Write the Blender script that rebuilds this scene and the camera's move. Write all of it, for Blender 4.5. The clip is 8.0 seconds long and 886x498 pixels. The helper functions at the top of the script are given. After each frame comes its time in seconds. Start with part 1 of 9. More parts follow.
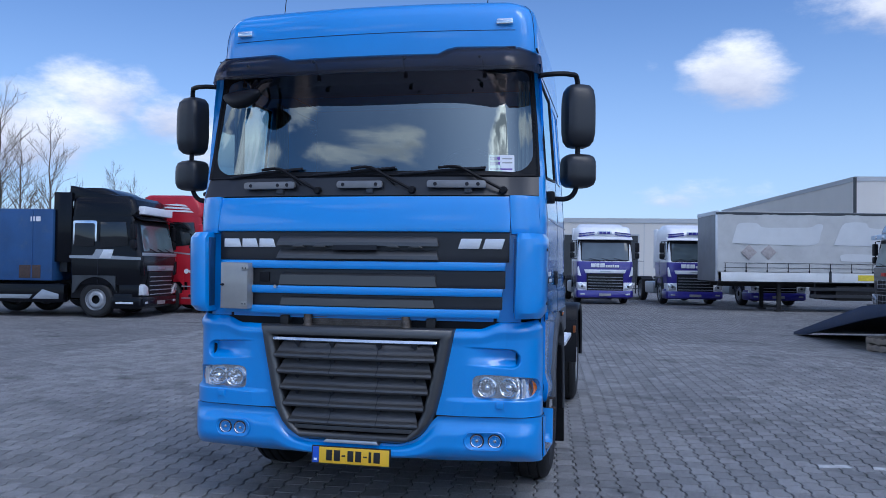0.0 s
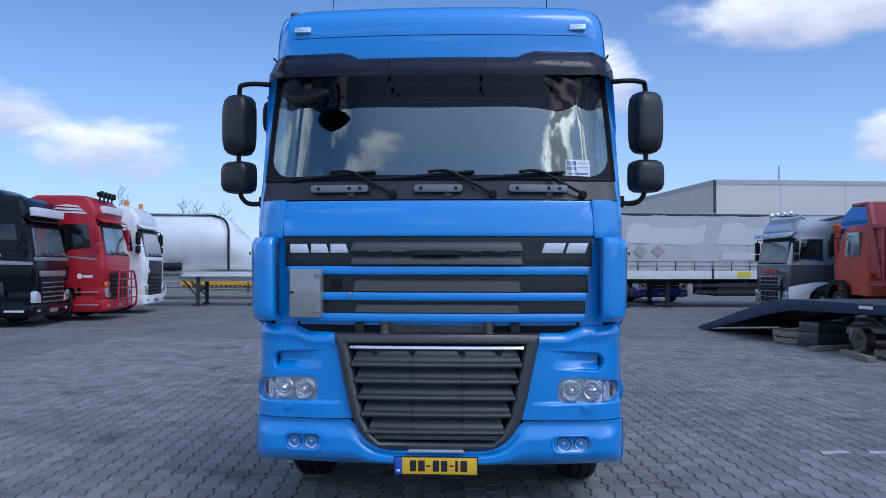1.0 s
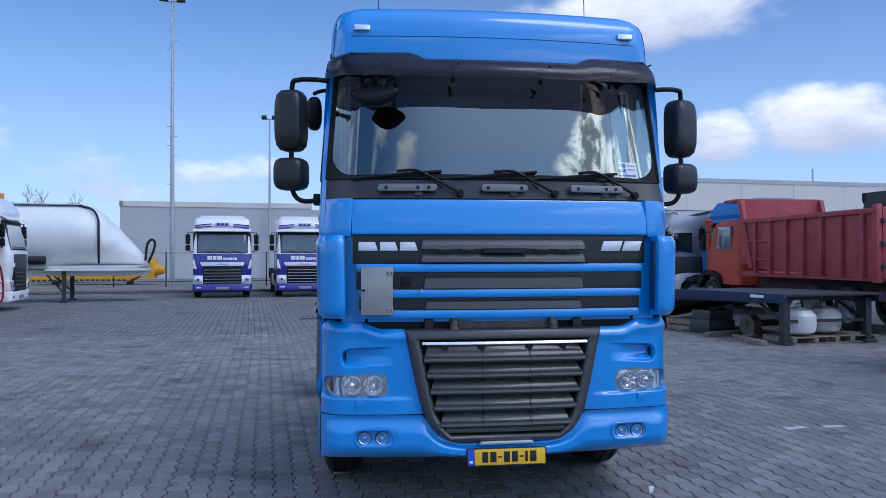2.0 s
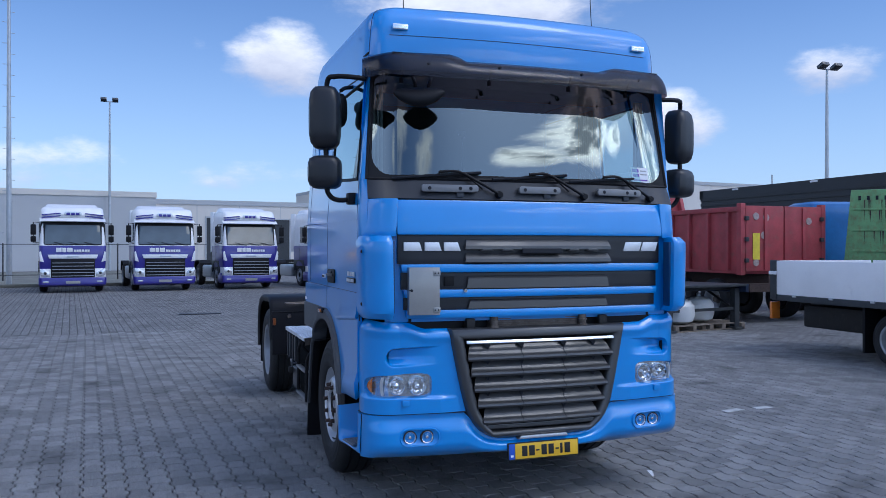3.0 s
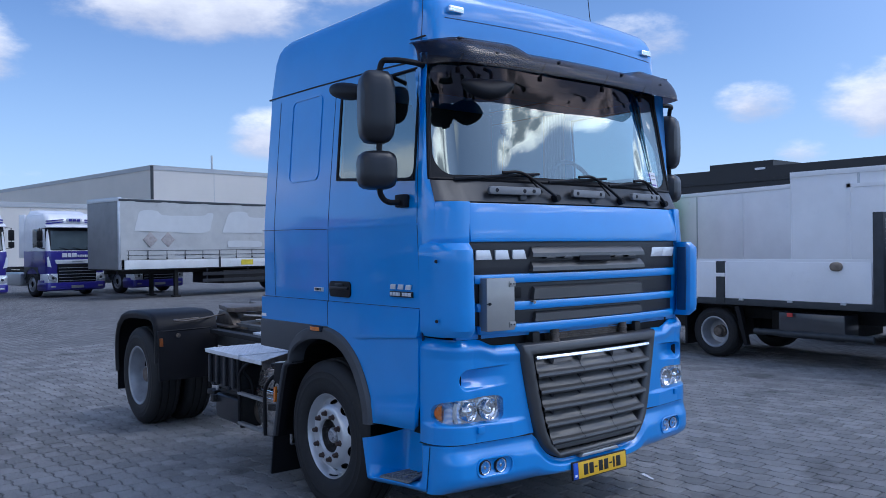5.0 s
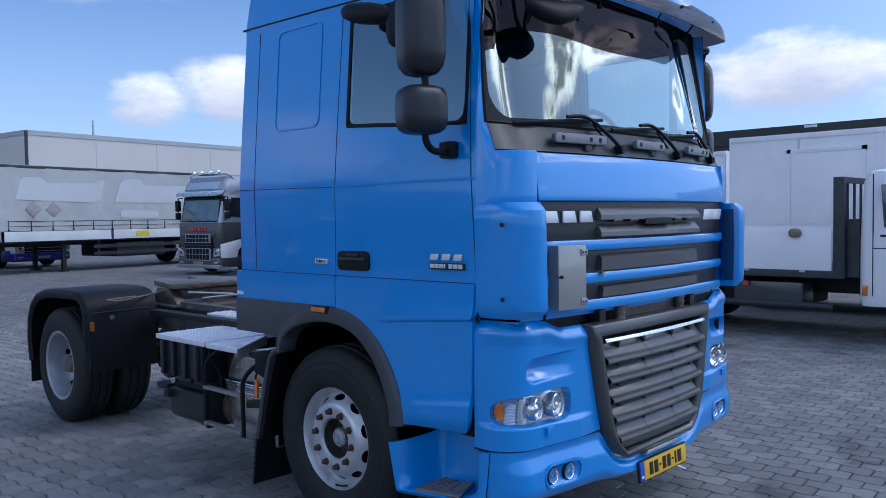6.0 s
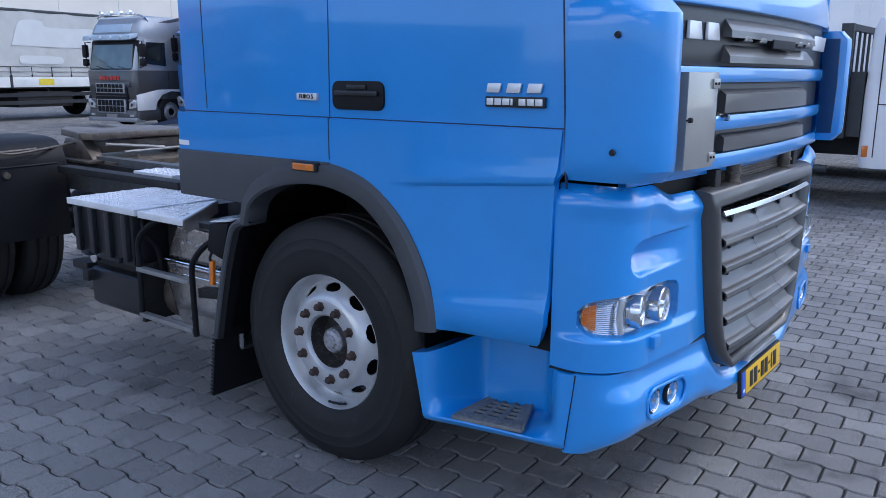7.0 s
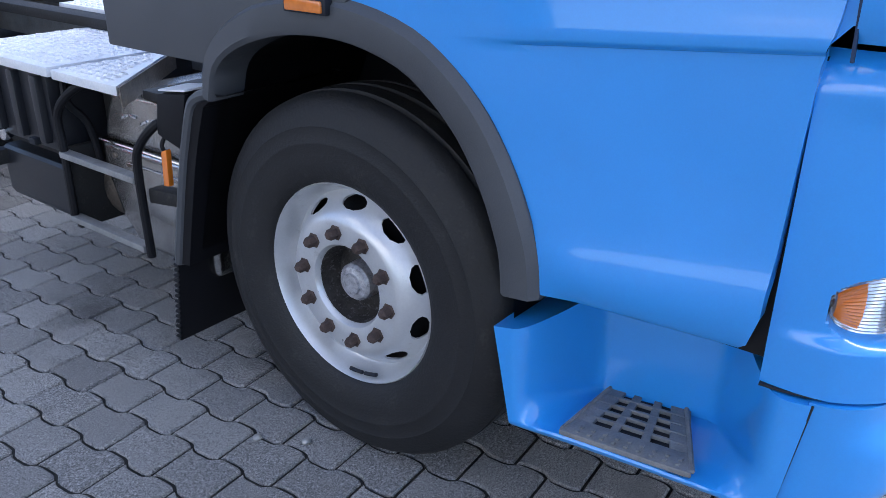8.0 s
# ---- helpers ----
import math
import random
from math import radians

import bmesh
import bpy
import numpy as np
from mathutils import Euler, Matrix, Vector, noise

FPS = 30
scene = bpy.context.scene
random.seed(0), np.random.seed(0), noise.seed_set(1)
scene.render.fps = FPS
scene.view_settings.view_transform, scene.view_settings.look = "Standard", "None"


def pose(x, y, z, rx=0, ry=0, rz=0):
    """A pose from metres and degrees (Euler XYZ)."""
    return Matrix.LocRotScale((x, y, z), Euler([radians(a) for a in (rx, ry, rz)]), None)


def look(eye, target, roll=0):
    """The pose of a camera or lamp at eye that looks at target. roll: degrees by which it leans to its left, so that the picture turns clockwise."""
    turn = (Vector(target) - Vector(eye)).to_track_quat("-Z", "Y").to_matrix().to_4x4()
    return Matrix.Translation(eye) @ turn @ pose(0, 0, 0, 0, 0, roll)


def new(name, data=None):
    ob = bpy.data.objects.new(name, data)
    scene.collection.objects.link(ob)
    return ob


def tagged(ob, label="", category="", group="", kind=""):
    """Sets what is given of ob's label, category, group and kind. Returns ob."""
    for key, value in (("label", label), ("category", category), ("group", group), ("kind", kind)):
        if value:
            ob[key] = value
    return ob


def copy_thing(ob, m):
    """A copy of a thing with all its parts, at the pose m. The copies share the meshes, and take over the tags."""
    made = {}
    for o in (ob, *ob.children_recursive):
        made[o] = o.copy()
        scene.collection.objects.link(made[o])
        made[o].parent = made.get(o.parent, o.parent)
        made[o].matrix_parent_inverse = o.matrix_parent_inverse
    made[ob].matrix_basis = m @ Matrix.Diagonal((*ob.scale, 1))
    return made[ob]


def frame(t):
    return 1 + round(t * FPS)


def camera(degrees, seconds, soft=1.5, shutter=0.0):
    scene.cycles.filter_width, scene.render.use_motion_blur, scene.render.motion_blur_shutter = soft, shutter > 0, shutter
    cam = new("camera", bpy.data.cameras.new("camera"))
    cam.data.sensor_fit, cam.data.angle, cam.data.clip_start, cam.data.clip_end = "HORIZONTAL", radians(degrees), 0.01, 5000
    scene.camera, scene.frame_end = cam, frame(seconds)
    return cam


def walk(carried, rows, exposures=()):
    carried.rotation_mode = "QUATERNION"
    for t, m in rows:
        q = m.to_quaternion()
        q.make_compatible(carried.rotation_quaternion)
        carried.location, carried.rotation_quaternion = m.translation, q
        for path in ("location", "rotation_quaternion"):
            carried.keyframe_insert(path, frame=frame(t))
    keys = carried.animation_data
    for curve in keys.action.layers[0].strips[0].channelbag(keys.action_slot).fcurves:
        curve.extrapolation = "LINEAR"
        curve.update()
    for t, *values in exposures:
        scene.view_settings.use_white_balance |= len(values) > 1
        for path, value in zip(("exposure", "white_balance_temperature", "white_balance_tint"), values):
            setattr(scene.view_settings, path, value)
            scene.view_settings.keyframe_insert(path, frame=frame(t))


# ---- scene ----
cam = camera(57.6, 8.0, 0.85)
PATH = [
    (0, (1.65, -5.036, 1.666), (1.236, -3.08, 1.704), 0.7),
    (0.5, (1.008, -5.062, 1.665), (0.747, -3.079, 1.707), 0.4),
    (1, (0.278, -5.156, 1.686), (0.186, -3.158, 1.727), 0.1),
    (1.5, (-0.446, -5.196, 1.714), (-0.352, -3.198, 1.745), -0.1),
    (2, (-1.14, -5.227, 1.726), (-0.865, -3.247, 1.746), -0.1),
    (2.2, (-1.358, -5.25, 1.755), (-1.021, -3.279, 1.77), -0.0),
    (3.3, (-2.803, -4.857, 1.788), (-2.038, -3.009, 1.78), -0.0),
    (3.5, (-2.967, -4.773, 1.776), (-2.148, -2.948, 1.764), -0.0),
    (4, (-3.488, -4.394, 1.822), (-2.493, -2.659, 1.806), -0.0),
    (4.5, (-3.911, -4.01, 1.842), (-2.769, -2.368, 1.839), -0.3),
    (4.7, (-4.01, -3.821, 1.843), (-2.819, -2.214, 1.839), -0.5),
    (5.8, (-4.137, -2.448, 1.819), (-2.714, -1.043, 1.781), -0.7),
    (6, (-4.081, -2.212, 1.804), (-2.626, -0.842, 1.725), -0.8),
    (6.5, (-3.838, -1.502, 1.733), (-2.315, -0.229, 1.492), -0.4),
    (7, (-3.437, -0.984, 1.652), (-1.897, 0.219, 1.228), 0.2),
    (7.5, (-3.015, -0.456, 1.57), (-1.491, 0.682, 0.951), 0.8),
    (8, (-2.586, 0.004, 1.539), (-1.133, 1.108, 0.722), 0.6),
]
walk(cam, [(t, look(eye, target, roll)) for t, eye, target, roll in PATH],
     [(0, 0.0, 5600, 12), (5.8, 0.0, 5600, 12), (6.5, 0.22, 5800, 12), (7.2, 0.75, 6200, 12), (8.0, 1.25, 6550, 12)])

# ---- world, sun ----
SUN_AZ, SUN_EL = 140.0, 56.0      # compass of the hidden sun (from +y towards +x), degrees
world = bpy.data.worlds.new("sky")
scene.world = world
world.use_nodes = True
wt = world.node_tree
wt.nodes.clear()


def wmath(op, a, b=0.0, c=0.0, clamp=False):
    n = wt.nodes.new("ShaderNodeMath")
    n.operation, n.use_clamp = op, clamp
    for sock, v in zip(n.inputs, (a, b, c)):
        if isinstance(v, (int, float)):
            sock.default_value = v
        else:
            wt.links.new(v, sock)
    return n.outputs[0]


def wvec(op, a, b):
    n = wt.nodes.new("ShaderNodeVectorMath")
    n.operation = op
    for sock, v in zip(n.inputs, (a, b)):
        if isinstance(v, (tuple, Vector)):
            sock.default_value = v
        else:
            wt.links.new(v, sock)
    return n.outputs["Value" if op in ("DOT_PRODUCT", "LENGTH") else "Vector"]


def wnoise(vec, scale, detail, rough, lac=2.0):
    n = wt.nodes.new("ShaderNodeTexNoise")
    n.inputs["Scale"].default_value, n.inputs["Detail"].default_value = scale, detail
    n.inputs["Roughness"].default_value, n.inputs["Lacunarity"].default_value = rough, lac
    wt.links.new(vec, n.inputs["Vector"])
    return n.outputs["Fac"]


def wmix(fac, a, b):
    n = wt.nodes.new("ShaderNodeMix")
    n.data_type = "RGBA"
    for sock, v in ((n.inputs[0], fac), (n.inputs[6], a), (n.inputs[7], b)):
        if isinstance(v, float):
            sock.default_value = v
        elif isinstance(v, tuple):
            sock.default_value = (*v, 1)
        else:
            wt.links.new(v, sock)
    return n.outputs[2]


def smooth_step(v, lo, hi):
    n = wt.nodes.new("ShaderNodeMapRange")
    n.interpolation_type = "SMOOTHSTEP"
    wt.links.new(v, n.inputs["Value"])
    n.inputs["From Min"].default_value, n.inputs["From Max"].default_value = lo, hi
    return n.outputs["Result"]


def heading(az, el):
    a, e = radians(az), radians(el)
    return Vector((math.sin(a) * math.cos(e), math.cos(a) * math.cos(e), math.sin(e)))


sky = wt.nodes.new("ShaderNodeTexSky")
sky.sky_type = "NISHITA"
sky.sun_disc = False
sky.sun_elevation, sky.sun_rotation = radians(SUN_EL), radians(SUN_AZ)
sky.air_density, sky.dust_density, sky.ozone_density = 1.0, 0.5, 3.5
coord = wt.nodes.new("ShaderNodeTexCoord").outputs["Generated"]
# the dome's clouds: cumulus at the headings below, a bank along the skyline, and broken cover over the rest
split = wt.nodes.new("ShaderNodeSeparateXYZ")
wt.links.new(coord, split.inputs[0])
height = split.outputs["Z"]
flat = wvec("MULTIPLY", coord, (1.0, 1.0, 2.2))
warp = wnoise(flat, 7.0, 7.0, 0.62)
fine = wnoise(flat, 19.0, 6.0, 0.6)
broad = wnoise(flat, 2.1, 4.0, 0.55)
CLOUDS = [  # azimuth, elevation, half width, half height in degrees, density
    (7.9, 12.8, 3.3, 2.5, 1.0), (2.6, 13.2, 2.0, 1.4, 0.35), (22.5, 16.6, 8.5, 2.6, 1.0), (31, 18.5, 7, 2.2, 0.9),
    (26.8, 7.9, 2.8, 1.8, 0.9), (33.5, 8.7, 4.6, 2.3, 1.0), (44.8, 11.4, 3.2, 1.6, 0.8), (53.0, 14.2, 4.0, 1.8, 0.75),
    (60.4, 9.3, 2.6, 1.5, 0.85), (70.5, 9.0, 5.8, 2.6, 1.0), (80.0, 7.0, 5.0, 2.5, 0.8), (63.0, 6.0, 2.0, 1.0, 0.7),
    (-35.0, 10.6, 4.5, 2.6, 0.75), (-40.0, 8.0, 5.5, 3.0, 0.9), (-25.0, 7.5, 5.0, 2.2, 0.85), (-30.5, 9.6, 3.0, 1.6, 0.9),
    (-8.0, 4.9, 6.0, 2.2, 0.65), (5.0, 5.0, 5.0, 1.5, 0.55), (-16.0, 5.5, 5.0, 2.0, 0.7), (16.0, 4.6, 5.0, 1.2, 0.5),
]
total = lift = None
for az, el, wide, high, dense in CLOUDS:
    to = heading(az, el)
    side = heading(az + 90, 0)
    up = to.cross(side) * -1
    across = wmath("DIVIDE", wvec("DOT_PRODUCT", coord, side), radians(wide))
    above = wmath("DIVIDE", wvec("DOT_PRODUCT", coord, up), radians(high))
    ahead = wmath("GREATER_THAN", wvec("DOT_PRODUCT", coord, to), 0.5)
    far = wmath("ADD", wmath("MULTIPLY", across, across), wmath("MULTIPLY", above, above))
    blob = wmath("MULTIPLY", wmath("MULTIPLY", wmath("SUBTRACT", 1.0, wmath("MULTIPLY", far, 0.45), clamp=True), dense), ahead)
    crest = wmath("MULTIPLY", blob, wmath("MULTIPLY_ADD", above, 0.36, 0.5, clamp=True))
    total = blob if total is None else wmath("MAXIMUM", total, blob)
    lift = crest if lift is None else wmath("MAXIMUM", lift, crest)
rough_edge = wmath("ADD", wmath("MULTIPLY", wmath("SUBTRACT", warp, 0.5), 1.25), wmath("MULTIPLY", wmath("SUBTRACT", fine, 0.5), 0.45))
placed = smooth_step(wmath("ADD", total, rough_edge), 0.40, 0.94)
# the cloud that hides the sun: a grey heart with bright edges and a lit bank below it
HIDING = [(136, 28.0, 13, 4.6, 1.22), (153, 25.0, 6, 1.8, 0.88), (126, 33.0, 13, 4.0, 1.08), (119, 24.0, 9, 2.2, 1.0), (128, 44, 20, 5.0, 1.0), (98, 14.5, 6, 2.2, 0.95), (84, 14.0, 7, 2.2, 0.9),
          (195, 29.0, 9, 3.2, 0.82), (204, 26.5, 8, 2.2, 0.74), (217, 33.0, 8, 4.0, 0.80), (182, 20.0, 9, 2.2, 0.74), (160, 12, 14, 2.5, 0.8), (230, 24.0, 9, 3.0, 0.78),
          # clouds out of view, added for fill light from the west
          (225, 14, 16, 6, 0.9), (262, 24, 24, 9, 1.0), (285, 12, 18, 6, 0.95), (305, 34, 18, 8, 0.9), (238, 46, 14, 6, 0.8), (275, 60, 14, 7, 0.8), (205, 62, 16, 5, 0.7)]
heart = None
for az, el, wide, high, dense in HIDING:
    to, side = heading(az, el), heading(az + 90, 0)
    up = to.cross(side) * -1
    across = wmath("DIVIDE", wvec("DOT_PRODUCT", coord, side), radians(wide) * math.cos(radians(el)))
    above = wmath("DIVIDE", wvec("DOT_PRODUCT", coord, up), radians(high))
    far = wmath("ADD", wmath("MULTIPLY", across, across), wmath("MULTIPLY", above, above))
    ahead = wmath("GREATER_THAN", wvec("DOT_PRODUCT", coord, to), 0.5)
    blob = wmath("MULTIPLY", wmath("MULTIPLY", wmath("SUBTRACT", 1.0, wmath("MULTIPLY", far, 0.45), clamp=True), dense), ahead)
    heart = blob if heart is None else wmath("MAXIMUM", heart, blob)
layered = wvec("MULTIPLY", coord, (1.0, 1.0, 3.6))
curl = wmath("ADD", wmath("MULTIPLY", wmath("SUBTRACT", wnoise(layered, 3.4, 7.0, 0.58), 0.5), 1.5), wmath("MULTIPLY", wmath("SUBTRACT", wnoise(layered, 11.0, 6.0, 0.6), 0.5), 0.5))
dense_here = wmath("ADD", heart, curl)
broken = smooth_step(dense_here, 0.40, 0.86)
lump = wnoise(layered, 5.5, 5.0, 0.55)
core = smooth_step(wmath("ADD", dense_here, wmath("MULTIPLY", wmath("SUBTRACT", lump, 0.5), 2.6)), 0.70, 1.30)
near_sun = smooth_step(wvec("DOT_PRODUCT", coord, heading(126, 25)), 0.72, 0.96)
crown = wmath("DIVIDE", lift, wmath("MAXIMUM", total, 0.05))
shade = smooth_step(wmath("ADD", crown, wmath("MULTIPLY", wmath("SUBTRACT", warp, 0.5), 1.0)), 0.18, 0.86)
tone = wmix(shade, (5.6, 5.9, 7.0), (10.6, 10.4, 10.2))
haze = smooth_step(wmath("SUBTRACT", 0.34, height), 0.0, 0.36)
deep = wt.nodes.new("ShaderNodeMix")
deep.data_type, deep.blend_type = "RGBA", "MULTIPLY"
deep.inputs[0].default_value = 1.0
wt.links.new(sky.outputs[0], deep.inputs[6])
deep.inputs[7].default_value = (1.08, 1.18, 1.34, 1)
hazed = wmix(wmath("MULTIPLY", haze, 0.50), deep.outputs[2], (6.0, 7.5, 9.4))
lit_edge = wmix(near_sun, (12.5, 12.6, 12.9), (40.0, 38.5, 36.0))
grey_core = wmix(core, lit_edge, wmix(near_sun, (9.0, 9.2, 9.8), (7.5, 8.0, 8.6)))
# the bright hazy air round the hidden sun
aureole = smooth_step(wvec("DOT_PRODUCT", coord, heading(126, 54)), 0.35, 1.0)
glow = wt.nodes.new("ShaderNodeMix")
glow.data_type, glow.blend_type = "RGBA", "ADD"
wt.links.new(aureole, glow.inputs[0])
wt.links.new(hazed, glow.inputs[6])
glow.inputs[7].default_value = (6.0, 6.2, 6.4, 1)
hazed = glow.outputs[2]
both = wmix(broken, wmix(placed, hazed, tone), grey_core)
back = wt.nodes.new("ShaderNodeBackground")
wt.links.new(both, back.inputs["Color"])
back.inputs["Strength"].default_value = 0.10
out = wt.nodes.new("ShaderNodeOutputWorld")
wt.links.new(back.outputs[0], out.inputs["Surface"])

lamp = bpy.data.lights.new("sun", "SUN")
lamp.energy, lamp.angle, lamp.color = 0.60, radians(22), (1.0, 0.95, 0.87)
sun = new("sun", lamp)
sun.matrix_world = look(heading(SUN_AZ, SUN_EL) * 60, (0, 0, 0))


# ---- materials ----
def mat(name, color, rough=0.5, metal=0.0, var=0.12, scale=6.0, fine=90.0, bump=0.02, coat=0.0, spec=0.5, dirt=None, dirt_amount=0.0, hue=None, rand=0.0, rough_var=0.12):
    """A surface with blotches, grain, fine relief, optional dirt of its own colour and a tint by object."""
    m = bpy.data.materials.new(name)
    m.use_nodes = True
    nt = m.node_tree
    bsdf = nt.nodes["Principled BSDF"]
    tc = nt.nodes.new("ShaderNodeTexCoord").outputs["Object"]

    def nz(sc, det=4.0, rg=0.55):
        n = nt.nodes.new("ShaderNodeTexNoise")
        n.inputs["Scale"].default_value, n.inputs["Detail"].default_value, n.inputs["Roughness"].default_value = sc, det, rg
        nt.links.new(tc, n.inputs["Vector"])
        return n.outputs["Fac"]

    def mth(op, a, b, clamp=False):
        n = nt.nodes.new("ShaderNodeMath")
        n.operation, n.use_clamp = op, clamp
        for s, v in zip(n.inputs, (a, b)):
            if isinstance(v, (int, float)):
                s.default_value = v
            else:
                nt.links.new(v, s)
        return n.outputs[0]

    def mix(fac, a, b, kind="MIX"):
        n = nt.nodes.new("ShaderNodeMix")
        n.data_type, n.blend_type = "RGBA", kind
        for s, v in ((n.inputs[0], fac), (n.inputs[6], a), (n.inputs[7], b)):
            if isinstance(v, (int, float)):
                s.default_value = v
            elif isinstance(v, tuple):
                s.default_value = (*v, 1)
            else:
                nt.links.new(v, s)
        return n.outputs[2]

    blot, grain = nz(scale), nz(fine, 3.0)
    low = tuple(c * (1 - var) for c in color)
    high = tuple(min(1.0, c * (1 + var)) for c in (hue or color))
    f = mth("ADD", mth("MULTIPLY", blot, 0.65), mth("MULTIPLY", grain, 0.35))
    ramp = nt.nodes.new("ShaderNodeMapRange")
    nt.links.new(f, ramp.inputs["Value"])
    ramp.inputs["From Min"].default_value, ramp.inputs["From Max"].default_value = 0.36, 0.64
    col = mix(ramp.outputs[0], low, high)
    rnode = mth("ADD", rough - rough_var / 2, mth("MULTIPLY", blot, rough_var))
    if dirt:
        d = nt.nodes.new("ShaderNodeMapRange")
        nt.links.new(mth("ADD", mth("MULTIPLY", nz(scale * 2.3, 6.0, 0.65), 0.7), mth("MULTIPLY", grain, 0.3)), d.inputs["Value"])
        d.inputs["From Min"].default_value, d.inputs["From Max"].default_value = 0.62 - 0.22 * dirt_amount, 0.75
        d.inputs["To Max"].default_value = min(1.0, 0.35 + dirt_amount)
        col = mix(d.outputs[0], col, dirt)
    if rand:
        info = nt.nodes.new("ShaderNodeObjectInfo").outputs["Random"]
        r = mth("ADD", 1 - rand, mth("MULTIPLY", info, 2 * rand))
        hsv = nt.nodes.new("ShaderNodeHueSaturation")
        nt.links.new(r, hsv.inputs["Value"])
        nt.links.new(col, hsv.inputs["Color"])
        col = hsv.outputs[0]
    nt.links.new(col, bsdf.inputs["Base Color"])
    nt.links.new(rnode, bsdf.inputs["Roughness"])
    bsdf.inputs["Metallic"].default_value = metal
    bsdf.inputs["Specular IOR Level"].default_value = spec
    bsdf.inputs["Coat Weight"].default_value = coat
    bsdf.inputs["Coat Roughness"].default_value = 0.06
    if bump:
        b = nt.nodes.new("ShaderNodeBump")
        b.inputs["Strength"].default_value, b.inputs["Distance"].default_value = 1.0, bump * 0.02
        nt.links.new(mth("ADD", grain, mth("MULTIPLY", blot, 0.6)), b.inputs["Height"])
        nt.links.new(b.outputs[0], bsdf.inputs["Normal"])
    return m


def glass(name, tint, rough=0.0, mirror=0.20, edge=0.9):
    """A thin tinted pane: part clear, part mirror by Fresnel."""
    m = bpy.data.materials.new(name)
    m.use_nodes = True
    nt = m.node_tree
    nt.nodes.clear()
    o = nt.nodes.new("ShaderNodeOutputMaterial")
    t = nt.nodes.new("ShaderNodeBsdfTransparent")
    t.inputs[0].default_value = (*tint, 1)
    g = nt.nodes.new("ShaderNodeBsdfGlossy")
    g.inputs["Roughness"].default_value = rough
    g.inputs["Color"].default_value = (0.86, 0.98, 0.95, 1)
    lw = nt.nodes.new("ShaderNodeLayerWeight")
    lw.inputs["Blend"].default_value = 0.5
    steep = nt.nodes.new("ShaderNodeMath")
    steep.operation = "POWER"
    steep.inputs[1].default_value = 3.2
    nt.links.new(lw.outputs["Facing"], steep.inputs[0])
    mx = nt.nodes.new("ShaderNodeMixShader")
    gain = nt.nodes.new("ShaderNodeMath")
    gain.operation, gain.use_clamp = "MULTIPLY_ADD", True
    gain.inputs[1].default_value, gain.inputs[2].default_value = edge, mirror
    nt.links.new(steep.outputs[0], gain.inputs[0])
    nt.links.new(gain.outputs[0], mx.inputs[0])
    nt.links.new(t.outputs[0], mx.inputs[1])
    nt.links.new(g.outputs[0], mx.inputs[2])
    nt.links.new(mx.outputs[0], o.inputs[0])
    return m


def smoked(name, color, tint, clear):
    """Smoked plastic: part dark gloss, part see-through."""
    m = mat(name, color, 0.22, 0, 0.1, 4, 200, 0.0, coat=0.6)
    nt = m.node_tree
    t = nt.nodes.new("ShaderNodeBsdfTransparent")
    t.inputs[0].default_value = (*tint, 1)
    mx = nt.nodes.new("ShaderNodeMixShader")
    mx.inputs[0].default_value = clear
    nt.links.new(nt.nodes["Principled BSDF"].outputs[0], mx.inputs[1])
    nt.links.new(t.outputs[0], mx.inputs[2])
    nt.links.new(mx.outputs[0], nt.nodes["Material Output"].inputs["Surface"])
    return m


BLUE = mat("blue_paint", (0.017, 0.268, 0.72), 0.30, 0.0, 0.05, 2.5, 260, 0.004, coat=1.0, rough_var=0.05)
DARK = mat("charcoal_plastic", (0.015, 0.016, 0.020), 0.36, 0, 0.12, 5, 300, 0.02)
COWL = mat("dark_cowl_plastic", (0.022, 0.023, 0.027), 0.36, 0, 0.12, 5, 300, 0.02)
GREYPL = mat("grey_plastic", (0.062, 0.066, 0.074), 0.5, 0, 0.12, 5, 300, 0.03)
BLACK = mat("black_plastic", (0.006, 0.006, 0.008), 0.52, 0, 0.2, 6, 200, 0.02, spec=0.25)
SEAMBLUE = mat("panel_gap_shade", (0.006, 0.028, 0.080), 0.6, 0, 0.1, 10, 100, 0.0)
# cab blue darkened to stand for the shade inside the deflector slots
SLOTBLUE = mat("slot_shade_blue", (0.008, 0.055, 0.16), 0.55, 0, 0.1, 10, 100, 0.0)
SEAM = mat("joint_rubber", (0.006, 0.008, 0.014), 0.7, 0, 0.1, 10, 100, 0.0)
SMOKE = smoked("smoked_visor", (0.010, 0.008, 0.015), (0.52, 0.45, 0.47), 0.62)
RUBBER = mat("tyre_rubber", (0.008, 0.008, 0.009), 0.66, 0, 0.30, 5, 120, 0.08, dirt=(0.045, 0.043, 0.041), dirt_amount=0.25)
RIM = mat("silver_rim_paint", (0.58, 0.59, 0.61), 0.30, 0.45, 0.06, 9, 150, 0.01, dirt=(0.22, 0.19, 0.16), dirt_amount=0.1)
RIM_OLD = mat("dull_grey_rim", (0.34, 0.35, 0.37), 0.38, 0.35, 0.12, 9, 150, 0.02, dirt=(0.12, 0.10, 0.09), dirt_amount=0.25)
RUST = mat("rusty_steel", (0.070, 0.046, 0.039), 0.75, 0.2, 0.35, 30, 200, 0.08)
HUB = mat("greasy_hub", (0.055, 0.050, 0.048), 0.55, 0.5, 0.4, 22, 150, 0.08, dirt=(0.40, 0.40, 0.42), dirt_amount=0.35)
CHROME = mat("chrome", (0.80, 0.81, 0.83), 0.13, 1.0, 0.03, 5, 100, 0.0)
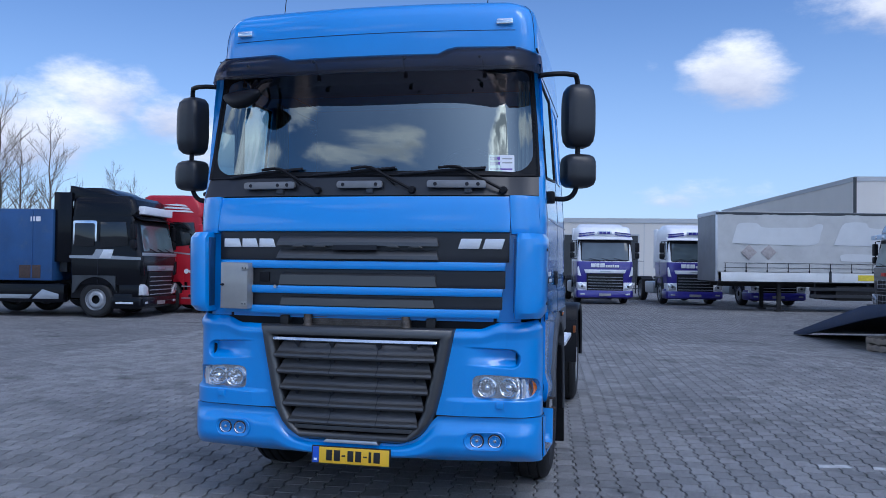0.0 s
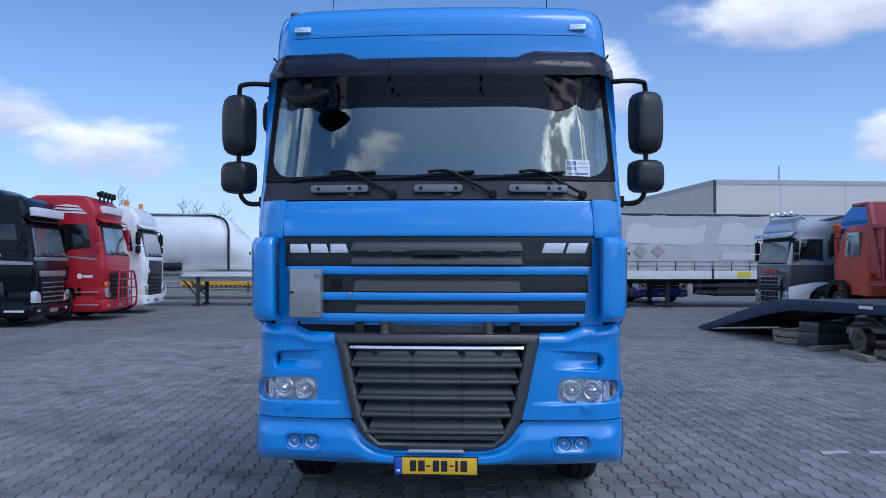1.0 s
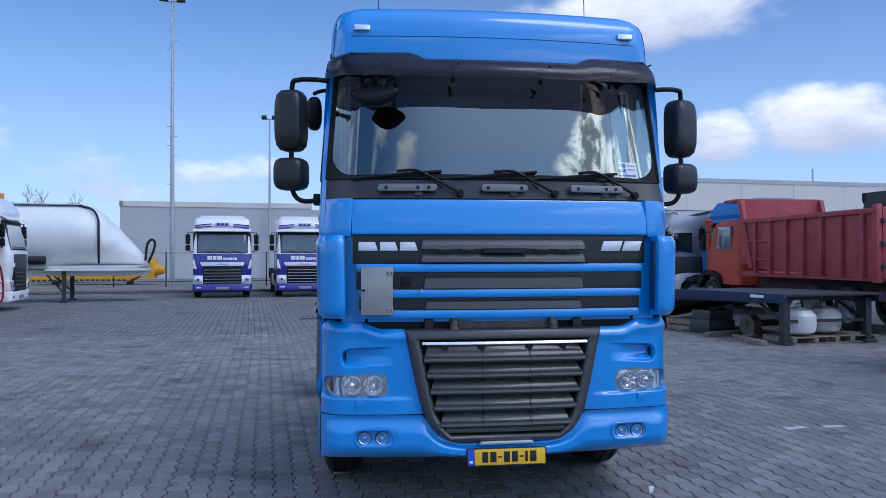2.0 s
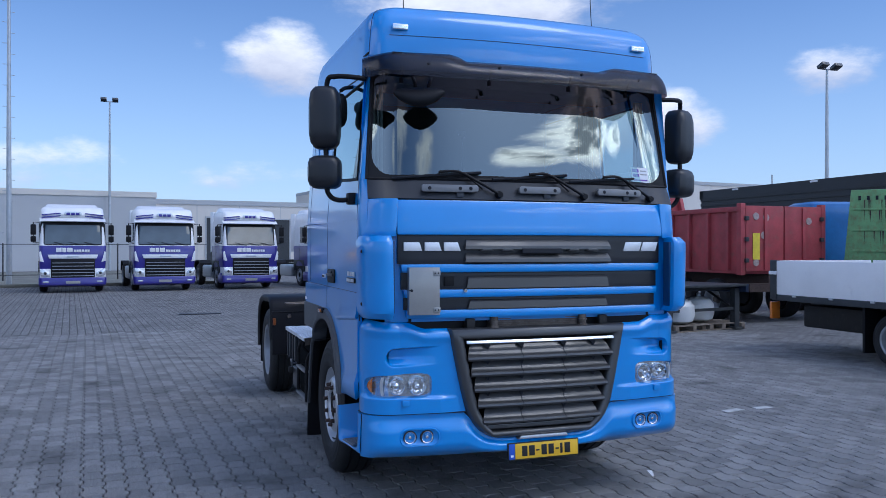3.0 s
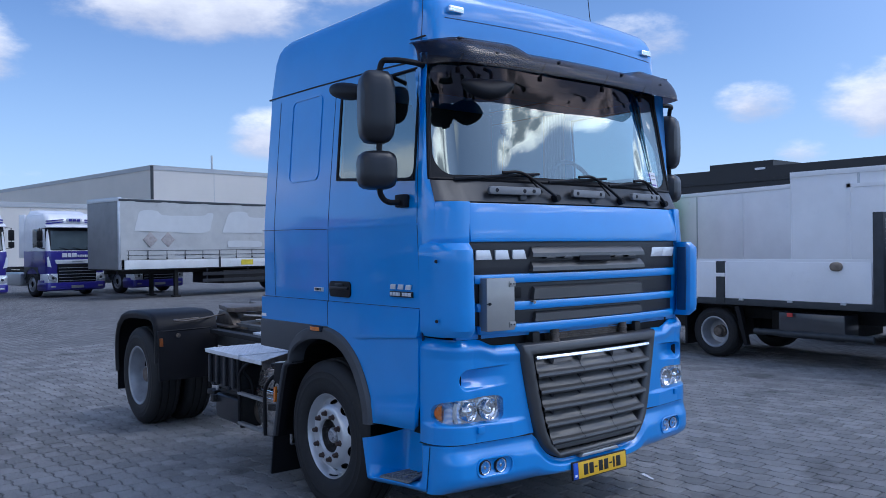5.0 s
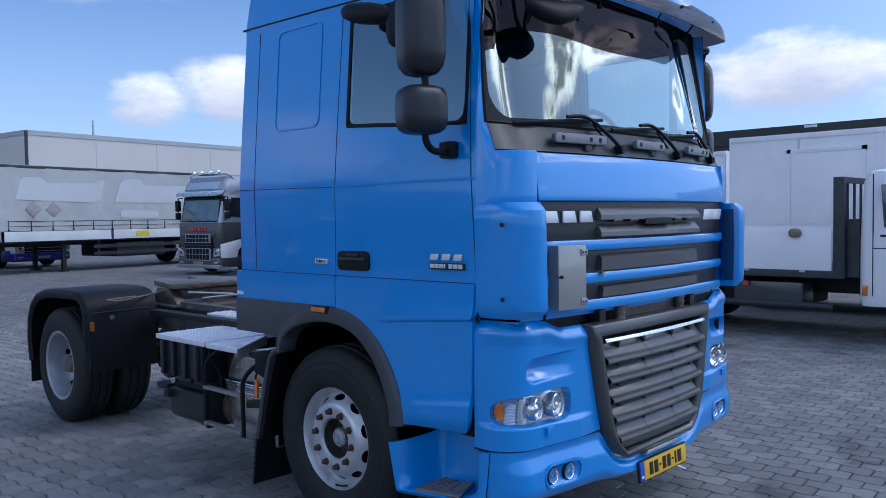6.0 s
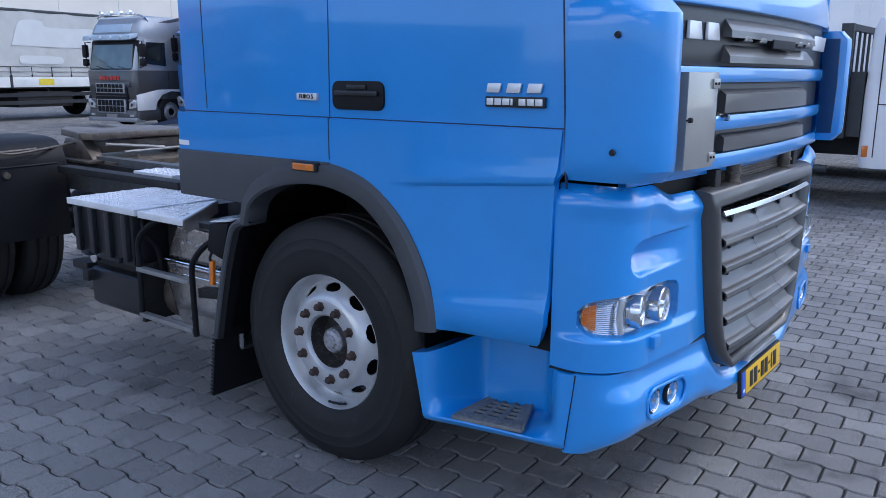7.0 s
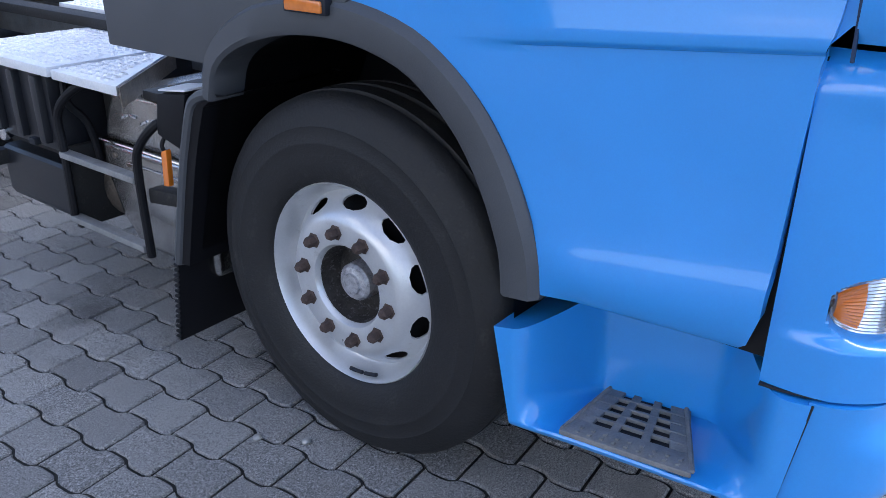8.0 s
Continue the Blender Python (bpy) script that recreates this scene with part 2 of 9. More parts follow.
SATIN = mat("satin_aluminium", (0.62, 0.64, 0.67), 0.36, 1.0, 0.10, 7, 240, 0.01)
PLATE_AL = mat("tread_plate_aluminium", (0.78, 0.79, 0.81), 0.38, 0.25, 0.10, 5, 120, 0.02)
LOCKBOX = mat("grey_painted_metal", (0.33, 0.325, 0.31), 0.40, 0.30, 0.08, 6, 200, 0.02, coat=1.0)
YELLOW = mat("yellow_plate", (0.80, 0.47, 0.02), 0.4, 0, 0.04, 10, 200, 0.0)
NAVY = mat("blue_band", (0.02, 0.09, 0.52), 0.4, 0, 0.04, 10, 200, 0.0)
INK = mat("black_ink", (0.012, 0.011, 0.010), 0.5, 0, 0.1, 10, 200, 0.0)
LETTER = mat("silver_letters", (0.74, 0.75, 0.77), 0.3, 0.4, 0.04, 10, 200, 0.0)
AMBER = mat("amber_lens", (0.66, 0.18, 0.02), 0.2, 0, 0.1, 20, 90, 0.01, coat=1.0)
CHASSIS = mat("black_chassis", (0.012, 0.0115, 0.0115), 0.6, 0.1, 0.35, 12, 130, 0.06, dirt=(0.10, 0.085, 0.07), dirt_amount=0.25)
FRAMEGREY = mat("grey_chassis", (0.10, 0.105, 0.11), 0.55, 0.2, 0.3, 12, 130, 0.06, dirt=(0.13, 0.10, 0.075), dirt_amount=0.35)
SILENCER = mat("heat_shield_steel", (0.56, 0.54, 0.51), 0.22, 1.0, 0.25, 9, 130, 0.05, dirt=(0.14, 0.10, 0.075), dirt_amount=0.3)
TREAD = mat("grey_step_tread", (0.20, 0.205, 0.21), 0.6, 0.1, 0.2, 20, 200, 0.05, dirt=(0.12, 0.11, 0.10), dirt_amount=0.3)
GALVD = mat("dull_bare_steel", (0.30, 0.30, 0.30), 0.5, 0.5, 0.2, 12, 120, 0.04)
WORN_WOOD = mat("greasy_brown_beam", (0.11, 0.085, 0.06), 0.7, 0.1, 0.35, 12, 120, 0.08)
GREASE = mat("greasy_steel", (0.14, 0.115, 0.095), 0.45, 0.5, 0.4, 14, 120, 0.07, dirt=(0.30, 0.28, 0.26), dirt_amount=0.3)
GLASS = glass("clear_pane", (0.60, 0.74, 0.74))
LENS = glass("clear_lens", (0.96, 0.97, 0.98), mirror=0.03, edge=0.35)
TINT = glass("tinted_pane", (0.50, 0.60, 0.63), mirror=0.26)
TRIM_IN = mat("grey_cab_lining", (0.075, 0.074, 0.072), 0.85, 0, 0.12, 6, 200, 0.05)
DASH = mat("dark_dashboard", (0.014, 0.014, 0.016), 0.7, 0, 0.12, 6, 200, 0.03)
CURTAIN = mat("beige_curtain", (0.22, 0.21, 0.185), 0.9, 0, 0.12, 10, 200, 0.05)
MIRROR = mat("mirror_glass", (0.85, 0.86, 0.88), 0.02, 1.0, 0.0, 5, 100, 0.0, rough_var=0.0)
PAPER = mat("white_sticker", (0.78, 0.78, 0.80), 0.5, 0, 0.05, 8, 200, 0.0)
PAINT_MARK = mat("worn_white_road_paint", (0.46, 0.46, 0.45), 0.8, 0, 0.35, 9, 160, 0.05)
VIOLET = mat("violet_print", (0.16, 0.08, 0.38), 0.5, 0, 0.05, 8, 200, 0.0)
ORANGE_R = mat("orange_reflector", (0.75, 0.20, 0.02), 0.25, 0, 0.1, 30, 200, 0.02, coat=1.0)


GRILLE_PL = mat("charcoal_grille_plastic", (0.022, 0.022, 0.023), 0.52, 0, 0.15, 4, 240, 0.02, coat=0.5, spec=1.0)
DIM_ORANGE = mat("dull_orange_reflector", (0.26, 0.075, 0.015), 0.4, 0, 0.2, 30, 200, 0.02)
GRAB = mat("grey_grab_handle", (0.22, 0.22, 0.225), 0.4, 0.4, 0.1, 8, 200, 0.02)
CAPM = mat("worn_hub_cap", (0.46, 0.46, 0.49), 0.4, 0.5, 0.35, 30, 150, 0.06, dirt=(0.05, 0.04, 0.038), dirt_amount=0.75)
BEZEL = mat("silver_lamp_bezel", (0.70, 0.72, 0.74), 0.16, 0.9, 0.06, 20, 200, 0.0)

# ---- shape helpers ----
def thing(name, label, category, group="", m=None):
    e = new(name)
    e.empty_display_size = 0.2
    if m is not None:
        e.matrix_basis = m
    return tagged(e, label, category, group)


def part(name, bm, material, parent, label="", smooth=32.0, kind=""):
    me = bpy.data.meshes.new(name)
    bmesh.ops.recalc_face_normals(bm, faces=bm.faces)
    bm.to_mesh(me)
    bm.free()
    me.materials.append(material)
    if smooth:
        me.shade_smooth()
        me.set_sharp_from_angle(angle=radians(smooth))
    ob = new(name, me)
    ob.parent = parent
    return tagged(ob, label, kind=kind)


def bevel(bm, width, segments=2, angle=30.0):
    edges = [e for e in bm.edges if len(e.link_faces) == 2 and e.calc_face_angle(0) > radians(angle)]
    if edges and width:
        bmesh.ops.bevel(bm, geom=edges, offset=width, segments=segments, affect="EDGES", profile=0.6, clamp_overlap=True)
    return bm


def merge(*bms):
    """Joins several pieces of one part."""
    me = bpy.data.meshes.new("piece")
    res = bmesh.new()
    for b in bms:
        b.to_mesh(me)
        b.free()
        res.from_mesh(me)
        me.clear_geometry()
    bpy.data.meshes.remove(me)
    return res


def moved(bm, m):
    bmesh.ops.transform(bm, matrix=m, verts=bm.verts)
    return bm


def box(x0, x1, y0, y1, z0, z1, b=0.0, seg=2):
    bm = bmesh.new()
    bmesh.ops.create_cube(bm, size=1)
    for v in bm.verts:
        v.co = Vector(((x0 + x1) / 2 + v.co.x * (x1 - x0), (y0 + y1) / 2 + v.co.y * (y1 - y0), (z0 + z1) / 2 + v.co.z * (z1 - z0)))
    return bevel(bm, b, seg)


def prism(outline, axis, a0, a1, b=0.0, seg=2):
    """An outline of (u, v) pushed along axis: x takes (y, z), y takes (x, z), z takes (x, y)."""
    bm = bmesh.new()

    def at(u, v, a):
        return {"x": (a, u, v), "y": (u, a, v), "z": (u, v, a)}[axis]
    lo = [bm.verts.new(at(u, v, a0)) for u, v in outline]
    hi = [bm.verts.new(at(u, v, a1)) for u, v in outline]
    n = len(outline)
    bm.faces.new(lo)
    bm.faces.new(hi[::-1])
    for i in range(n):
        bm.faces.new((lo[i], hi[i], hi[(i + 1) % n], lo[(i + 1) % n]))
    bmesh.ops.recalc_face_normals(bm, faces=bm.faces)
    return bevel(bm, b, seg)


def rounded(u0, u1, v0, v1, r, n=5):
    pts = []
    for cu, cv, s in ((u1 - r, v1 - r, 0), (u0 + r, v1 - r, 90), (u0 + r, v0 + r, 180), (u1 - r, v0 + r, 270)):
        for i in range(n + 1):
            a = radians(s + 90 * i / n)
            pts.append((cu + r * math.cos(a), cv + r * math.sin(a)))
    return pts


def lathe(profile, axis="x", at=(0, 0, 0), segs=32, closed=False):
    """Turns a profile of (along, radius) round an axis."""
    bm = bmesh.new()
    rings = []
    for h, r in profile:
        ring = []
        for i in range(segs):
            a = 2 * math.pi * i / segs
            c, s = r * math.cos(a), r * math.sin(a)
            ring.append(bm.verts.new({"x": (h, c, s), "y": (c, h, s), "z": (c, s, h)}[axis]))
        rings.append(ring)
    pairs = list(zip(rings, rings[1:])) + ([(rings[-1], rings[0])] if closed else [])
    for a, b in pairs:
        for i in range(segs):
            j = (i + 1) % segs
            bm.faces.new((a[i], a[j], b[j], b[i]))
    if not closed:
        for ring, (h, r) in ((rings[0], profile[0]), (rings[-1], profile[-1])):
            bm.faces.new(ring)
    bmesh.ops.remove_doubles(bm, verts=bm.verts, dist=1e-5)
    return moved(bm, Matrix.Translation(at))


def tube(points, r, segs=8, cap=True):
    bm = bmesh.new()
    pts = [Vector(p) for p in points]
    rings = []
    side = None
    for i, p in enumerate(pts):
        d = (pts[min(i + 1, len(pts) - 1)] - pts[max(i - 1, 0)]).normalized()
        if side is None:
            side = d.orthogonal().normalized()
        side = (side - d * side.dot(d)).normalized()
        up = d.cross(side)
        rings.append([bm.verts.new(p + (side * math.cos(2 * math.pi * k / segs) + up * math.sin(2 * math.pi * k / segs)) * r) for k in range(segs)])
    for a, b in zip(rings, rings[1:]):
        for k in range(segs):
            bm.faces.new((a[k], a[(k + 1) % segs], b[(k + 1) % segs], b[k]))
    if cap:
        bm.faces.new(rings[0])
        bm.faces.new(rings[-1])
    return bm


def bend(points, n=4):
    """A smooth line through the points."""
    pts = [Vector(p) for p in points]
    full = [2 * pts[0] - pts[1], *pts, 2 * pts[-1] - pts[-2]]
    res = []
    for i in range(1, len(full) - 2):
        a, b, c, d = full[i - 1:i + 3]
        for k in range(n):
            t = k / n
            res.append(0.5 * (2 * b + (c - a) * t + (2 * a - 5 * b + 4 * c - d) * t * t + (3 * b - a - 3 * c + d) * t ** 3))
    return res + [pts[-1]]


def sheet(rows, thick=0.0, close=False):
    """A grid of points as a surface, thickened by thick against its normals."""
    bm = bmesh.new()
    grid = [[bm.verts.new(p) for p in row] for row in rows]
    for a, b in zip(grid, grid[1:]):
        n = len(a)
        for i in range(n if close else n - 1):
            j = (i + 1) % n
            vs = [a[i], a[j], b[j], b[i]]
            if len({tuple(round(c, 6) for c in v.co) for v in vs}) >= 3:
                bm.faces.new(vs)
    bmesh.ops.remove_doubles(bm, verts=bm.verts, dist=1e-6)
    if thick:
        bmesh.ops.solidify(bm, geom=list(bm.faces), thickness=thick)
    return bm


def lerp(table, v):
    """A value read from rows of (v, value)."""
    if v <= table[0][0]:
        return table[0][1]
    for (a, fa), (b, fb) in zip(table, table[1:]):
        if v <= b:
            return fa + (fb - fa) * (v - a) / (b - a)
    return table[-1][1]


def clamp01(v):
    return max(0.0, min(1.0, v))


def smooth(v):
    return v * v * (3 - 2 * v)


def mirrored(bm):
    for v in bm.verts:
        v.co.x = -v.co.x
    bmesh.ops.reverse_faces(bm, faces=bm.faces)
    return bm


def sides(make):
    """Yields a piece for the near side and its twin across the middle."""
    return make(), mirrored(make())


# ---- the blue tractor unit ----
def front_y(x, base=0.0, bow=0.055):
    """The bowed front in plan: how far back it lies at x from the middle."""
    return base + bow * (x / 0.9) ** 2


def wheel(parent_thing, x_out, y, z, side, name, dual=False, steer=0.0, tyre_r=0.52, bright=True, detail=True):
    """A road wheel with its tyre, dished rim, hand holes, nuts and hub. side -1: the outside faces -x."""
    m = pose(x_out, y, z, 0, 0, (180 if side > 0 else 0) + steer)
    k = tyre_r / 0.52 if tyre_r < 0.5 else 1.0
    flank = tyre_r / 0.52
    prof = [(0.060, 0.286), (0.036, 0.293), (0.020, 0.303), (0.012, 0.318), (0.006, 0.335), (0.002, 0.352), (0.000, 0.375), (-0.001, 0.400), (-0.002, 0.403), (-0.001, 0.406), (0.001, 0.420), (0.004, 0.440), (0.003, 0.443), (0.008, 0.452), (0.013, 0.465), (0.030, 0.497), (0.052, 0.512), (0.075, 0.516),
            (0.080, 0.506), (0.090, 0.506), (0.095, 0.518), (0.145, 0.520), (0.150, 0.508), (0.160, 0.508), (0.165, 0.520), (0.215, 0.518),
            (0.220, 0.506), (0.230, 0.506), (0.235, 0.516), (0.258, 0.512), (0.280, 0.497), (0.298, 0.465), (0.308, 0.42), (0.310, 0.36), (0.298, 0.315), (0.275, 0.300)]
    tyre = lathe([(h, r * (k + (flank - k) * (r - 0.3) / 0.22)) for h, r in prof], "x", segs=64 if detail else 28, closed=True)
    whole = part("wheel", moved(tyre, m), RUBBER, parent_thing, "black road tyre with worn tread", 40)
    deep = 0.16 if dual else 0.0
    near_wheel = detail and not dual
    if near_wheel:  # the rim stands a little inside the tyre's bulge
        m = m @ Matrix.Translation((0.026, 0, 0)) @ Matrix.Diagonal((1.0, 0.948, 0.948, 1.0))
    segs = 120 if detail else 30
    # the rim: an outer lip, the well, and a bell-shaped disc with hand holes
    bm = bmesh.new()
    if dual:
        prof = [(0.030, 0.312), (0.012, 0.312), (0.010, 0.304), (0.020, 0.286), (0.05, 0.278), (0.10, 0.268), (0.17, 0.262), (0.20, 0.24), (0.215, 0.19), (0.22, 0.13), (0.22, 0.03)]
        gaps = {6: (4, 8)}
    else:
        prof = [(0.030, 0.314), (0.006, 0.314), (0.000, 0.309), (0.008, 0.3035), (0.034, 0.294), (0.062, 0.283), (0.068, 0.275), (0.064, 0.266), (0.054, 0.258), (0.044, 0.250), (0.034, 0.242), (0.024, 0.234),
                (0.012, 0.224), (0.003, 0.212), (-0.003, 0.200), (-0.004, 0.190), (-0.004, 0.142), (-0.001, 0.130), (0.010, 0.123), (0.016, 0.121)]
        gaps = {7: (3, 9), 8: (3, 9), 9: (3, 9), 10: (3, 9)}
    # columns lean in towards each hand hole, so that it is rounded
    half_hole = {7: 4.5, 8: 9.0, 9: 10.2, 10: 8.8, 11: 3.5} if detail and not dual else {}

    def turned(q, i):
        c = i % 12
        w = half_hole.get(q)
        if w is None:
            return 2 * math.pi * i / segs
        off = lerp([(0, -18), (3, -w), (9, w), (12, 18)], c)
        return radians((i // 12) * 36 + 18 + off)
    rings = [[bm.verts.new((h, r * k * math.cos(turned(q, i)), r * k * math.sin(turned(q, i)))) for i in range(segs)] for q, (h, r) in enumerate(prof)]
    for q, (a, b) in enumerate(zip(rings, rings[1:])):
        lo, hi = gaps.get(q, (0, -1))
        for i in range(segs):
            if detail and lo <= i % 12 < hi:
                continue
            bm.faces.new((a[i], a[(i + 1) % segs], b[(i + 1) % segs], b[i]))
    bmesh.ops.recalc_face_normals(bm, faces=bm.faces)
    bmesh.ops.solidify(bm, geom=list(bm.faces), thickness=0.006)
    rim = part("rim", moved(bm, m), RIM_OLD if dual or not detail else RIM, whole, "white-silver painted steel rim" if bright else "painted steel rim", 38)
    part("brake_drum", moved(lathe([(0.10 + deep, 0.001), (0.10 + deep, 0.20), (0.12 + deep, 0.245), (0.25, 0.25), (0.25, 0.001)], "x", segs=28), m), BLACK, whole)
    if dual:
        part("hub", moved(lathe([(0.25, 0.001), (0.25, 0.11), (0.16, 0.10), (0.15, 0.085), (0.10, 0.08), (0.085, 0.065), (0.085, 0.001)], "x", segs=20), m), GREASE, whole)
    if detail and not dual:
        part("hub", moved(lathe([(0.09, 0.001), (0.09, 0.1225), (0.014, 0.1225), (0.070, 0.119), (0.086, 0.110), (0.082, 0.085), (0.078, 0.06), (0.078, 0.001)], "x", segs=24), m), HUB, whole, "greasy brown hub recess")
        part("hub_cap", moved(lathe([(0.080, 0.001), (0.080, 0.060), (0.036, 0.058), (0.026, 0.050), (0.022, 0.034), (0.015, 0.031), (0.012, 0.014), (0.014, 0.001)], "x", segs=24), m), CAPM, whole, "worn grey hub cap")
        for i in range(10):
            a = 2 * math.pi * (i + 0.22) / 10
            at = (0, 0.1675 * math.cos(a), 0.1675 * math.sin(a))
            nut = merge(lathe([(0.0, 0.024), (-0.006, 0.024), (-0.008, 0.020)], "x", at, 6), lathe([(-0.006, 0.0175), (-0.030, 0.0165), (-0.036, 0.011), (-0.038, 0.001)], "x", at, 6))
            part("wheel_nut", moved(nut, m), RUST, whole, "rusty wheel nut")
        # a pair of balance weights on the lip
        for s in (250, 262):
            arc = [(0.012, 0.287 * math.cos(radians(s + d)), 0.287 * math.sin(radians(s + d))) for d in range(0, 11, 2)]
            part("balance_weight", moved(tube(arc, 0.006, 6), m), SEAM, whole)
    return whole


truck = thing("tractor_unit", "sky-blue cab-over tractor unit parked on block paving", "truck")

# --- the cab's shell: rows up the cab, columns round it from the rear to the nose and back ---
W_TAB = [(1.28, 1.215), (2.0, 1.222), (2.25, 1.205), (2.6, 1.178), (2.92, 1.152), (3.0, 1.150), (3.12, 1.142), (3.25, 1.118), (3.34, 1.085), (3.39, 1.04), (3.43, 0.97), (3.45, 0.86)]
Y_TAB = [(1.28, 0.060), (1.5, 0.05), (1.9, 0.045), (2.1, 0.055), (2.25, 0.095), (2.42, 0.1224), (2.60, 0.1574), (2.76, 0.1928), (2.92, 0.2315), (3.0, 0.252), (3.12, 0.25), (3.25, 0.262), (3.34, 0.285), (3.39, 0.32), (3.43, 0.40), (3.45, 0.52)]
BOW = [(1.28, 0.05), (2.1, 0.055), (2.3, 0.10), (2.92, 0.115), (3.12, 0.075), (3.45, 0.06)]
REAR = [(1.28, 2.30), (3.0, 2.285), (3.12, 2.25), (3.34, 2.19), (3.39, 2.15), (3.43, 2.07), (3.45, 1.95)]
ZS = [1.28, 1.487, 1.75, 1.985, 2.115, 2.25, 2.42, 2.60, 2.76, 2.92, 3.00, 3.06, 3.12, 3.19, 3.25, 3.30, 3.34, 3.37, 3.39, 3.41, 3.43, 3.44, 3.45]
SIDE_Y = [2.08, 1.88, 1.45, 1.31, 1.205, 0.98, 0.77, 0.55, 0.335, 0.27]
FRONT_X = [0.97, 0.85, 0.70, 0.55, 0.40, 0.25, 0.10]


def glass_y(x, z):
    """The cab's front in plan at a height: the windscreen is flat in the middle and turns back towards its ends."""
    return lerp(Y_TAB, z) + lerp(BOW, z) * (abs(x) / 0.9) ** lerp([(2.1, 2.0), (2.25, 4.0), (3.0, 4.0)], z)


def cab_ring(z):
    w, rear = lerp(W_TAB, z), lerp(REAR, z)
    half = []
    for k in range(4):  # rear corner
        a = radians(90 * k / 4)
        half.append((-(w - 0.06) - 0.06 * math.sin(a), rear - 0.06 + 0.06 * math.cos(a)))
    top = max(0.0, (z - 3.34) / 0.11)
    for y in SIDE_Y:
        y = min(y, rear - 0.06)
        half.append((-w, y + top * 0.2 * (1 - y / 2.3) if z > 3.34 else y))
    xe = 1.0 * w / 1.22
    ye = glass_y(xe, z)
    y0 = half[-1][1]
    for k in range(1, 7):  # front corner
        a = radians(90 * k / 7)
        half.append((-xe - (w - xe) * math.cos(a) ** 0.8, ye + (y0 - ye) * (1 - math.sin(a))))
    for x in (1.0, *FRONT_X):
        x = x * w / 1.22
        half.append((-x, glass_y(x, z)))
    ring = half + [(-x, y) for x, y in reversed(half)]
    return [Vector((x, y, z)) for x, y in ring]


RINGS = [cab_ring(z) for z in ZS]
NC = len(RINGS[0])
# the door window's sill rises towards the rear
for p in RINGS[ZS.index(2.25)]:
    p.z += 0.060 * min(1.0, max(0.0, (p.y - 0.36) / 0.85))
    if p.y > 0.37:
        p.x *= lerp(W_TAB, p.z) / lerp(W_TAB, 2.25)
# under the corner deflectors the shell ends higher
for p in RINGS[0]:
    p.z += 0.075 * min(1.0, max(0.0, (0.30 - p.y) / 0.03))
HALF = NC // 2
C_SIDE = 4                     # first column of the side
C_CORNER = C_SIDE + len(SIDE_Y)


def cab_faces(pick, thick, lift=0.0):
    """The faces of the shell whose row and column are picked, thickened inwards."""
    bm = bmesh.new()
    made = {}

    def vert(r, c):
        c %= NC
        if (r, c) not in made:
            made[r, c] = bm.verts.new(RINGS[r][c])
        return made[r, c]
    for r in range(len(ZS) - 1):
        for c in range(NC):
            h = c if c < HALF else NC - 2 - c   # the matching column of the near half
            if pick(r, h, c):
                bm.faces.new((vert(r, c), vert(r, c + 1), vert(r + 1, c + 1), vert(r + 1, c)))
    bmesh.ops.recalc_face_normals(bm, faces=bm.faces)
    if lift:
        bm.normal_update()
        for v in bm.verts:
            v.co += v.normal * lift
    if thick:
        bmesh.ops.solidify(bm, geom=list(bm.faces), thickness=thick)
    return bm


R_SCREEN = (ZS.index(2.25), ZS.index(2.92))
R_TOP = ZS.index(3.00)
R_COWL = (ZS.index(2.115), ZS.index(2.25))
SCREEN_C = C_CORNER + 2


def in_screen(r, h, c):
    return R_SCREEN[0] <= r < R_TOP and h >= SCREEN_C


def in_cowl(r, h, c):
    return R_COWL[0] <= r < R_COWL[1] and h >= C_CORNER + 2


def in_window(r, h, c):
    return R_SCREEN[0] <= r < R_SCREEN[1] and C_SIDE + 4 <= h < C_SIDE + 8


def in_lower_front(r, h, c):
    return r < R_COWL[0] and h >= C_CORNER + 2


shell = cab_faces(lambda r, h, c: not (in_screen(r, h, c) or in_cowl(r, h, c) or in_window(r, h, c) or in_lower_front(r, h, c)) and r < ZS.index(3.0), 0.025)
cab = part("cab_shell", shell, BLUE, truck, "glossy sky-blue sleeper cab", 28)
def roof_ring(z, w, yf, rear, r):
    """The roof in plan: a bowed front, rounded corners, straight flanks."""
    half = [(-(w - r * 0.4) * k / 6, rear) for k in range(6)]
    half += [(-(w - r * 0.4) - r * 0.4 * math.sin(radians(15 * k)), rear - r * 0.4 + r * 0.4 * math.cos(radians(15 * k))) for k in range(7)]
    xe = w - r
    ye = front_y(xe, yf, 0.062)
    half += [(-w, rear - r * 0.4 + (ye + r * 1.25 - rear + r * 0.4) * k / 9) for k in range(1, 9)]
    half += [(-xe - r * math.cos(radians(11.25 * k)), ye + 1.25 * r * (1 - math.sin(radians(11.25 * k)))) for k in range(9)]
    half += [(-xe * (1 - k / 9), front_y(xe * (1 - k / 9), yf, 0.062)) for k in range(1, 9)]
    return [Vector((x, y, z)) for x, y in half + [(0, yf)]] + [Vector((-x, y, z)) for x, y in reversed(half[1:])]


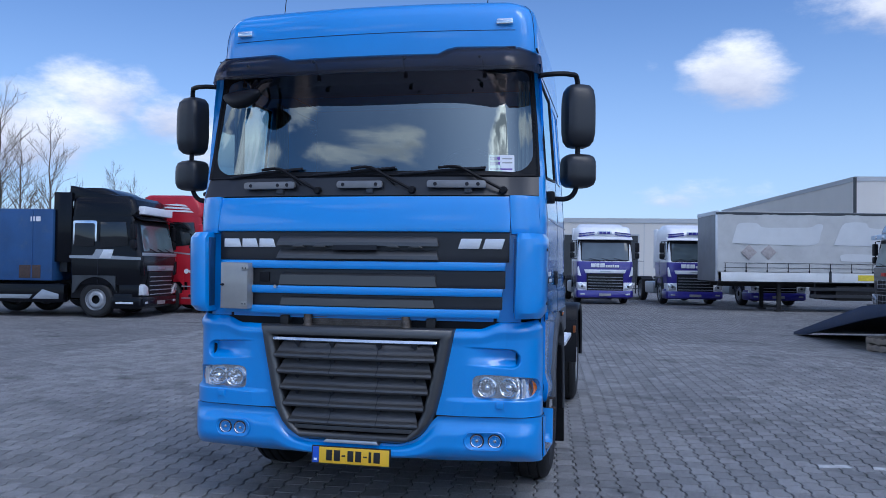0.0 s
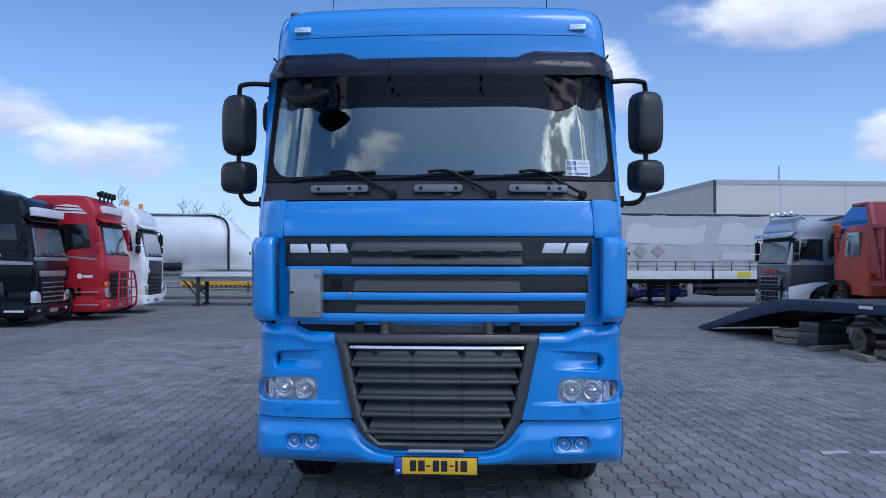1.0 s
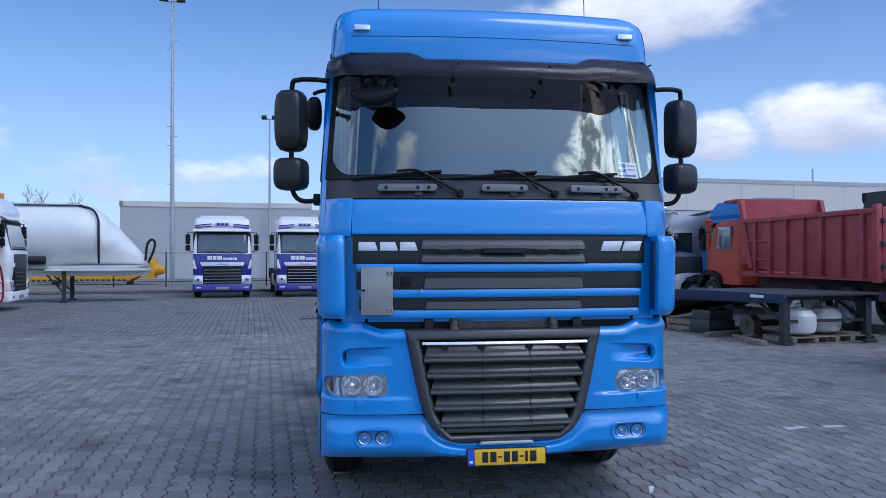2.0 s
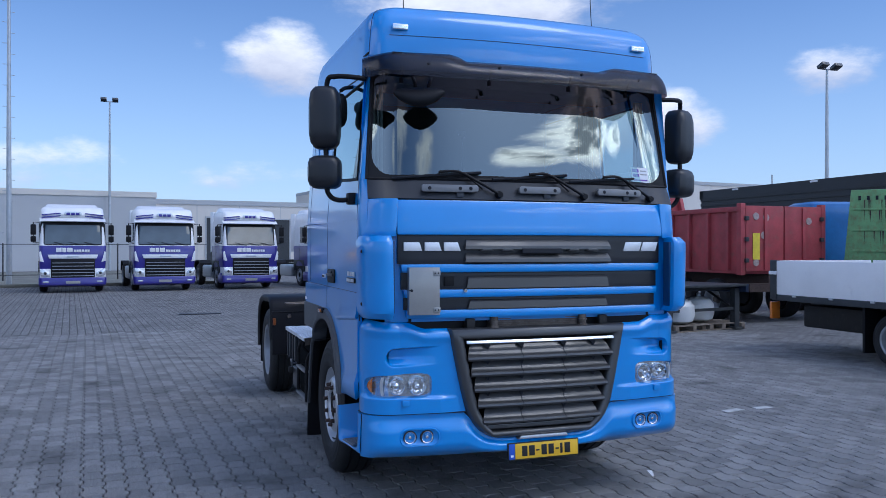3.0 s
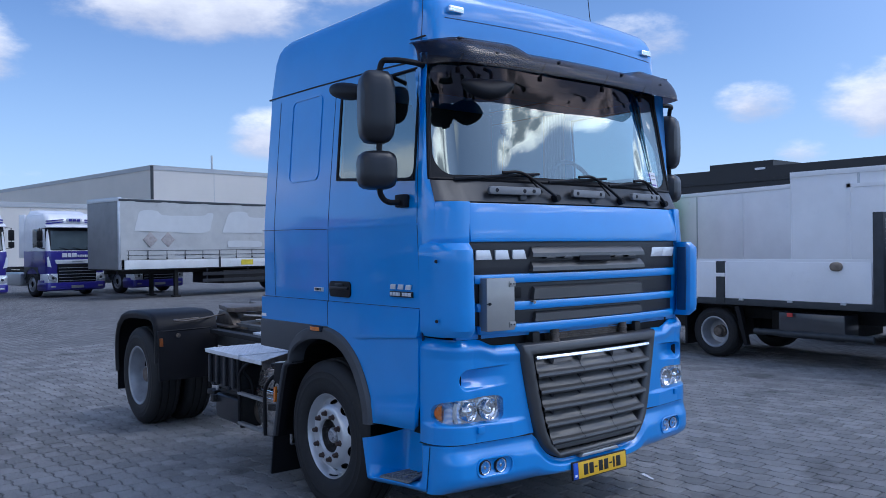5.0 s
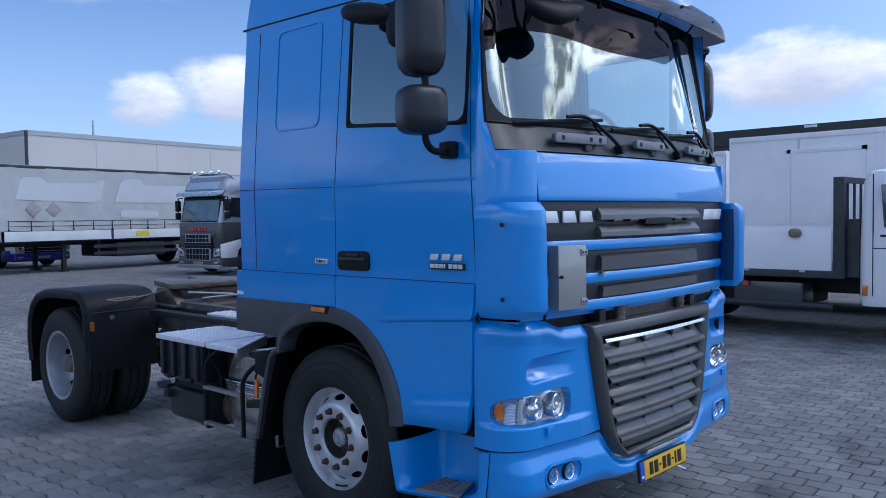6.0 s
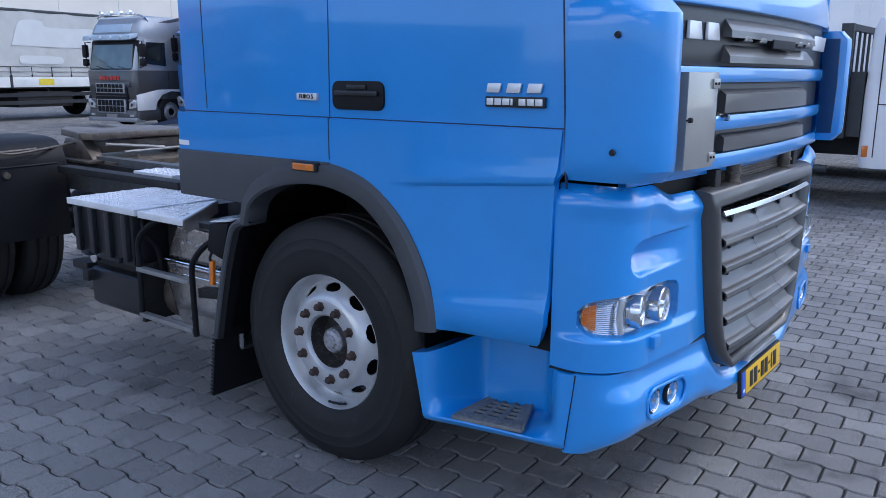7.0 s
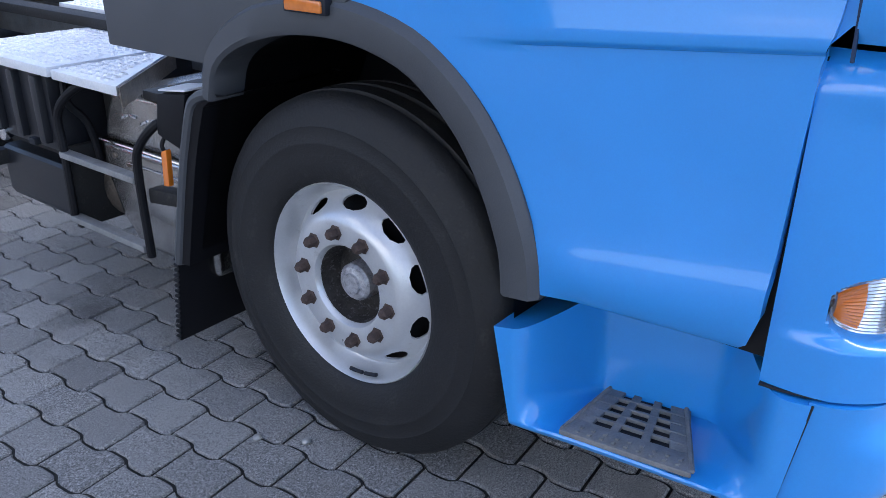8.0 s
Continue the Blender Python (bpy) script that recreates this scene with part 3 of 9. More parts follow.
ROOF = [(3.000, 1.150, 0.215, 2.285, 0.13), (3.06, 1.147, 0.212, 2.27, 0.13), (3.15, 1.142, 0.208, 2.25, 0.13), (3.25, 1.134, 0.212, 2.23, 0.13), (3.32, 1.122, 0.224, 2.20, 0.135),
        (3.365, 1.104, 0.246, 2.16, 0.14), (3.395, 1.078, 0.278, 2.11, 0.15), (3.418, 1.040, 0.325, 2.04, 0.16), (3.434, 0.985, 0.395, 1.95, 0.18), (3.444, 0.90, 0.50, 1.82, 0.20), (3.450, 0.70, 0.72, 1.6, 0.2), (3.452, 0.40, 1.0, 1.3, 0.1)]
roof = sheet([roof_ring(3.0 + (z - 3.0) * 1.09, *rest_) for z, *rest_ in ROOF], 0.0, True)
loop = [e for e in roof.edges if len(e.link_faces) == 1 and e.verts[0].co.z > 3.4]
bmesh.ops.contextual_create(roof, geom=loop)
part("roof", roof, BLUE, truck, "raised sky-blue roof", 40)
part("roof_joint", tube([(x, front_y(x, 0.2100, 0.062), 3.234) for x in [-1.0 + 0.1 * k for k in range(21)]], 0.0022, 6), SEAMBLUE, truck)
for bm in sides(lambda: tube([(-(w - r) - r * math.cos(radians(34)) - 0.0005, front_y(w - r, yf, 0.062) + 1.25 * r * (1 - math.sin(radians(34))) - 0.0005, 3.0 + (z - 3.0) * 1.09) for z, w, yf, rear, r in ROOF[1:8]], 0.0022, 6)):
    part("roof_joint", bm, SEAMBLUE, truck)
part("windscreen", cab_faces(in_screen, 0.0), GLASS, truck, "wide curved windscreen reflecting clouds", 60)
part("cowl_panel", cab_faces(in_cowl, 0.02, 0.004), COWL, truck, "dark grey wiper panel under the windscreen", 28)
for k in (0, 1):
    w = cab_faces(lambda r, h, c: in_window(r, h, c) and (c < HALF) == (k == 0), 0.0)
    door_glass = part("door_window", w, TINT, truck, "tinted side window", 60)


def rim_tube(pick, r, name, material, lift=0.0, both=True):
    """A rubber line along the outline of picked faces."""
    for k in ((0, 1) if both else (2,)):
        bm = cab_faces(lambda a, h, c: pick(a, h, c) and (k == 2 or (c < HALF) == (k == 0)), 0.0, lift)
        loop = [e for e in bm.edges if len(e.link_faces) == 1]
        nxt = {}
        for e in loop:
            for v in e.verts:
                nxt.setdefault(v, []).append(e.other_vert(v))
        start = cur = loop[0].verts[0]
        prev, line = None, []
        while True:
            line.append(cur.co.copy())
            step = [v for v in nxt[cur] if v is not prev]
            prev, cur = cur, step[0]
            if cur is start:
                break
        line.append(line[0])
        line.append(line[1])
        bm.free()
        part(name, tube(line, r, 6, False), material, truck)


rim_tube(in_screen, 0.013, "windscreen_seal", BLACK, both=False)
rim_tube(in_window, 0.011, "window_seal", BLACK)


def on_shell(r, c, lift):
    """A point of the shell at a broken row and column, lifted off it."""
    r0, c0 = min(int(r), len(ZS) - 2), int(c)
    a, b, d, e = RINGS[r0][c0], RINGS[r0][(c0 + 1) % NC], RINGS[r0 + 1][c0], RINGS[r0 + 1][(c0 + 1) % NC]
    u, v = c - c0, r - r0
    p = (a * (1 - u) + b * u) * (1 - v) + (d * (1 - u) + e * u) * v
    n = (b - a).cross(d - a)
    return p + n.normalized() * (lift if n.y < 0 or abs(n.x) > abs(n.y) else -lift)


def frit(c_lo, c_hi, r_hi, high, inner, radius, name, material, lift):
    """A dark border with rounded inner corners along the edge of a pane of the shell."""
    r_lo = R_SCREEN[0]
    arc = [0.0]
    cols = [c_lo + (c_hi - c_lo) * i / 400 for i in range(401)]
    mid = [on_shell(r_lo + 0.5 * (r_hi - r_lo), min(c, c_hi - 1e-4), 0) for c in cols]
    for p, q in zip(mid, mid[1:]):
        arc.append(arc[-1] + (q - p).length)
    wide = arc[-1]
    rows = []
    for k, (inset, rad) in enumerate(((0.0, 0.004), (inner * 0.5, radius * 0.6), (inner, radius))):
        ring = []
        for u, v in rounded(inset, wide - inset, inset, high - inset, rad, 8):
            c = float(np.interp(u, arc, cols))
            ring.append(on_shell(min(max(r_lo + (r_hi - r_lo) * v / high, r_lo), r_hi - 1e-4), min(max(c, c_lo), c_hi - 1e-4), lift))
        # more points along the straights, so that the border follows the bow
        full = []
        for p0, p1, (u0, v0), (u1, v1) in zip(ring, ring[1:] + ring[:1], rounded(inset, wide - inset, inset, high - inset, rad, 8), rounded(inset, wide - inset, inset, high - inset, rad, 8)[1:] + rounded(inset, wide - inset, inset, high - inset, rad, 8)[:1]):
            full.append(p0)
            if abs(u1 - u0) + abs(v1 - v0) > 0.3:
                for q in range(1, 40):
                    u, v = u0 + (u1 - u0) * q / 40, v0 + (v1 - v0) * q / 40
                    c = float(np.interp(u, arc, cols))
                    full.append(on_shell(min(max(r_lo + (r_hi - r_lo) * v / high, r_lo), r_hi - 1e-4), min(max(c, c_lo), c_hi - 1e-4), lift))
        rows.append(full)
    part(name, sheet(rows, 0.0, True), material, truck, "black border of the windscreen" if "screen" in name else "", 60)


frit(SCREEN_C, NC - 1 - SCREEN_C, R_TOP, 0.765, 0.026, 0.13, "windscreen_border", BLACK, 0.004)
frit(C_SIDE + 4, C_SIDE + 8, R_SCREEN[1], 0.685, 0.012, 0.06, "window_border", BLACK, 0.003)
frit(NC - 1 - C_SIDE - 8, NC - 1 - C_SIDE - 4, R_SCREEN[1], 0.685, 0.012, 0.06, "window_border", BLACK, 0.003)

# --- joints along the cab's sides ---
def side_x(z):
    return lerp(W_TAB, z)


def side_strip(pts, wide, name="panel_joint", material=SEAM, proud=0.0015, corner=True):
    """A thin line on the cab's flank through (y, z) points, on both sides."""
    def make():
        bm = bmesh.new()
        P = [Vector((-side_x(z) - proud, y, z)) for y, z in pts]
        prev = None
        for i, p in enumerate(P):
            d = (P[min(i + 1, len(P) - 1)] - P[max(i - 1, 0)]).normalized()
            n = Vector((1, 0, 0)).cross(d).normalized() * wide / 2
            pair = (bm.verts.new(p + n), bm.verts.new(p - n), bm.verts.new(p - n + Vector((0.01, 0, 0))), bm.verts.new(p + n + Vector((0.01, 0, 0))))
            if prev:
                for k in range(4):
                    bm.faces.new((prev[k], prev[(k + 1) % 4], pair[(k + 1) % 4], pair[k]))
            prev = pair
        return bm
    for bm in sides(make):
        part(name, bm, material, truck)


def zline(y, z0, z1, n=8, lean=0.0):
    return [(y + lean * i / n, z0 + (z1 - z0) * i / n) for i in range(n + 1)]


side_strip(zline(1.312, 1.30, 2.975, 14, -0.03), 0.004, material=SEAMBLUE)
side_strip(zline(2.085, 1.50, 2.96, 12, 0.0), 0.004, material=SEAMBLUE)
side_strip([(2.30, 1.487), (1.8, 1.487), (1.31, 1.487), (0.8, 1.487), (0.26, 1.487)], 0.004, material=SEAMBLUE)
side_strip([(2.29, 1.99), (1.7, 1.985), (1.318, 1.978)], 0.004, material=SEAMBLUE)
side_strip([(2.28, 3.01), (1.5, 3.0), (0.8, 2.985), (0.33, 2.965)], 0.011)
side_strip([(2.22, 3.13), (1.5, 3.125), (0.8, 3.115), (0.30, 3.105)], 0.008)
side_strip(zline(0.262, 1.30, 2.96, 12, 0.075), 0.005, material=SEAMBLUE)
# the pressed outline of the sleeper's blind window, and the crease across the door
for a, b in ((1.465, 1.885), ):
    ring = [(u, v) for u, v in rounded(a, b, 2.335, 2.935, 0.05, 4)]
    side_strip(ring + ring[:2], 0.012, "pressed_outline", BLUE, 0.006)
side_strip([(1.30, 1.985), (0.8, 1.985), (0.275, 1.985)], 0.014, "door_crease", BLUE, 0.004)


# --- lower flanks: the skirt above the wheel, the wheel arch and the foot step ---
ARCH = [(1.825, 1.00), (1.790, 1.095), (1.70, 1.158), (1.56, 1.203), (1.42, 1.220), (1.29, 1.214), (1.16, 1.180), (1.07, 1.124), (0.992, 1.048), (0.930, 0.950), (0.888, 0.850), (0.872, 0.79), (0.866, 0.72)]


ARCH = [(p.x, p.y) for p in bend([(y, z, 0) for y, z in ARCH], 3)]


def offset_arch(d):
    res = []
    for i, (y, z) in enumerate(ARCH):
        a, b = ARCH[max(i - 1, 0)], ARCH[min(i + 1, len(ARCH) - 1)]
        ty, tz = b[0] - a[0], b[1] - a[1]
        n = math.hypot(ty, tz)
        e = d * min(1.0, 0.45 + 0.55 * i / 8)
        res.append((y + e * tz / n, z - e * ty / n))
    return res


OUTER = offset_arch(0.092)
def arch_edge(z):
    """Where the outer line of the arch trim stands at a height, on its front side."""
    best = 0.80
    for (y0, z0), (y1, z1) in zip(OUTER, OUTER[1:]):
        if y0 < 1.34 and min(z0, z1) <= z <= max(z0, z1) and abs(z1 - z0) > 1e-6:
            best = y0 + (y1 - y0) * (z - z0) / (z1 - z0)
    return best


PRESS = [(0.735, -1.212), (0.748, -1.224), (0.80, -1.236), (0.845, -1.236), (0.875, -1.228), (0.93, -1.2155), (1.10, -1.2150), (1.270, -1.2152), (1.285, -1.2158), (1.292, -1.2300), (1.299, -1.2345), (1.320, -1.2335), (1.345, -1.229), (1.40, -1.226), (1.480, -1.225)]


CREASE = [(0.735, 0.05), (0.80, 0.11), (0.86, 0.127), (1.20, 0.09), (1.30, 0.08), (1.40, 0.03), (1.47, 0.0)]   # how the pressed lines climb towards the front


def make_skirt():
    """The lower door: two pressed lines that climb towards the front and run out before the wheel."""
    def point(z, x, y):
        low = clamp01((0.90 - z) / 0.10)
        fade = smooth(clamp01((0.80 - y) / 0.12)) if z < 1.0 else smooth(clamp01((1.04 - y) / 0.30))
        if 0.92 < z < 1.28:
            fade = smooth(clamp01((1.04 - y) / 0.35))
        return Vector((-1.2245 + (x + 1.2245) * fade, y, z + lerp(CREASE, z) * (0.55 - min(y, 1.0)) + 0.014 * low))

    rows, rear = [], []
    for z, x in PRESS:
        y0 = lerp([(0.735, 0.352), (0.745, 0.338), (0.76, 0.329), (0.80, 0.318), (1.0, 0.313), (1.27, 0.304), (1.33, 0.288), (1.5, 0.275)], z)
        y1 = lerp([(0.735, 0.775), (0.80, 0.790)], z) if z < 0.80 else min(1.31, arch_edge(z)) if z < 1.298 else 1.31
        rows.append([point(z, x, y0 + (y1 - y0) * i / 48) for i in range(49)])
        if z >= 1.298:
            rear.append([point(z, x, 1.31 + 0.99 * i / 12) for i in range(13)])
    bms = []
    for grid in (rows, rear):
        bm = sheet(grid)
        bmesh.ops.recalc_face_normals(bm, faces=bm.faces)
        if sum(f.normal.x for f in bm.faces) > 0:
            bmesh.ops.reverse_faces(bm, faces=bm.faces)
        bmesh.ops.solidify(bm, geom=list(bm.faces), thickness=0.03)
        bms.append(bm)
    return merge(*bms)


for bm in sides(make_skirt):
    part("lower_door_panel", bm, BLUE, truck, "blue lower door and wing panel", 50)


def make_arch():
    bm = bmesh.new()
    prev = None
    inner, outer = ARCH, OUTER
    for i in range(len(ARCH)):
        a, b = inner[i], outer[i]
        ring = [(-1.13, *a), (-1.240, *a), (-1.250, a[0] * .85 + b[0] * .15, a[1] * .85 + b[1] * .15), (-1.246, a[0] * .2 + b[0] * .8, a[1] * .2 + b[1] * .8), (-1.226, *b), (-1.18, *b)]
        ring = [bm.verts.new(p) for p in ring]
        if prev:
            for k in range(len(ring) - 1):
                bm.faces.new((prev[k], prev[k + 1], ring[k + 1], ring[k]))
        prev = ring
    return bm


for bm in sides(lambda: box(-1.2262, -1.222, 1.3085, 1.3125, 1.322, 1.484)):
    part("panel_joint", bm, SEAMBLUE, truck)
for bm in sides(make_arch):
    part("wheel_arch_trim", bm, GREYPL, truck, "grey plastic wheel arch trim", 40)
for bm in sides(lambda: prism([(2.305, 1.31), (1.30, 1.312), (1.40, 1.24), (1.60, 1.215), (1.72, 1.155), (1.79, 1.098), (2.305, 1.098)], "x", -1.236, -1.16, 0.010)):
    part("rear_corner_panel", bm, GREYPL, truck, "grey plastic panel behind the wheel arch", 30)


GUARD = [(1.815, 1.02), (1.875, 1.005), (1.925, 0.970), (1.965, 0.87), (2.000, 0.765), (2.045, 0.60), (2.088, 0.43)]


def make_flap_guard():
    bm = bmesh.new()
    line = GUARD
    prev = None
    for y, z in line:
        ring = [bm.verts.new(p) for p in ((-1.225, y - 0.035, z), (-1.232, y, z), (-1.225, y + 0.03, z), (-0.78, y + 0.03, z), (-0.78, y - 0.035, z))]
        if prev:
            for k in range(5):
                bm.faces.new((prev[k], prev[(k + 1) % 5], ring[(k + 1) % 5], ring[k]))
        prev = ring
    bm.faces.new(prev)
    return bm


for bm in sides(make_flap_guard):
    part("rear_wheel_guard", bm, BLACK, truck, "", 30)
for bm in sides(lambda: tube(bend([(-1.226, y + 0.012, z) for y, z in GUARD], 3), 0.018, 8)):
    part("guard_rim", bm, GREYPL, truck, "grey plastic edge of the wheel guard")
for bm in sides(lambda: prism([(2.085, 0.50), (2.100, 0.50), (2.158, 0.125), (2.143, 0.125)], "x", -1.235, -0.74, 0.004)):
    flap = part("mud_flap", bm, BLACK, truck, "black rubber mud flap")
for bm in sides(lambda: merge(*[lathe([(2.140 - 0.00309 * k, 0.006), (2.163 - 0.00309 * k, 0.006)], "y", (-1.234, 0, 0.14 + 0.02 * k), 6) for k in range(16)])):
    part("flap_edge", bm, BLACK, flap)
# inner wheel housing
def make_housing():
    bm = bmesh.new()
    prev = None
    for y, z in [(2.05, 0.45), (1.93, 0.80), *[(y, z + 0.012) for y, z in ARCH], (0.86, 0.45)]:
        ring = [bm.verts.new((-1.18, y, z)), bm.verts.new((-0.62, y, z))]
        if prev:
            bm.faces.new((prev[0], prev[1], ring[1], ring[0]))
        prev = ring
    bmesh.ops.solidify(bm, geom=list(bm.faces), thickness=0.008)
    return merge(bm, box(-0.625, -0.60, 0.86, 2.0, 0.50, 1.25))


for bm in sides(make_housing):
    part("wheel_housing", bm, BLACK, truck)

# amber side marker and small badges
for bm in sides(lambda: box(-1.262, -1.235, 1.350, 1.490, 1.272, 1.310, 0.006)):
    marker = part("side_marker", bm, SEAM, truck, "amber side marker light")
for bm in sides(lambda: box(-1.268, -1.258, 1.360, 1.480, 1.277, 1.305, 0.005)):
    part("lens", bm, AMBER, marker)


def text_mesh(words, size, extrude=0.0015):
    cu = bpy.data.curves.new("words", "FONT")
    cu.body, cu.size, cu.extrude, cu.align_x, cu.align_y, cu.resolution_u = words, size, extrude, "CENTER", "CENTER", 2
    ob = bpy.data.objects.new("words", cu)
    scene.collection.objects.link(ob)
    dg = bpy.context.evaluated_depsgraph_get()
    me = bpy.data.meshes.new_from_object(ob.evaluated_get(dg))
    bm = bmesh.new()
    bm.from_mesh(me)
    bpy.data.objects.remove(ob)
    bpy.data.meshes.remove(me)
    bpy.data.curves.remove(cu)
    return bm


# maker's badge on both doors: a row of blocks over a dark type plate, as plain shapes
for s in (-1, 1):
    def place(bm):
        return bm if s < 0 else mirrored(bm)
    for k in range(3):
        y = 0.565 - k * 0.078
        part("badge_block", place(prism([(y, 1.594), (y - 0.052, 1.594), (y - 0.060, 1.624), (y - 0.008, 1.624)], "x", -1.2295, -1.222, 0.002)), LETTER, truck, "chrome maker's badge block")
    part("type_plate", place(box(-1.232, -1.220, 0.338, 0.565, 1.548, 1.582, 0.003)), INK, truck, "dark type plate with silver bars")
    for k, w in enumerate((0.026, 0.026, 0.026, 0.008, 0.026, 0.026, 0.026)):
        y = 0.557 - k * 0.031
        part("type_bar", place(box(-1.236, -1.231, y - w, y, 1.555, 1.576, 0.001)), LETTER, truck)
e5 = part("emission_plate", box(-1.232, -1.218, 1.366, 1.480, 1.550, 1.578, 0.003), LETTER, truck, "small silver plate lettered EURO 5")
words = moved(text_mesh("EURO 5", 0.024), Matrix.Translation((-1.2335, 1.423, 1.564)) @ pose(0, 0, 0, 90, 0, -90))
part("lettering", words, INK, e5)
part("info_sticker", box(-1.2285, -1.222, 2.225, 2.297, 1.330, 1.352), PAPER, truck, "small white sticker")

# door handles
def make_handle_bowl():
    return prism(rounded(1.020, 1.282, 1.520, 1.626, 0.03, 4), "x", -1.229, -1.215, 0.004)


for bm in sides(make_handle_bowl):
    bowl = part("door_handle", bm, BLACK, truck, "black recessed door handle")
for bm in sides(lambda: merge(box(-1.242, -1.226, 1.04, 1.262, 1.572, 1.592, 0.006), box(-1.236, -1.226, 1.10, 1.20, 1.596, 1.612, 0.003))):
    part("handle_bar", bm, DARK, bowl)

# --- the hinged front panel with its dark grille bands ---
def bow_patch(x0, x1, z0, z1, y, thick=0.03, bow=0.055, taper=0.0, nx=24, b=0.006, bulge=0.0, zbow=0.0, lean=0.0):
    """A slab that follows the bowed front; taper narrows its lower edge."""
    rows = []
    for k in range(5):
        z = z0 + (z1 - z0) * k / 4
        f = 1 - taper * (1 - k / 4)
        rows.append([Vector((x * f, front_y(x * f, y, bow) + lean * k / 4 - bulge * math.sin(math.pi * k / 4), z + zbow * (1 - (x / max(abs(x0), abs(x1))) ** 2))) for x in [x0 + (x1 - x0) * i / nx for i in range(nx + 1)]])
    bm = sheet(rows)
    bmesh.ops.recalc_face_normals(bm, faces=bm.faces)
    if sum(f.normal.y for f in bm.faces) > 0:
        bmesh.ops.reverse_faces(bm, faces=bm.faces)
    bmesh.ops.solidify(bm, geom=list(bm.faces), thickness=thick)
    return bevel(bm, b, 2, 50)


part("front_backing", bow_patch(-1.075, 1.075, 1.30, 1.90, 0.045, 0.03, b=0.0), BLUE, truck)
part("front_panel", bow_patch(-1.008, 1.008, 1.875, 2.108, -0.012, 0.04, bulge=0.006, b=0.010, lean=0.040), BLUE, truck, "blue hinged front panel", 30)
band = part("upper_grille_band", bow_patch(-1.0, 1.0, 1.682, 1.876, 0.016, 0.03, b=0.004), DARK, truck, "charcoal grille band with two ridges")
for z0, z1, w in ((1.624, 1.683, 0.985), (1.458, 1.515, 0.968), (1.322, 1.380, 0.952)):
    part("grille_strip", bow_patch(-w, w, z0, z1, -0.004, 0.035, b=0.012, bulge=0.004, taper=0.008), BLUE, truck, "blue horizontal grille strip")
for z0, z1, w in ((1.514, 1.626, 0.976), (1.379, 1.460, 0.958)):
    part("grille_band", bow_patch(-w, w, z0, z1, 0.022, 0.03, b=0.003), DARK, truck, "charcoal grille band")


def louvre(x0, x1, z0, z1, y, deep, parent, name, material, flat=0.3, notch=False):
    """A slat with a lit upper slope and an undercut, following the bow."""
    rows = []
    zs = [z0 + 0.004, z0, z0 + (z1 - z0) * flat, z1]
    ys = [y + 0.012, y - deep, y - deep * 0.92, y + 0.016]
    n = 20
    for zz, yy in zip(zs, ys):
        edge = (zz - z0) / (z1 - z0)
        rows.append([Vector((x + (0.018 * edge if i == 0 else -0.018 * edge if i == n else 0), front_y(x, yy), zz)) for i, x in enumerate([x0 + (x1 - x0) * i / n for i in range(n + 1)])])
    bm = sheet(rows)
    ends = []
    for i in (0, -1):
        ends.append([r[i] for r in rows])
    for e in ends:
        bm.faces.new([bm.verts.new(p) for p in e])
    return part(name, bm, material, parent, "", 25)


louvre(-0.555, 0.552, 1.694, 1.772, 0.012, 0.030, band, "louvre", GRILLE_PL)
louvre(-0.555, 0.552, 1.780, 1.862, 0.012, 0.030, band, "louvre", GRILLE_PL)
louvre(-0.54, 0.54, 1.520, 1.612, 0.020, 0.026, band, "louvre", GRILLE_PL, 0.7)
louvre(-0.53, 0.53, 1.384, 1.452, 0.020, 0.026, band, "louvre", GRILLE_PL, 0.7)
part("latch_slot", bow_patch(-0.15, 0.15, 1.752, 1.786, -0.022, 0.01, b=0.002), SEAM, band)
for x in (-0.40, -0.25, 0.25, 0.40):
    part("ridge_scallop", moved(prism([(-0.050, 1.768), (0.050, 1.768), (0.022, 1.790), (-0.022, 1.790)], "y", -0.020, 0.02, 0.008, 3), Matrix.Translation((x, front_y(x, 0.0), 0))), GRILLE_PL, band)
# the makers' marks as plain blocks
xx = -0.963
for w in (0.128, 0.118, 0.118):
    part("maker_block", prism([(xx, 1.768), (xx + w, 1.768), (xx + w - 0.02, 1.826), (xx, 1.826)], "y", front_y(xx + w / 2, 0.008), front_y(xx + w / 2, 0.02), 0.003), LETTER, band, "silver maker's mark block")
    xx += w + 0.012
for a, w in ((0.672, 0.135), (0.828, 0.125)):
    part("model_block", prism([(a, 1.766), (a + w, 1.766), (a + w + 0.022, 1.832), (a + 0.022, 1.832)], "y", front_y(a + 0.06, 0.006), front_y(a + 0.06, 0.02), 0.003), LETTER, band, "silver model mark block")
# document locker bolted over the grille, its hinges and lock
lock_m = Matrix.Translation((-0.845, 0.0, 0)) @ Matrix.Rotation(radians(-6.0), 4, "Z")
locker = part("document_box", moved(box(-0.102, 0.102, -0.020, 0.06, 1.352, 1.662, 0.004), lock_m), LOCKBOX, truck, "grey metal document box on the grille")
for z in (1.385, 1.625):
    part("hinge", moved(box(0.060, 0.106, -0.0255, -0.015, z - 0.016, z + 0.016, 0.002), lock_m), LOCKBOX, locker)
    for dx in (0.070, 0.092):
        part("rivet", moved(lathe([(-0.030, 0.001), (-0.029, 0.004), (-0.025, 0.0045)], "y", (dx, 0, z), 8), lock_m), SEAM, locker)
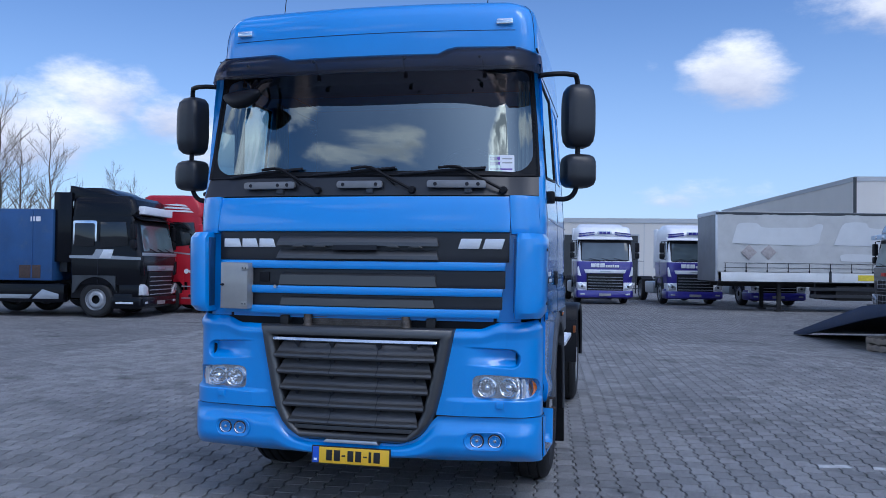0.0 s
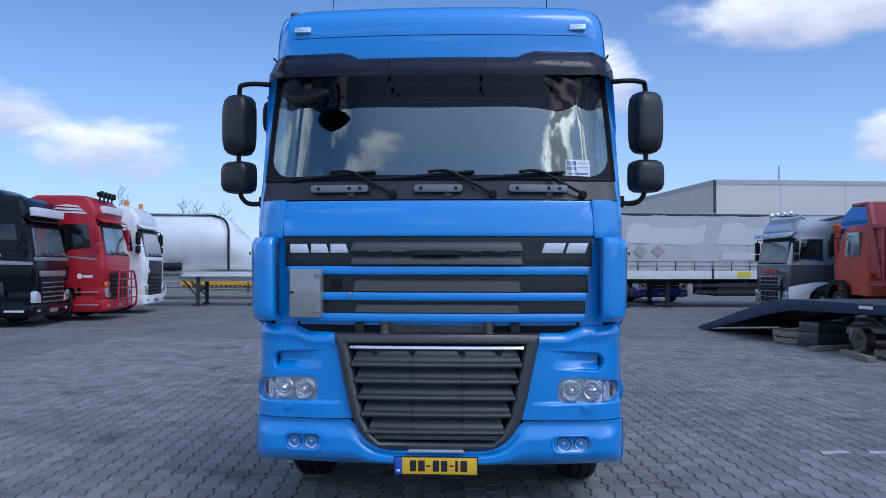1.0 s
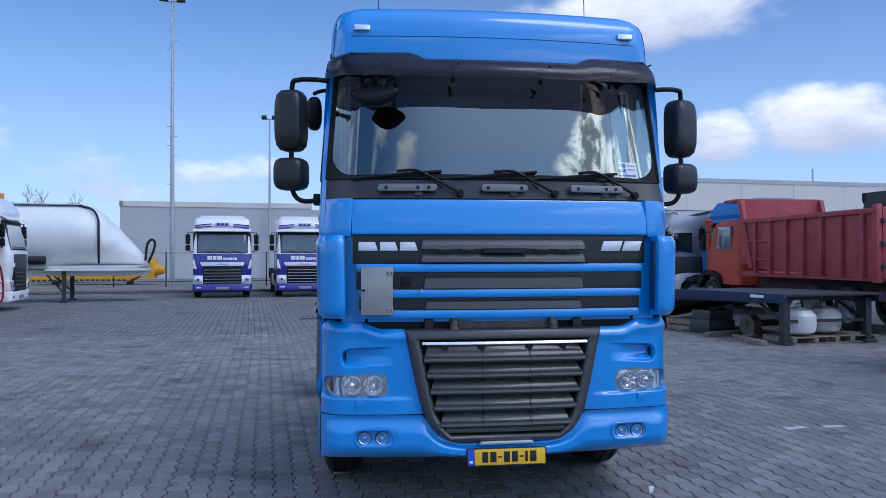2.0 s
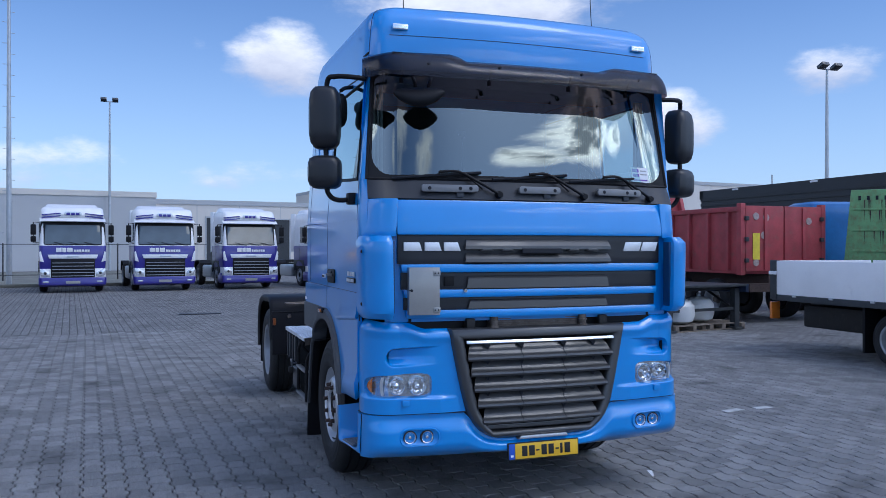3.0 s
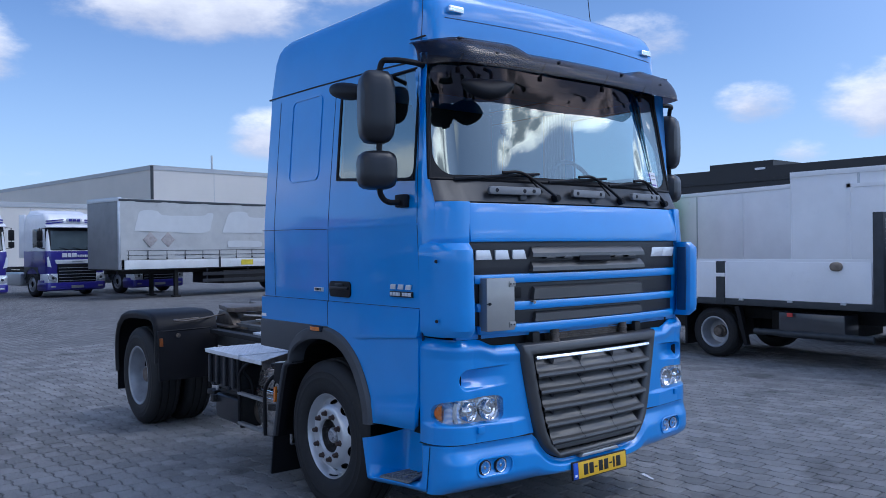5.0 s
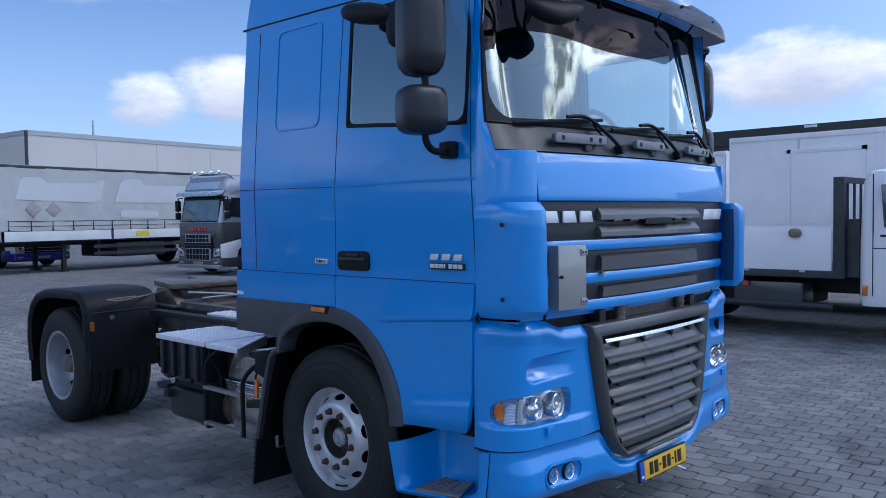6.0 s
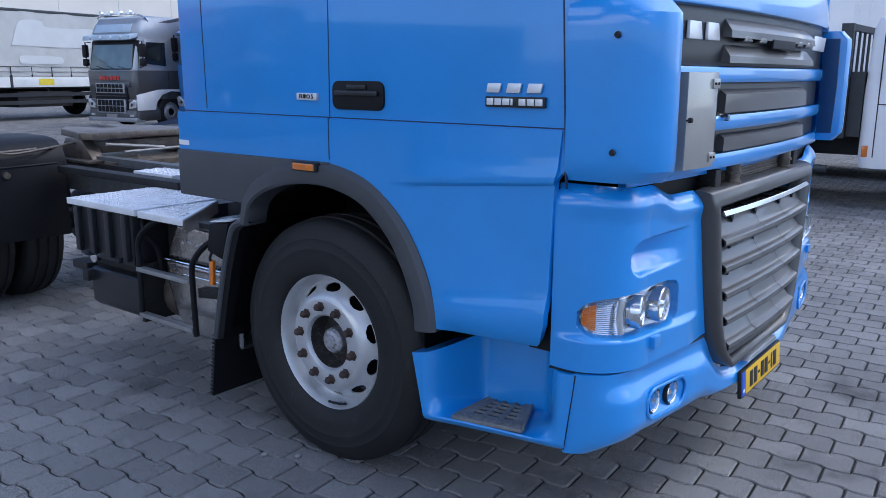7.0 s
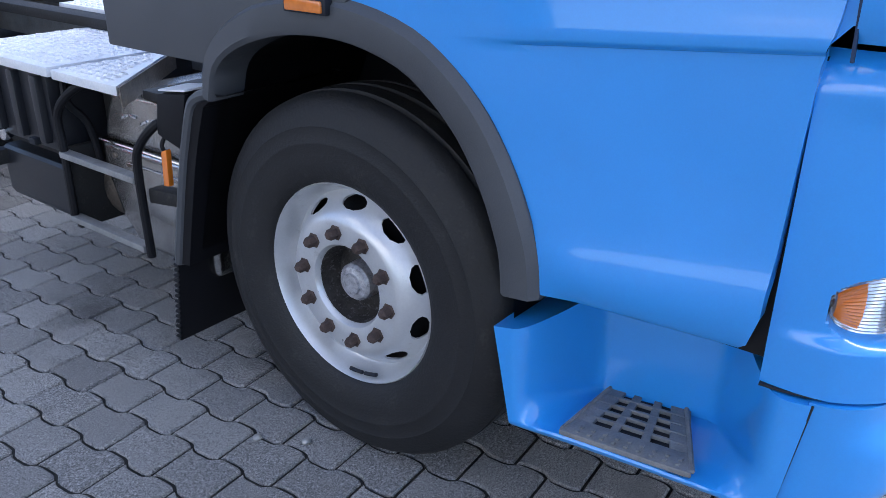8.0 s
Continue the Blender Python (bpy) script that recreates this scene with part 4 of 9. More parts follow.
part("lock", moved(merge(lathe([(-0.032, 0.001), (-0.031, 0.008), (-0.018, 0.009)], "y", (-0.085, 0, 1.512), 10), box(-0.104, -0.082, -0.027, -0.020, 1.509, 1.515)), lock_m), SEAM, locker)
part("small_lamp", lathe([(-0.03, 0.001), (-0.03, 0.012), (-0.0, 0.014), (0.02, 0.006)], "y", (-0.556, front_y(0.556, 0), 1.506), 10), CHROME, band)
part("sensor", box(-0.69, -0.62, front_y(0.65, 0.010), front_y(0.65, 0.03), 1.535, 1.60, 0.004), BLACK, band)

# --- corner air deflectors ---
def make_deflector():
    plan = [(-1.050, 0.085), (-1.052, 0.000), (-1.062, -0.022), (-1.085, -0.034), (-1.125, -0.030), (-1.168, -0.008), (-1.208, 0.040), (-1.232, 0.10), (-1.240, 0.17), (-1.240, 0.262)]
    rows = []
    for k in range(15):
        v = k / 14
        z = 1.328 + (1.868 - 1.328) * v
        ease = min(v, 1 - v)
        pull = 0.05 * max(0, 1 - ease / 0.10) ** 2
        rows.append([Vector((x * (1 - 0.010 * (1 - v)) + pull * 0.5 * (1 if i > 3 else 0), y + pull * (0.75 if i < 7 else 0.1), z)) for i, (x, y) in enumerate(plan)])
    bm = sheet(rows)
    bmesh.ops.recalc_face_normals(bm, faces=bm.faces)
    if sum(f.normal.y for f in bm.faces) > 0:
        bmesh.ops.reverse_faces(bm, faces=bm.faces)
    bmesh.ops.solidify(bm, geom=list(bm.faces), thickness=0.02)
    return bm


for bm in sides(make_deflector):
    fair = part("air_deflector", bm, BLUE, truck, "blue rounded corner air deflector", 35)
for s in (-1, 1):
    # the slot beside the grille, its shade painted in dark blue, and the deflector's fixing screws
    bm = prism([(0.082, 1.365), (0.010, 1.365), (0.004, 1.60), (0.010, 1.832), (0.082, 1.832)], "x", -1.058, -1.038, 0.002)
    part("deflector_slot", bm if s < 0 else mirrored(bm), SLOTBLUE, truck)
    for z in (1.425, 1.765):
        bm = lathe([(-1.244, 0.001), (-1.243, 0.009), (-1.236, 0.011)], "x", (0, 0.098, z), 10)
        part("screw", bm if s < 0 else mirrored(bm), SEAM, truck)


def make_post():
    plan = [(-1.014, 0.062), (-1.06, 0.070), (-1.11, 0.090), (-1.15, 0.12), (-1.185, 0.165), (-1.208, 0.21), (-1.222, 0.262)]
    rows = [[Vector((x * (1 - 0.004 * k), y + 0.012 * k * (1 - abs(x) / 1.3), 1.862 + 0.2515 * k / 4)) for x, y in plan] for k in range(5)]
    bm = sheet(rows)
    bmesh.ops.recalc_face_normals(bm, faces=bm.faces)
    if sum(f.normal.y for f in bm.faces) > 0:
        bmesh.ops.reverse_faces(bm, faces=bm.faces)
    bmesh.ops.solidify(bm, geom=list(bm.faces), thickness=0.05)
    return bevel(bm, 0.008, 2, 50)


for bm in sides(make_post):
    part("corner_post_panel", bm, BLUE, truck, "", 35)

# --- bumper ---
GRILLE = [(0.505, 0.30), (0.525, 0.385), (0.555, 0.440), (0.62, 0.500), (0.70, 0.545), (0.85, 0.583), (1.05, 0.625), (1.25, 0.664), (1.32, 0.68)]  # z, half width of the grille's outline


def bumper_plan(s, z, start):
    """The bumper in plan: s from 0 at x = start to 1 at the flank."""
    full = 1.203 if z > 0.70 else 1.210
    end_y = 0.306 if z > 0.70 else 0.212
    turn = 0.66
    if s < turn:
        x = start + (0.985 - start) * s / turn
        return x, front_y(x, 0.0, 0.062)
    a = radians(90 * (s - turn) / (1 - turn))
    y0 = front_y(0.985, 0.0, 0.062)
    return 0.985 + (full - 0.985) * math.sin(a), y0 + (end_y - y0) * (1 - math.cos(a)) ** 1.15


def bumper_normal(s):
    """The inward normal of the bumper's plan at s."""
    (xa, ya), (xb, yb) = bumper_plan(max(0, s - 0.02), 0.9, 0.6), bumper_plan(min(1, s + 0.02), 0.9, 0.6)
    n = math.hypot(xb - xa, yb - ya)
    return -(yb - ya) / n, (xb - xa) / n


def bump_window(v, a, b, soft):
    return max(0.0, min(1.0, (v - a) / soft, (b - v) / soft))


LAMP_S = (0.345, 0.925)


def lamp_shape(s):
    """Middle and half height of the headlamp at s along the bumper's curve."""
    t = (s - LAMP_S[0]) / (LAMP_S[1] - LAMP_S[0])
    if not 0 < t < 1:
        return 0.88, -1.0
    e = 1 - abs(2 * t - 1) ** (5.0 if t < 0.5 else 7.0)
    half = lerp([(0, 0.074), (0.4, 0.072), (1, 0.060)], t) * e ** (0.22 if t < 0.5 else 0.46)
    return lerp([(0, 0.886), (0.5, 0.884), (1, 0.876)], t), half


def in_rounded(u, v, u0, u1, v0, v1, r):
    """How deep a point lies inside a rounded box, negative outside."""
    du, dv = abs(u - (u0 + u1) / 2) - (u1 - u0) / 2 + r, abs(v - (v0 + v1) / 2) - (v1 - v0) / 2 + r
    return r - math.hypot(max(du, 0), max(dv, 0)) - min(max(du, dv), 0)


def make_corner_module():
    rows = []
    n, mrow = 190, 160
    for k in range(mrow + 1):
        v = k / mrow
        row = []
        for i in range(n + 1):
            s = i / n
            z = 0.702 + v * (0.552 + 0.045 * smooth(clamp01((s - 0.30) / 0.30)) + 0.014 * smooth(clamp01((s - 0.70) / 0.25)))
            x, y = bumper_plan(s, 0.9, lerp(GRILLE, z))
            # pushed along the panel's normal: rolled shoulder, brow, pressed duct, lamp bay
            nx, ny = bumper_normal(s)
            live = clamp01((1.0 - s) / 0.10)
            d = 0.040 * clamp01((v - 0.88) / 0.12) ** 2
            d -= 0.020 * smooth(bump_window(v, -0.05, 0.21, 0.05)) * bump_window(s, 0.05, 1.2, 0.2) * live
            d -= 0.012 * smooth(bump_window(v, 0.80, 1.10, 0.12)) * live
            inner = in_rounded(x, z - 0.05 * (1.02 - x), 0.66, 1.080, 1.004, 1.130, 0.060)
            fall = clamp01((x - 0.70) / 0.34)
            d += 0.060 * smooth(clamp01(inner / 0.014)) * smooth(fall) * (0.22 + 0.78 * smooth(clamp01((z - 0.05 * (1.02 - x) - 1.000) / 0.070)))
            sl = s if s > 0.66 else (x - 0.55) / 0.435 * 0.66
            mid, half = lamp_shape(sl)
            d += 0.050 * smooth(clamp01((half + 0.007 - abs(z - mid)) / 0.008))
            row.append(Vector((-(x + nx * d), y + ny * d, z)))
        rows.append(row)
    bm = sheet(rows)
    bmesh.ops.recalc_face_normals(bm, faces=bm.faces)
    if sum(f.normal.y for f in bm.faces) > 0:
        bmesh.ops.reverse_faces(bm, faces=bm.faces)
    bmesh.ops.solidify(bm, geom=list(bm.faces), thickness=0.02)
    return bm


for bm in sides(make_corner_module):
    part("lamp_panel", bm, BLUE, truck, "blue bumper corner with a pressed air duct", 40)
def make_duct_mouth():
    """The dark opening in the end wall of the duct, facing the grille."""
    rows = []
    x, y = bumper_plan(0.733, 0.9, 0.6)
    nx, ny = bumper_normal(0.733)
    for k in range(7):
        z = 1.034 + 0.082 * k / 6
        rows.append([Vector((-(x + nx * d), y + ny * d, z)) for d in (0.030, 0.040, 0.052, 0.066)])
    return sheet(rows)


for bm in sides(make_duct_mouth):
    part("duct_mouth", bm, SEAM, truck)
for bm in sides(lambda: merge(box(-1.182, -1.08, 0.302, 0.40, 0.74, 1.30), box(-0.98, -0.93, 0.24, 0.87, 0.50, 1.20))):
    part("inner_panel", bm, BLACK, truck)


def bumper_floor(x):
    return 0.400 + 0.008 * max(0.0, (abs(x) - 0.55) / 0.65) ** 2


def make_lower_bumper():
    half = []
    for i in range(41):
        s = i / 40
        half.append(s)
    cols = [(-s) for s in reversed(half[1:])] + half
    rows = []
    for k in range(19):
        v = k / 18
        row = []
        for s in cols:
            x, y = bumper_plan(abs(s), 0.5, 0.0)
            top = 0.695
            for (za, wa), (zb, wb) in zip(GRILLE, GRILLE[1:]):
                if abs(x) <= wb and zb <= 0.70:
                    top = min(top, za if abs(x) <= wa else za + (zb - za) * (abs(x) - wa) / (wb - wa))
                    break
            lo = bumper_floor(x)
            z = lo + (top - lo) * v
            # rolled under at the foot, a ledge along the top
            live = clamp01((1.0 - abs(s)) / 0.22)
            y += (0.075 * max(0.0, (0.22 - v) / 0.22) ** 2 - 0.030 * bump_window(v, 0.10, 0.86, 0.22)) * live
            y += 0.032 * (1 - v) * smooth(clamp01((abs(s) - 0.8) / 0.2))   # the end leans back towards the foot
            pocket = bump_window(abs(x), 0.735, 0.985, 0.03) * bump_window(z, 0.495, 0.603, 0.025)
            y += 0.022 * pocket
            row.append(Vector((x if s >= 0 else -x, y, z)))
        rows.append(row)
    bm = sheet(rows)
    bmesh.ops.recalc_face_normals(bm, faces=bm.faces)
    if sum(f.normal.y for f in bm.faces) > 0:
        bmesh.ops.reverse_faces(bm, faces=bm.faces)
    bmesh.ops.solidify(bm, geom=list(bm.faces), thickness=0.02)
    return bm


bumper = part("bumper", make_lower_bumper(), BLUE, truck, "blue front bumper", 35)
for bm in sides(lambda: sheet([[Vector((-x, y - 0.002, z)) for x, y in [bumper_plan(i / 30, 0.9, 0.56) for i in range(31)]] for z in (0.6965, 0.7015)], 0.01)):
    part("bumper_joint", bm, SEAM, truck)

for bm in sides(lambda: tube([(-1.2115, 0.239, 0.420), (-1.2115, 0.221, 0.56), (-1.2115, 0.205, 0.690)], 0.0026, 6)):
    part("step_joint", bm, SEAM, truck)

# foot step: a scooped blue panel with a grated tread
def make_step():
    rows = []
    ny = 60
    top = [(0.205, 0.690), (0.30, 0.694), (0.50, 0.692), (0.66, 0.690), (0.72, 0.680), (0.77, 0.655), (0.80, 0.644), (0.885, 0.626)]
    foot = [(0.205, 0.405), (0.50, 0.382), (0.80, 0.352), (0.885, 0.345)]
    lip = 0.14
    for k in range(51):
        v = k / 48
        row = []
        for i in range(ny + 1):
            y = 0.205 + 0.032 * (1 - min(v, 1.0)) + (0.680 - 0.092 * (1 - min(v, 1.0))) * i / ny
            zt, zb = lerp(top, y), lerp(foot, y)
            scoop = smooth(clamp01((y - 0.245) / 0.20)) * smooth(clamp01((0.83 - y) / 0.13))
            x, z = -1.232 + 0.022 * clamp01((0.30 - y) / 0.1) ** 2, zb + (zt - zb) * min(v, 1.0)
            if v > 1:
                # the rolled top edge, closed inwards
                x, z = max(x + scoop * 0.245, -1.232 + (0.06, 0.26)[k - 49]), zt - (0.0, 0.006)[k - 49]
            elif v > lip:
                t = (v - lip) / (1 - lip)
                floor = 0.215 * clamp01(t / 0.34) + 0.03 * t
                x += scoop * floor
                flatz = zb + (zt - zb) * (lip + (1 - lip) * clamp01((t - 0.32) / 0.68) ** 1.15)
                z += scoop * (flatz - z)
            else:
                x += 0.05 * ((lip - v) / lip) ** 2
            row.append(Vector((x, y, z)))
        rows.append(row)
    bm = sheet(rows)
    bmesh.ops.recalc_face_normals(bm, faces=bm.faces)
    if sum(f.normal.x for f in bm.faces) > 0:
        bmesh.ops.reverse_faces(bm, faces=bm.faces)
    bmesh.ops.solidify(bm, geom=list(bm.faces), thickness=0.012)
    return bm


for bm in sides(make_step):
    step = part("foot_step", bm, BLUE, truck, "blue scooped foot step panel", 40)


def make_tread(low):
    """A grated plate: a wide outer border, narrow bars and slots, shrinking towards the cab."""
    def edge(x):
        f = (x + 1.226) / 0.236
        return 0.400 + 0.100 * f, 0.695 - 0.020 * f
    pieces = []
    # low: only a near-black tray that paints the shade below the grating
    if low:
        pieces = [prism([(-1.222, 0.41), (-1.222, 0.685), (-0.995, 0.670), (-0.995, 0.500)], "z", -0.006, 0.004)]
    else:
        for x0, x1 in ((-1.228, -1.166), (-1.141, -1.132), (-1.107, -1.098), (-1.073, -1.064), (-1.039, -1.030), (-1.005, -0.976)):
            (a0, b0), (a1, b1) = edge(x0), edge(x1)
            pieces.append(prism([(x0, a0), (x0, b0), (x1, b1), (x1, a1)], "z", 0.0, 0.014, 0.003))
        for k, wide in enumerate((0.024, 0.010, 0.010, 0.024)):
            (a0, b0), (a1, b1) = edge(-1.226), edge(-0.98)
            f = (0.06, 0.36, 0.64, 0.94)[k]
            y0, y1 = a0 + (b0 - a0) * f, a1 + (b1 - a1) * f
            pieces.append(prism([(-1.226, y0 - wide), (-1.226, y0 + wide), (-0.98, y1 + wide), (-0.98, y1 - wide)], "z", 0.0, 0.0125, 0.002))
        for k in range(9):
            for x in (-1.214, -1.195):
                pieces.append(box(x - 0.004, x + 0.004, 0.424 + 0.029 * k, 0.432 + 0.029 * k, 0.013, 0.018))
        # a raised rim along the back and both ends
        (a0, b0), (a1, b1) = edge(-1.226), edge(-0.974)
        pieces.append(tube(bend([(-1.215, a0 - 0.004, 0.010), (-0.99, a1 - 0.008, 0.014), (-0.972, a1 + 0.012, 0.015), (-0.972, b1 - 0.012, 0.015), (-0.99, b1 + 0.008, 0.014), (-1.215, b0 + 0.004, 0.010)]), 0.006, 6))
    bm = merge(*pieces)
    for v in bm.verts:
        v.co.z += lerp([(0.205, 0.451), (0.50, 0.427), (0.80, 0.394)], v.co.y) + 0.002
    return bm


for bm in sides(lambda: make_tread(False)):
    tread = part("step_tread", bm, TREAD, step, "grey grated step tread")
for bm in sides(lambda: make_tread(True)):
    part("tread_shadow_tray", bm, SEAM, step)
# --- number plate, as plain bars ---
plate_m = Matrix.Translation((0, -0.040, 0.419)) @ Matrix.Rotation(radians(-4), 4, "X")
np_ = part("number_plate", moved(box(-0.266, 0.266, -0.004, 0.012, -0.058, 0.058, 0.004), plate_m), INK, truck, "yellow number plate with dark bars")
part("plate_face", moved(box(-0.214, 0.258, -0.0065, 0.0, -0.051, 0.051, 0.002), plate_m), YELLOW, np_)
part("plate_band", moved(box(-0.259, -0.216, -0.0065, 0.0, -0.051, 0.051, 0.002), plate_m), NAVY, np_)
part("band_mark", moved(box(-0.248, -0.228, -0.0080, -0.006, -0.036, -0.022), plate_m), PAPER, np_)
for a, b in ((-0.165, -0.125), (-0.112, -0.070), (-0.020, 0.020), (0.033, 0.073), (0.122, 0.140), (0.155, 0.198)):
    part("plate_bar", moved(box(a, b, -0.0085, -0.006, -0.034, 0.034, 0.001), plate_m), INK, np_)
for a in (-0.060, 0.086):
    part("plate_bar", moved(box(a, a + 0.026, -0.0085, -0.006, -0.005, 0.005, 0.001), plate_m), INK, np_)
part("plate_step", prism([(-0.19, 0.50), (0.19, 0.50), (0.17, 0.522), (-0.17, 0.522)], "y", -0.045, 0.05, 0.004), SATIN, truck, "small metal step over the plate")

# --- the lower grille ---
def outline(shrink, z0, z1, n=14):
    res = []
    for k in range(n + 1):
        z = z0 + (z1 - z0) * k / n
        res.append((lerp(GRILLE, z) - shrink, z))
    return res


def make_grille_frame():
    """A moulded frame: outer edge flush with the bumper, a fat rounded face, the opening behind it."""
    loops = []
    for shrink, y, zb, zt in ((0.0, 0.02, 0.508, 1.255), (0.002, -0.008, 0.510, 1.253), (0.008, -0.026, 0.516, 1.248), (0.018, -0.039, 0.523, 1.240), (0.034, -0.047, 0.534, 1.224), (0.052, -0.048, 0.544, 1.206), (0.068, -0.042, 0.553, 1.193), (0.080, -0.030, 0.560, 1.186), (0.088, -0.010, 0.566, 1.181), (0.094, 0.035, 0.572, 1.178)):
        right = outline(shrink, zb, zt)
        pts = [(x, z) for x, z in right] + [(-x, z) for x, z in reversed(right)]
        loops.append([Vector((x, front_y(x, y, 0.062), z)) for x, z in pts])
    return sheet(loops, 0.0, True)


frame_ob = part("grille_frame", make_grille_frame(), GRILLE_PL, truck, "charcoal moulded radiator grille frame", 50)
part("grille_backing", bow_patch(-0.60, 0.60, 0.54, 1.22, 0.092, 0.01, 0.062, taper=0.25), BLACK, frame_ob)
part("chrome_strip", bow_patch(-0.556, 0.556, 1.156, 1.174, -0.052, 0.012, 0.062, b=0.004, lean=0.010), BEZEL, frame_ob, "bright chrome strip")
def slat_rows(z0, z1, xs, lift=0.0, tuck=0.035):
    prof = [(0.060, z1 + 0.004, 1.0), (0.016, z1 - 0.002, 1.0), (0.000, z0 + 0.066, 0.6), (-0.012, z0 + 0.046, 0.4), (-0.020, z0 + 0.033, 0.3), (-0.028, z0 + 0.026, 0.1), (-0.038, z0 + 0.023, 0.0), (-0.046, z0 + 0.017, 0.0), (-0.048, z0 + 0.009, 0.0), (-0.044, z0 + 0.002, 0.0), (-0.030, z0 - 0.002, 0.2), (0.03, z0 + 0.006, 0.4)]
    half = max(abs(xs[0]), abs(xs[-1]))
    return [[Vector((x * (1 - tuck * cut / half), front_y(x, yy - lift, 0.062), zz + lift * 0.5)) for x in xs] for yy, zz, cut in prof]


for k, (z0, z1) in enumerate(((1.042, 1.134), (0.938, 1.030), (0.833, 0.926), (0.727, 0.820), (0.618, 0.714))):
    w = lerp(GRILLE, (z0 + z1) / 2) - 0.088
    slat = part("grille_slat", sheet(slat_rows(z0, z1, [w * (i / 14 - 1) for i in range(29)]), 0.006), GRILLE_PL, frame_ob, "charcoal grille slat", 28)
    for x in (-0.155, 0.165) if k != 2 else (0.165,):
        part("slat_joint", sheet(slat_rows(z0, z1, [x - 0.0026, x + 0.0026], 0.0085, 0.0)[:10]), SEAM, slat, "", 0)
    for x in (-0.40, -0.155, 0.165, 0.40):
        if abs(x) < w - 0.06:
            rib = prism([(x - 0.026, z1 + 0.016), (x + 0.026, z1 + 0.016), (x + 0.014, z1 - 0.020), (x + 0.006, z1 - 0.024)], "y", -0.010, 0.07)
            part("slat_gusset", moved(rib, Matrix.Translation((0, front_y(x, 0, 0.062), 0))), SEAM, slat)
part("grille_sill", bow_patch(-0.40, 0.40, 0.578, 0.606, -0.030, 0.05, 0.062, b=0.005), GRILLE_PL, frame_ob)
# what shows in the slot above the grille
part("radiator_slot", box(-0.92, 0.92, 0.10, 0.16, 1.20, 1.34), BLACK, truck)
core = part("radiator_core", box(-0.36, 0.36, 0.055, 0.10, 1.235, 1.318, 0.004), GREASE, truck, "dusty radiator core in the gap")
for k in range(6):
    part("core_fin", box(-0.36, 0.36, 0.048, 0.057, 1.245 + 0.012 * k, 1.250 + 0.012 * k), GREASE, core)
for x in (-0.335, 0.335):
    part("pipe_elbow", merge(lathe([(1.225, 0.028), (1.325, 0.028)], "z", (x, 0.035, 0), 12), lathe([(1.25, 0.034), (1.262, 0.034)], "z", (x, 0.035, 0), 12), lathe([(1.285, 0.034), (1.295, 0.034)], "z", (x, 0.035, 0), 12)), GREASE, truck)
    part("bracket", box(x * 1.5 - 0.03, x * 1.5 + 0.03, 0.03, 0.10, 1.25, 1.315, 0.006), CHASSIS, truck)

# --- lamps ---
def blob_lathe(r):
    """A small rounded cap facing forwards."""
    return lathe([(0.024, r * 0.9), (0.004, r), (-0.004, r * 0.85), (-0.010, r * 0.5), (-0.012, 0.001)], "y", segs=16)


def lamp_at(s, z, lift):
    x, y = bumper_plan(s, 0.9, 0.55)
    nx, ny = bumper_normal(s)
    return Vector((-(x - nx * lift), y - ny * lift, z))


def lamp_patch(s0, s1, lift, margin=0.0, n=60, m_=30, bulge=0.0, flute=0.0):
    """A patch inside the headlamp's outline, lifted off the bumper's curve."""
    rows = []
    for k in range(m_ + 1):
        v = 2 * k / m_ - 1
        row = []
        for i in range(n + 1):
            s = min(max(s0 + (s1 - s0) * i / n, LAMP_S[0] + 0.0005), LAMP_S[1] - 0.0005)
            mid, half = lamp_shape(s)
            wave = flute * (abs((k % 4) - 2) - 1) * clamp01((s - 0.72) / 0.05)
            row.append(lamp_at(s, mid + v * max(half - margin, 0.001), lift + bulge * (1 - v * v) + wave))
        rows.append(row)
    return sheet(rows)


for bm in sides(lambda: lamp_patch(*LAMP_S, -0.032, -0.002, 90, 72, flute=0.0011)):
    head = part("headlamp", bm, BEZEL, truck, "clear headlamp with an amber indicator", 20)
for s in (-1, 1):
    amber = lamp_patch(0.868, 0.914, -0.024, 0.010, 16, 48, 0.010, 0.0016)
    part("indicator", amber if s < 0 else mirrored(amber), AMBER, head, "fluted amber indicator", 20)
    for cx, r, turn in ((0.868, 0.062, 5), (1.004, 0.058, 16)):
        m = Matrix.Translation((-cx, front_y(cx, 0.012, 0.062), 0.882)) @ Matrix.Rotation(radians(turn), 4, "Z")
        def put(bm):
            return moved(bm, m) if s < 0 else mirrored(moved(bm, m))
        part("reflector_ring", put(lathe([(0.02, r), (-0.010, r), (-0.014, r - 0.003), (-0.010, r - 0.007), (0.02, r - 0.008)], "y", segs=32, closed=True)), BEZEL, head)
        part("reflector", put(lathe([(0.034, r - 0.0075), (0.002, r - 0.0075), (0.0021, r - 0.008), (0.016, r - 0.020), (0.026, r - 0.036), (0.030, 0.012), (0.024, 0.001)], "y", segs=11)), CHROME, head, "", 0)
        part("bulb_cap", put(blob_lathe(0.017 if cx < 0.9 else 0.026)), CHROME, head)
    brow = [lamp_at(0.778 + 0.010 * math.sin(q), 0.824 + 0.114 * q / 3.1, -0.008) for q in (0, 0.8, 1.6, 2.4, 3.1)]
    bar = tube(brow, 0.011, 8)
    part("divider", bar if s < 0 else mirrored(bar), RIM, head)
for bm in sides(lambda: lamp_patch(*LAMP_S, 0.002, 0.0, bulge=0.007)):
    part("lens", bm, LENS, head, "clear lens", 60)
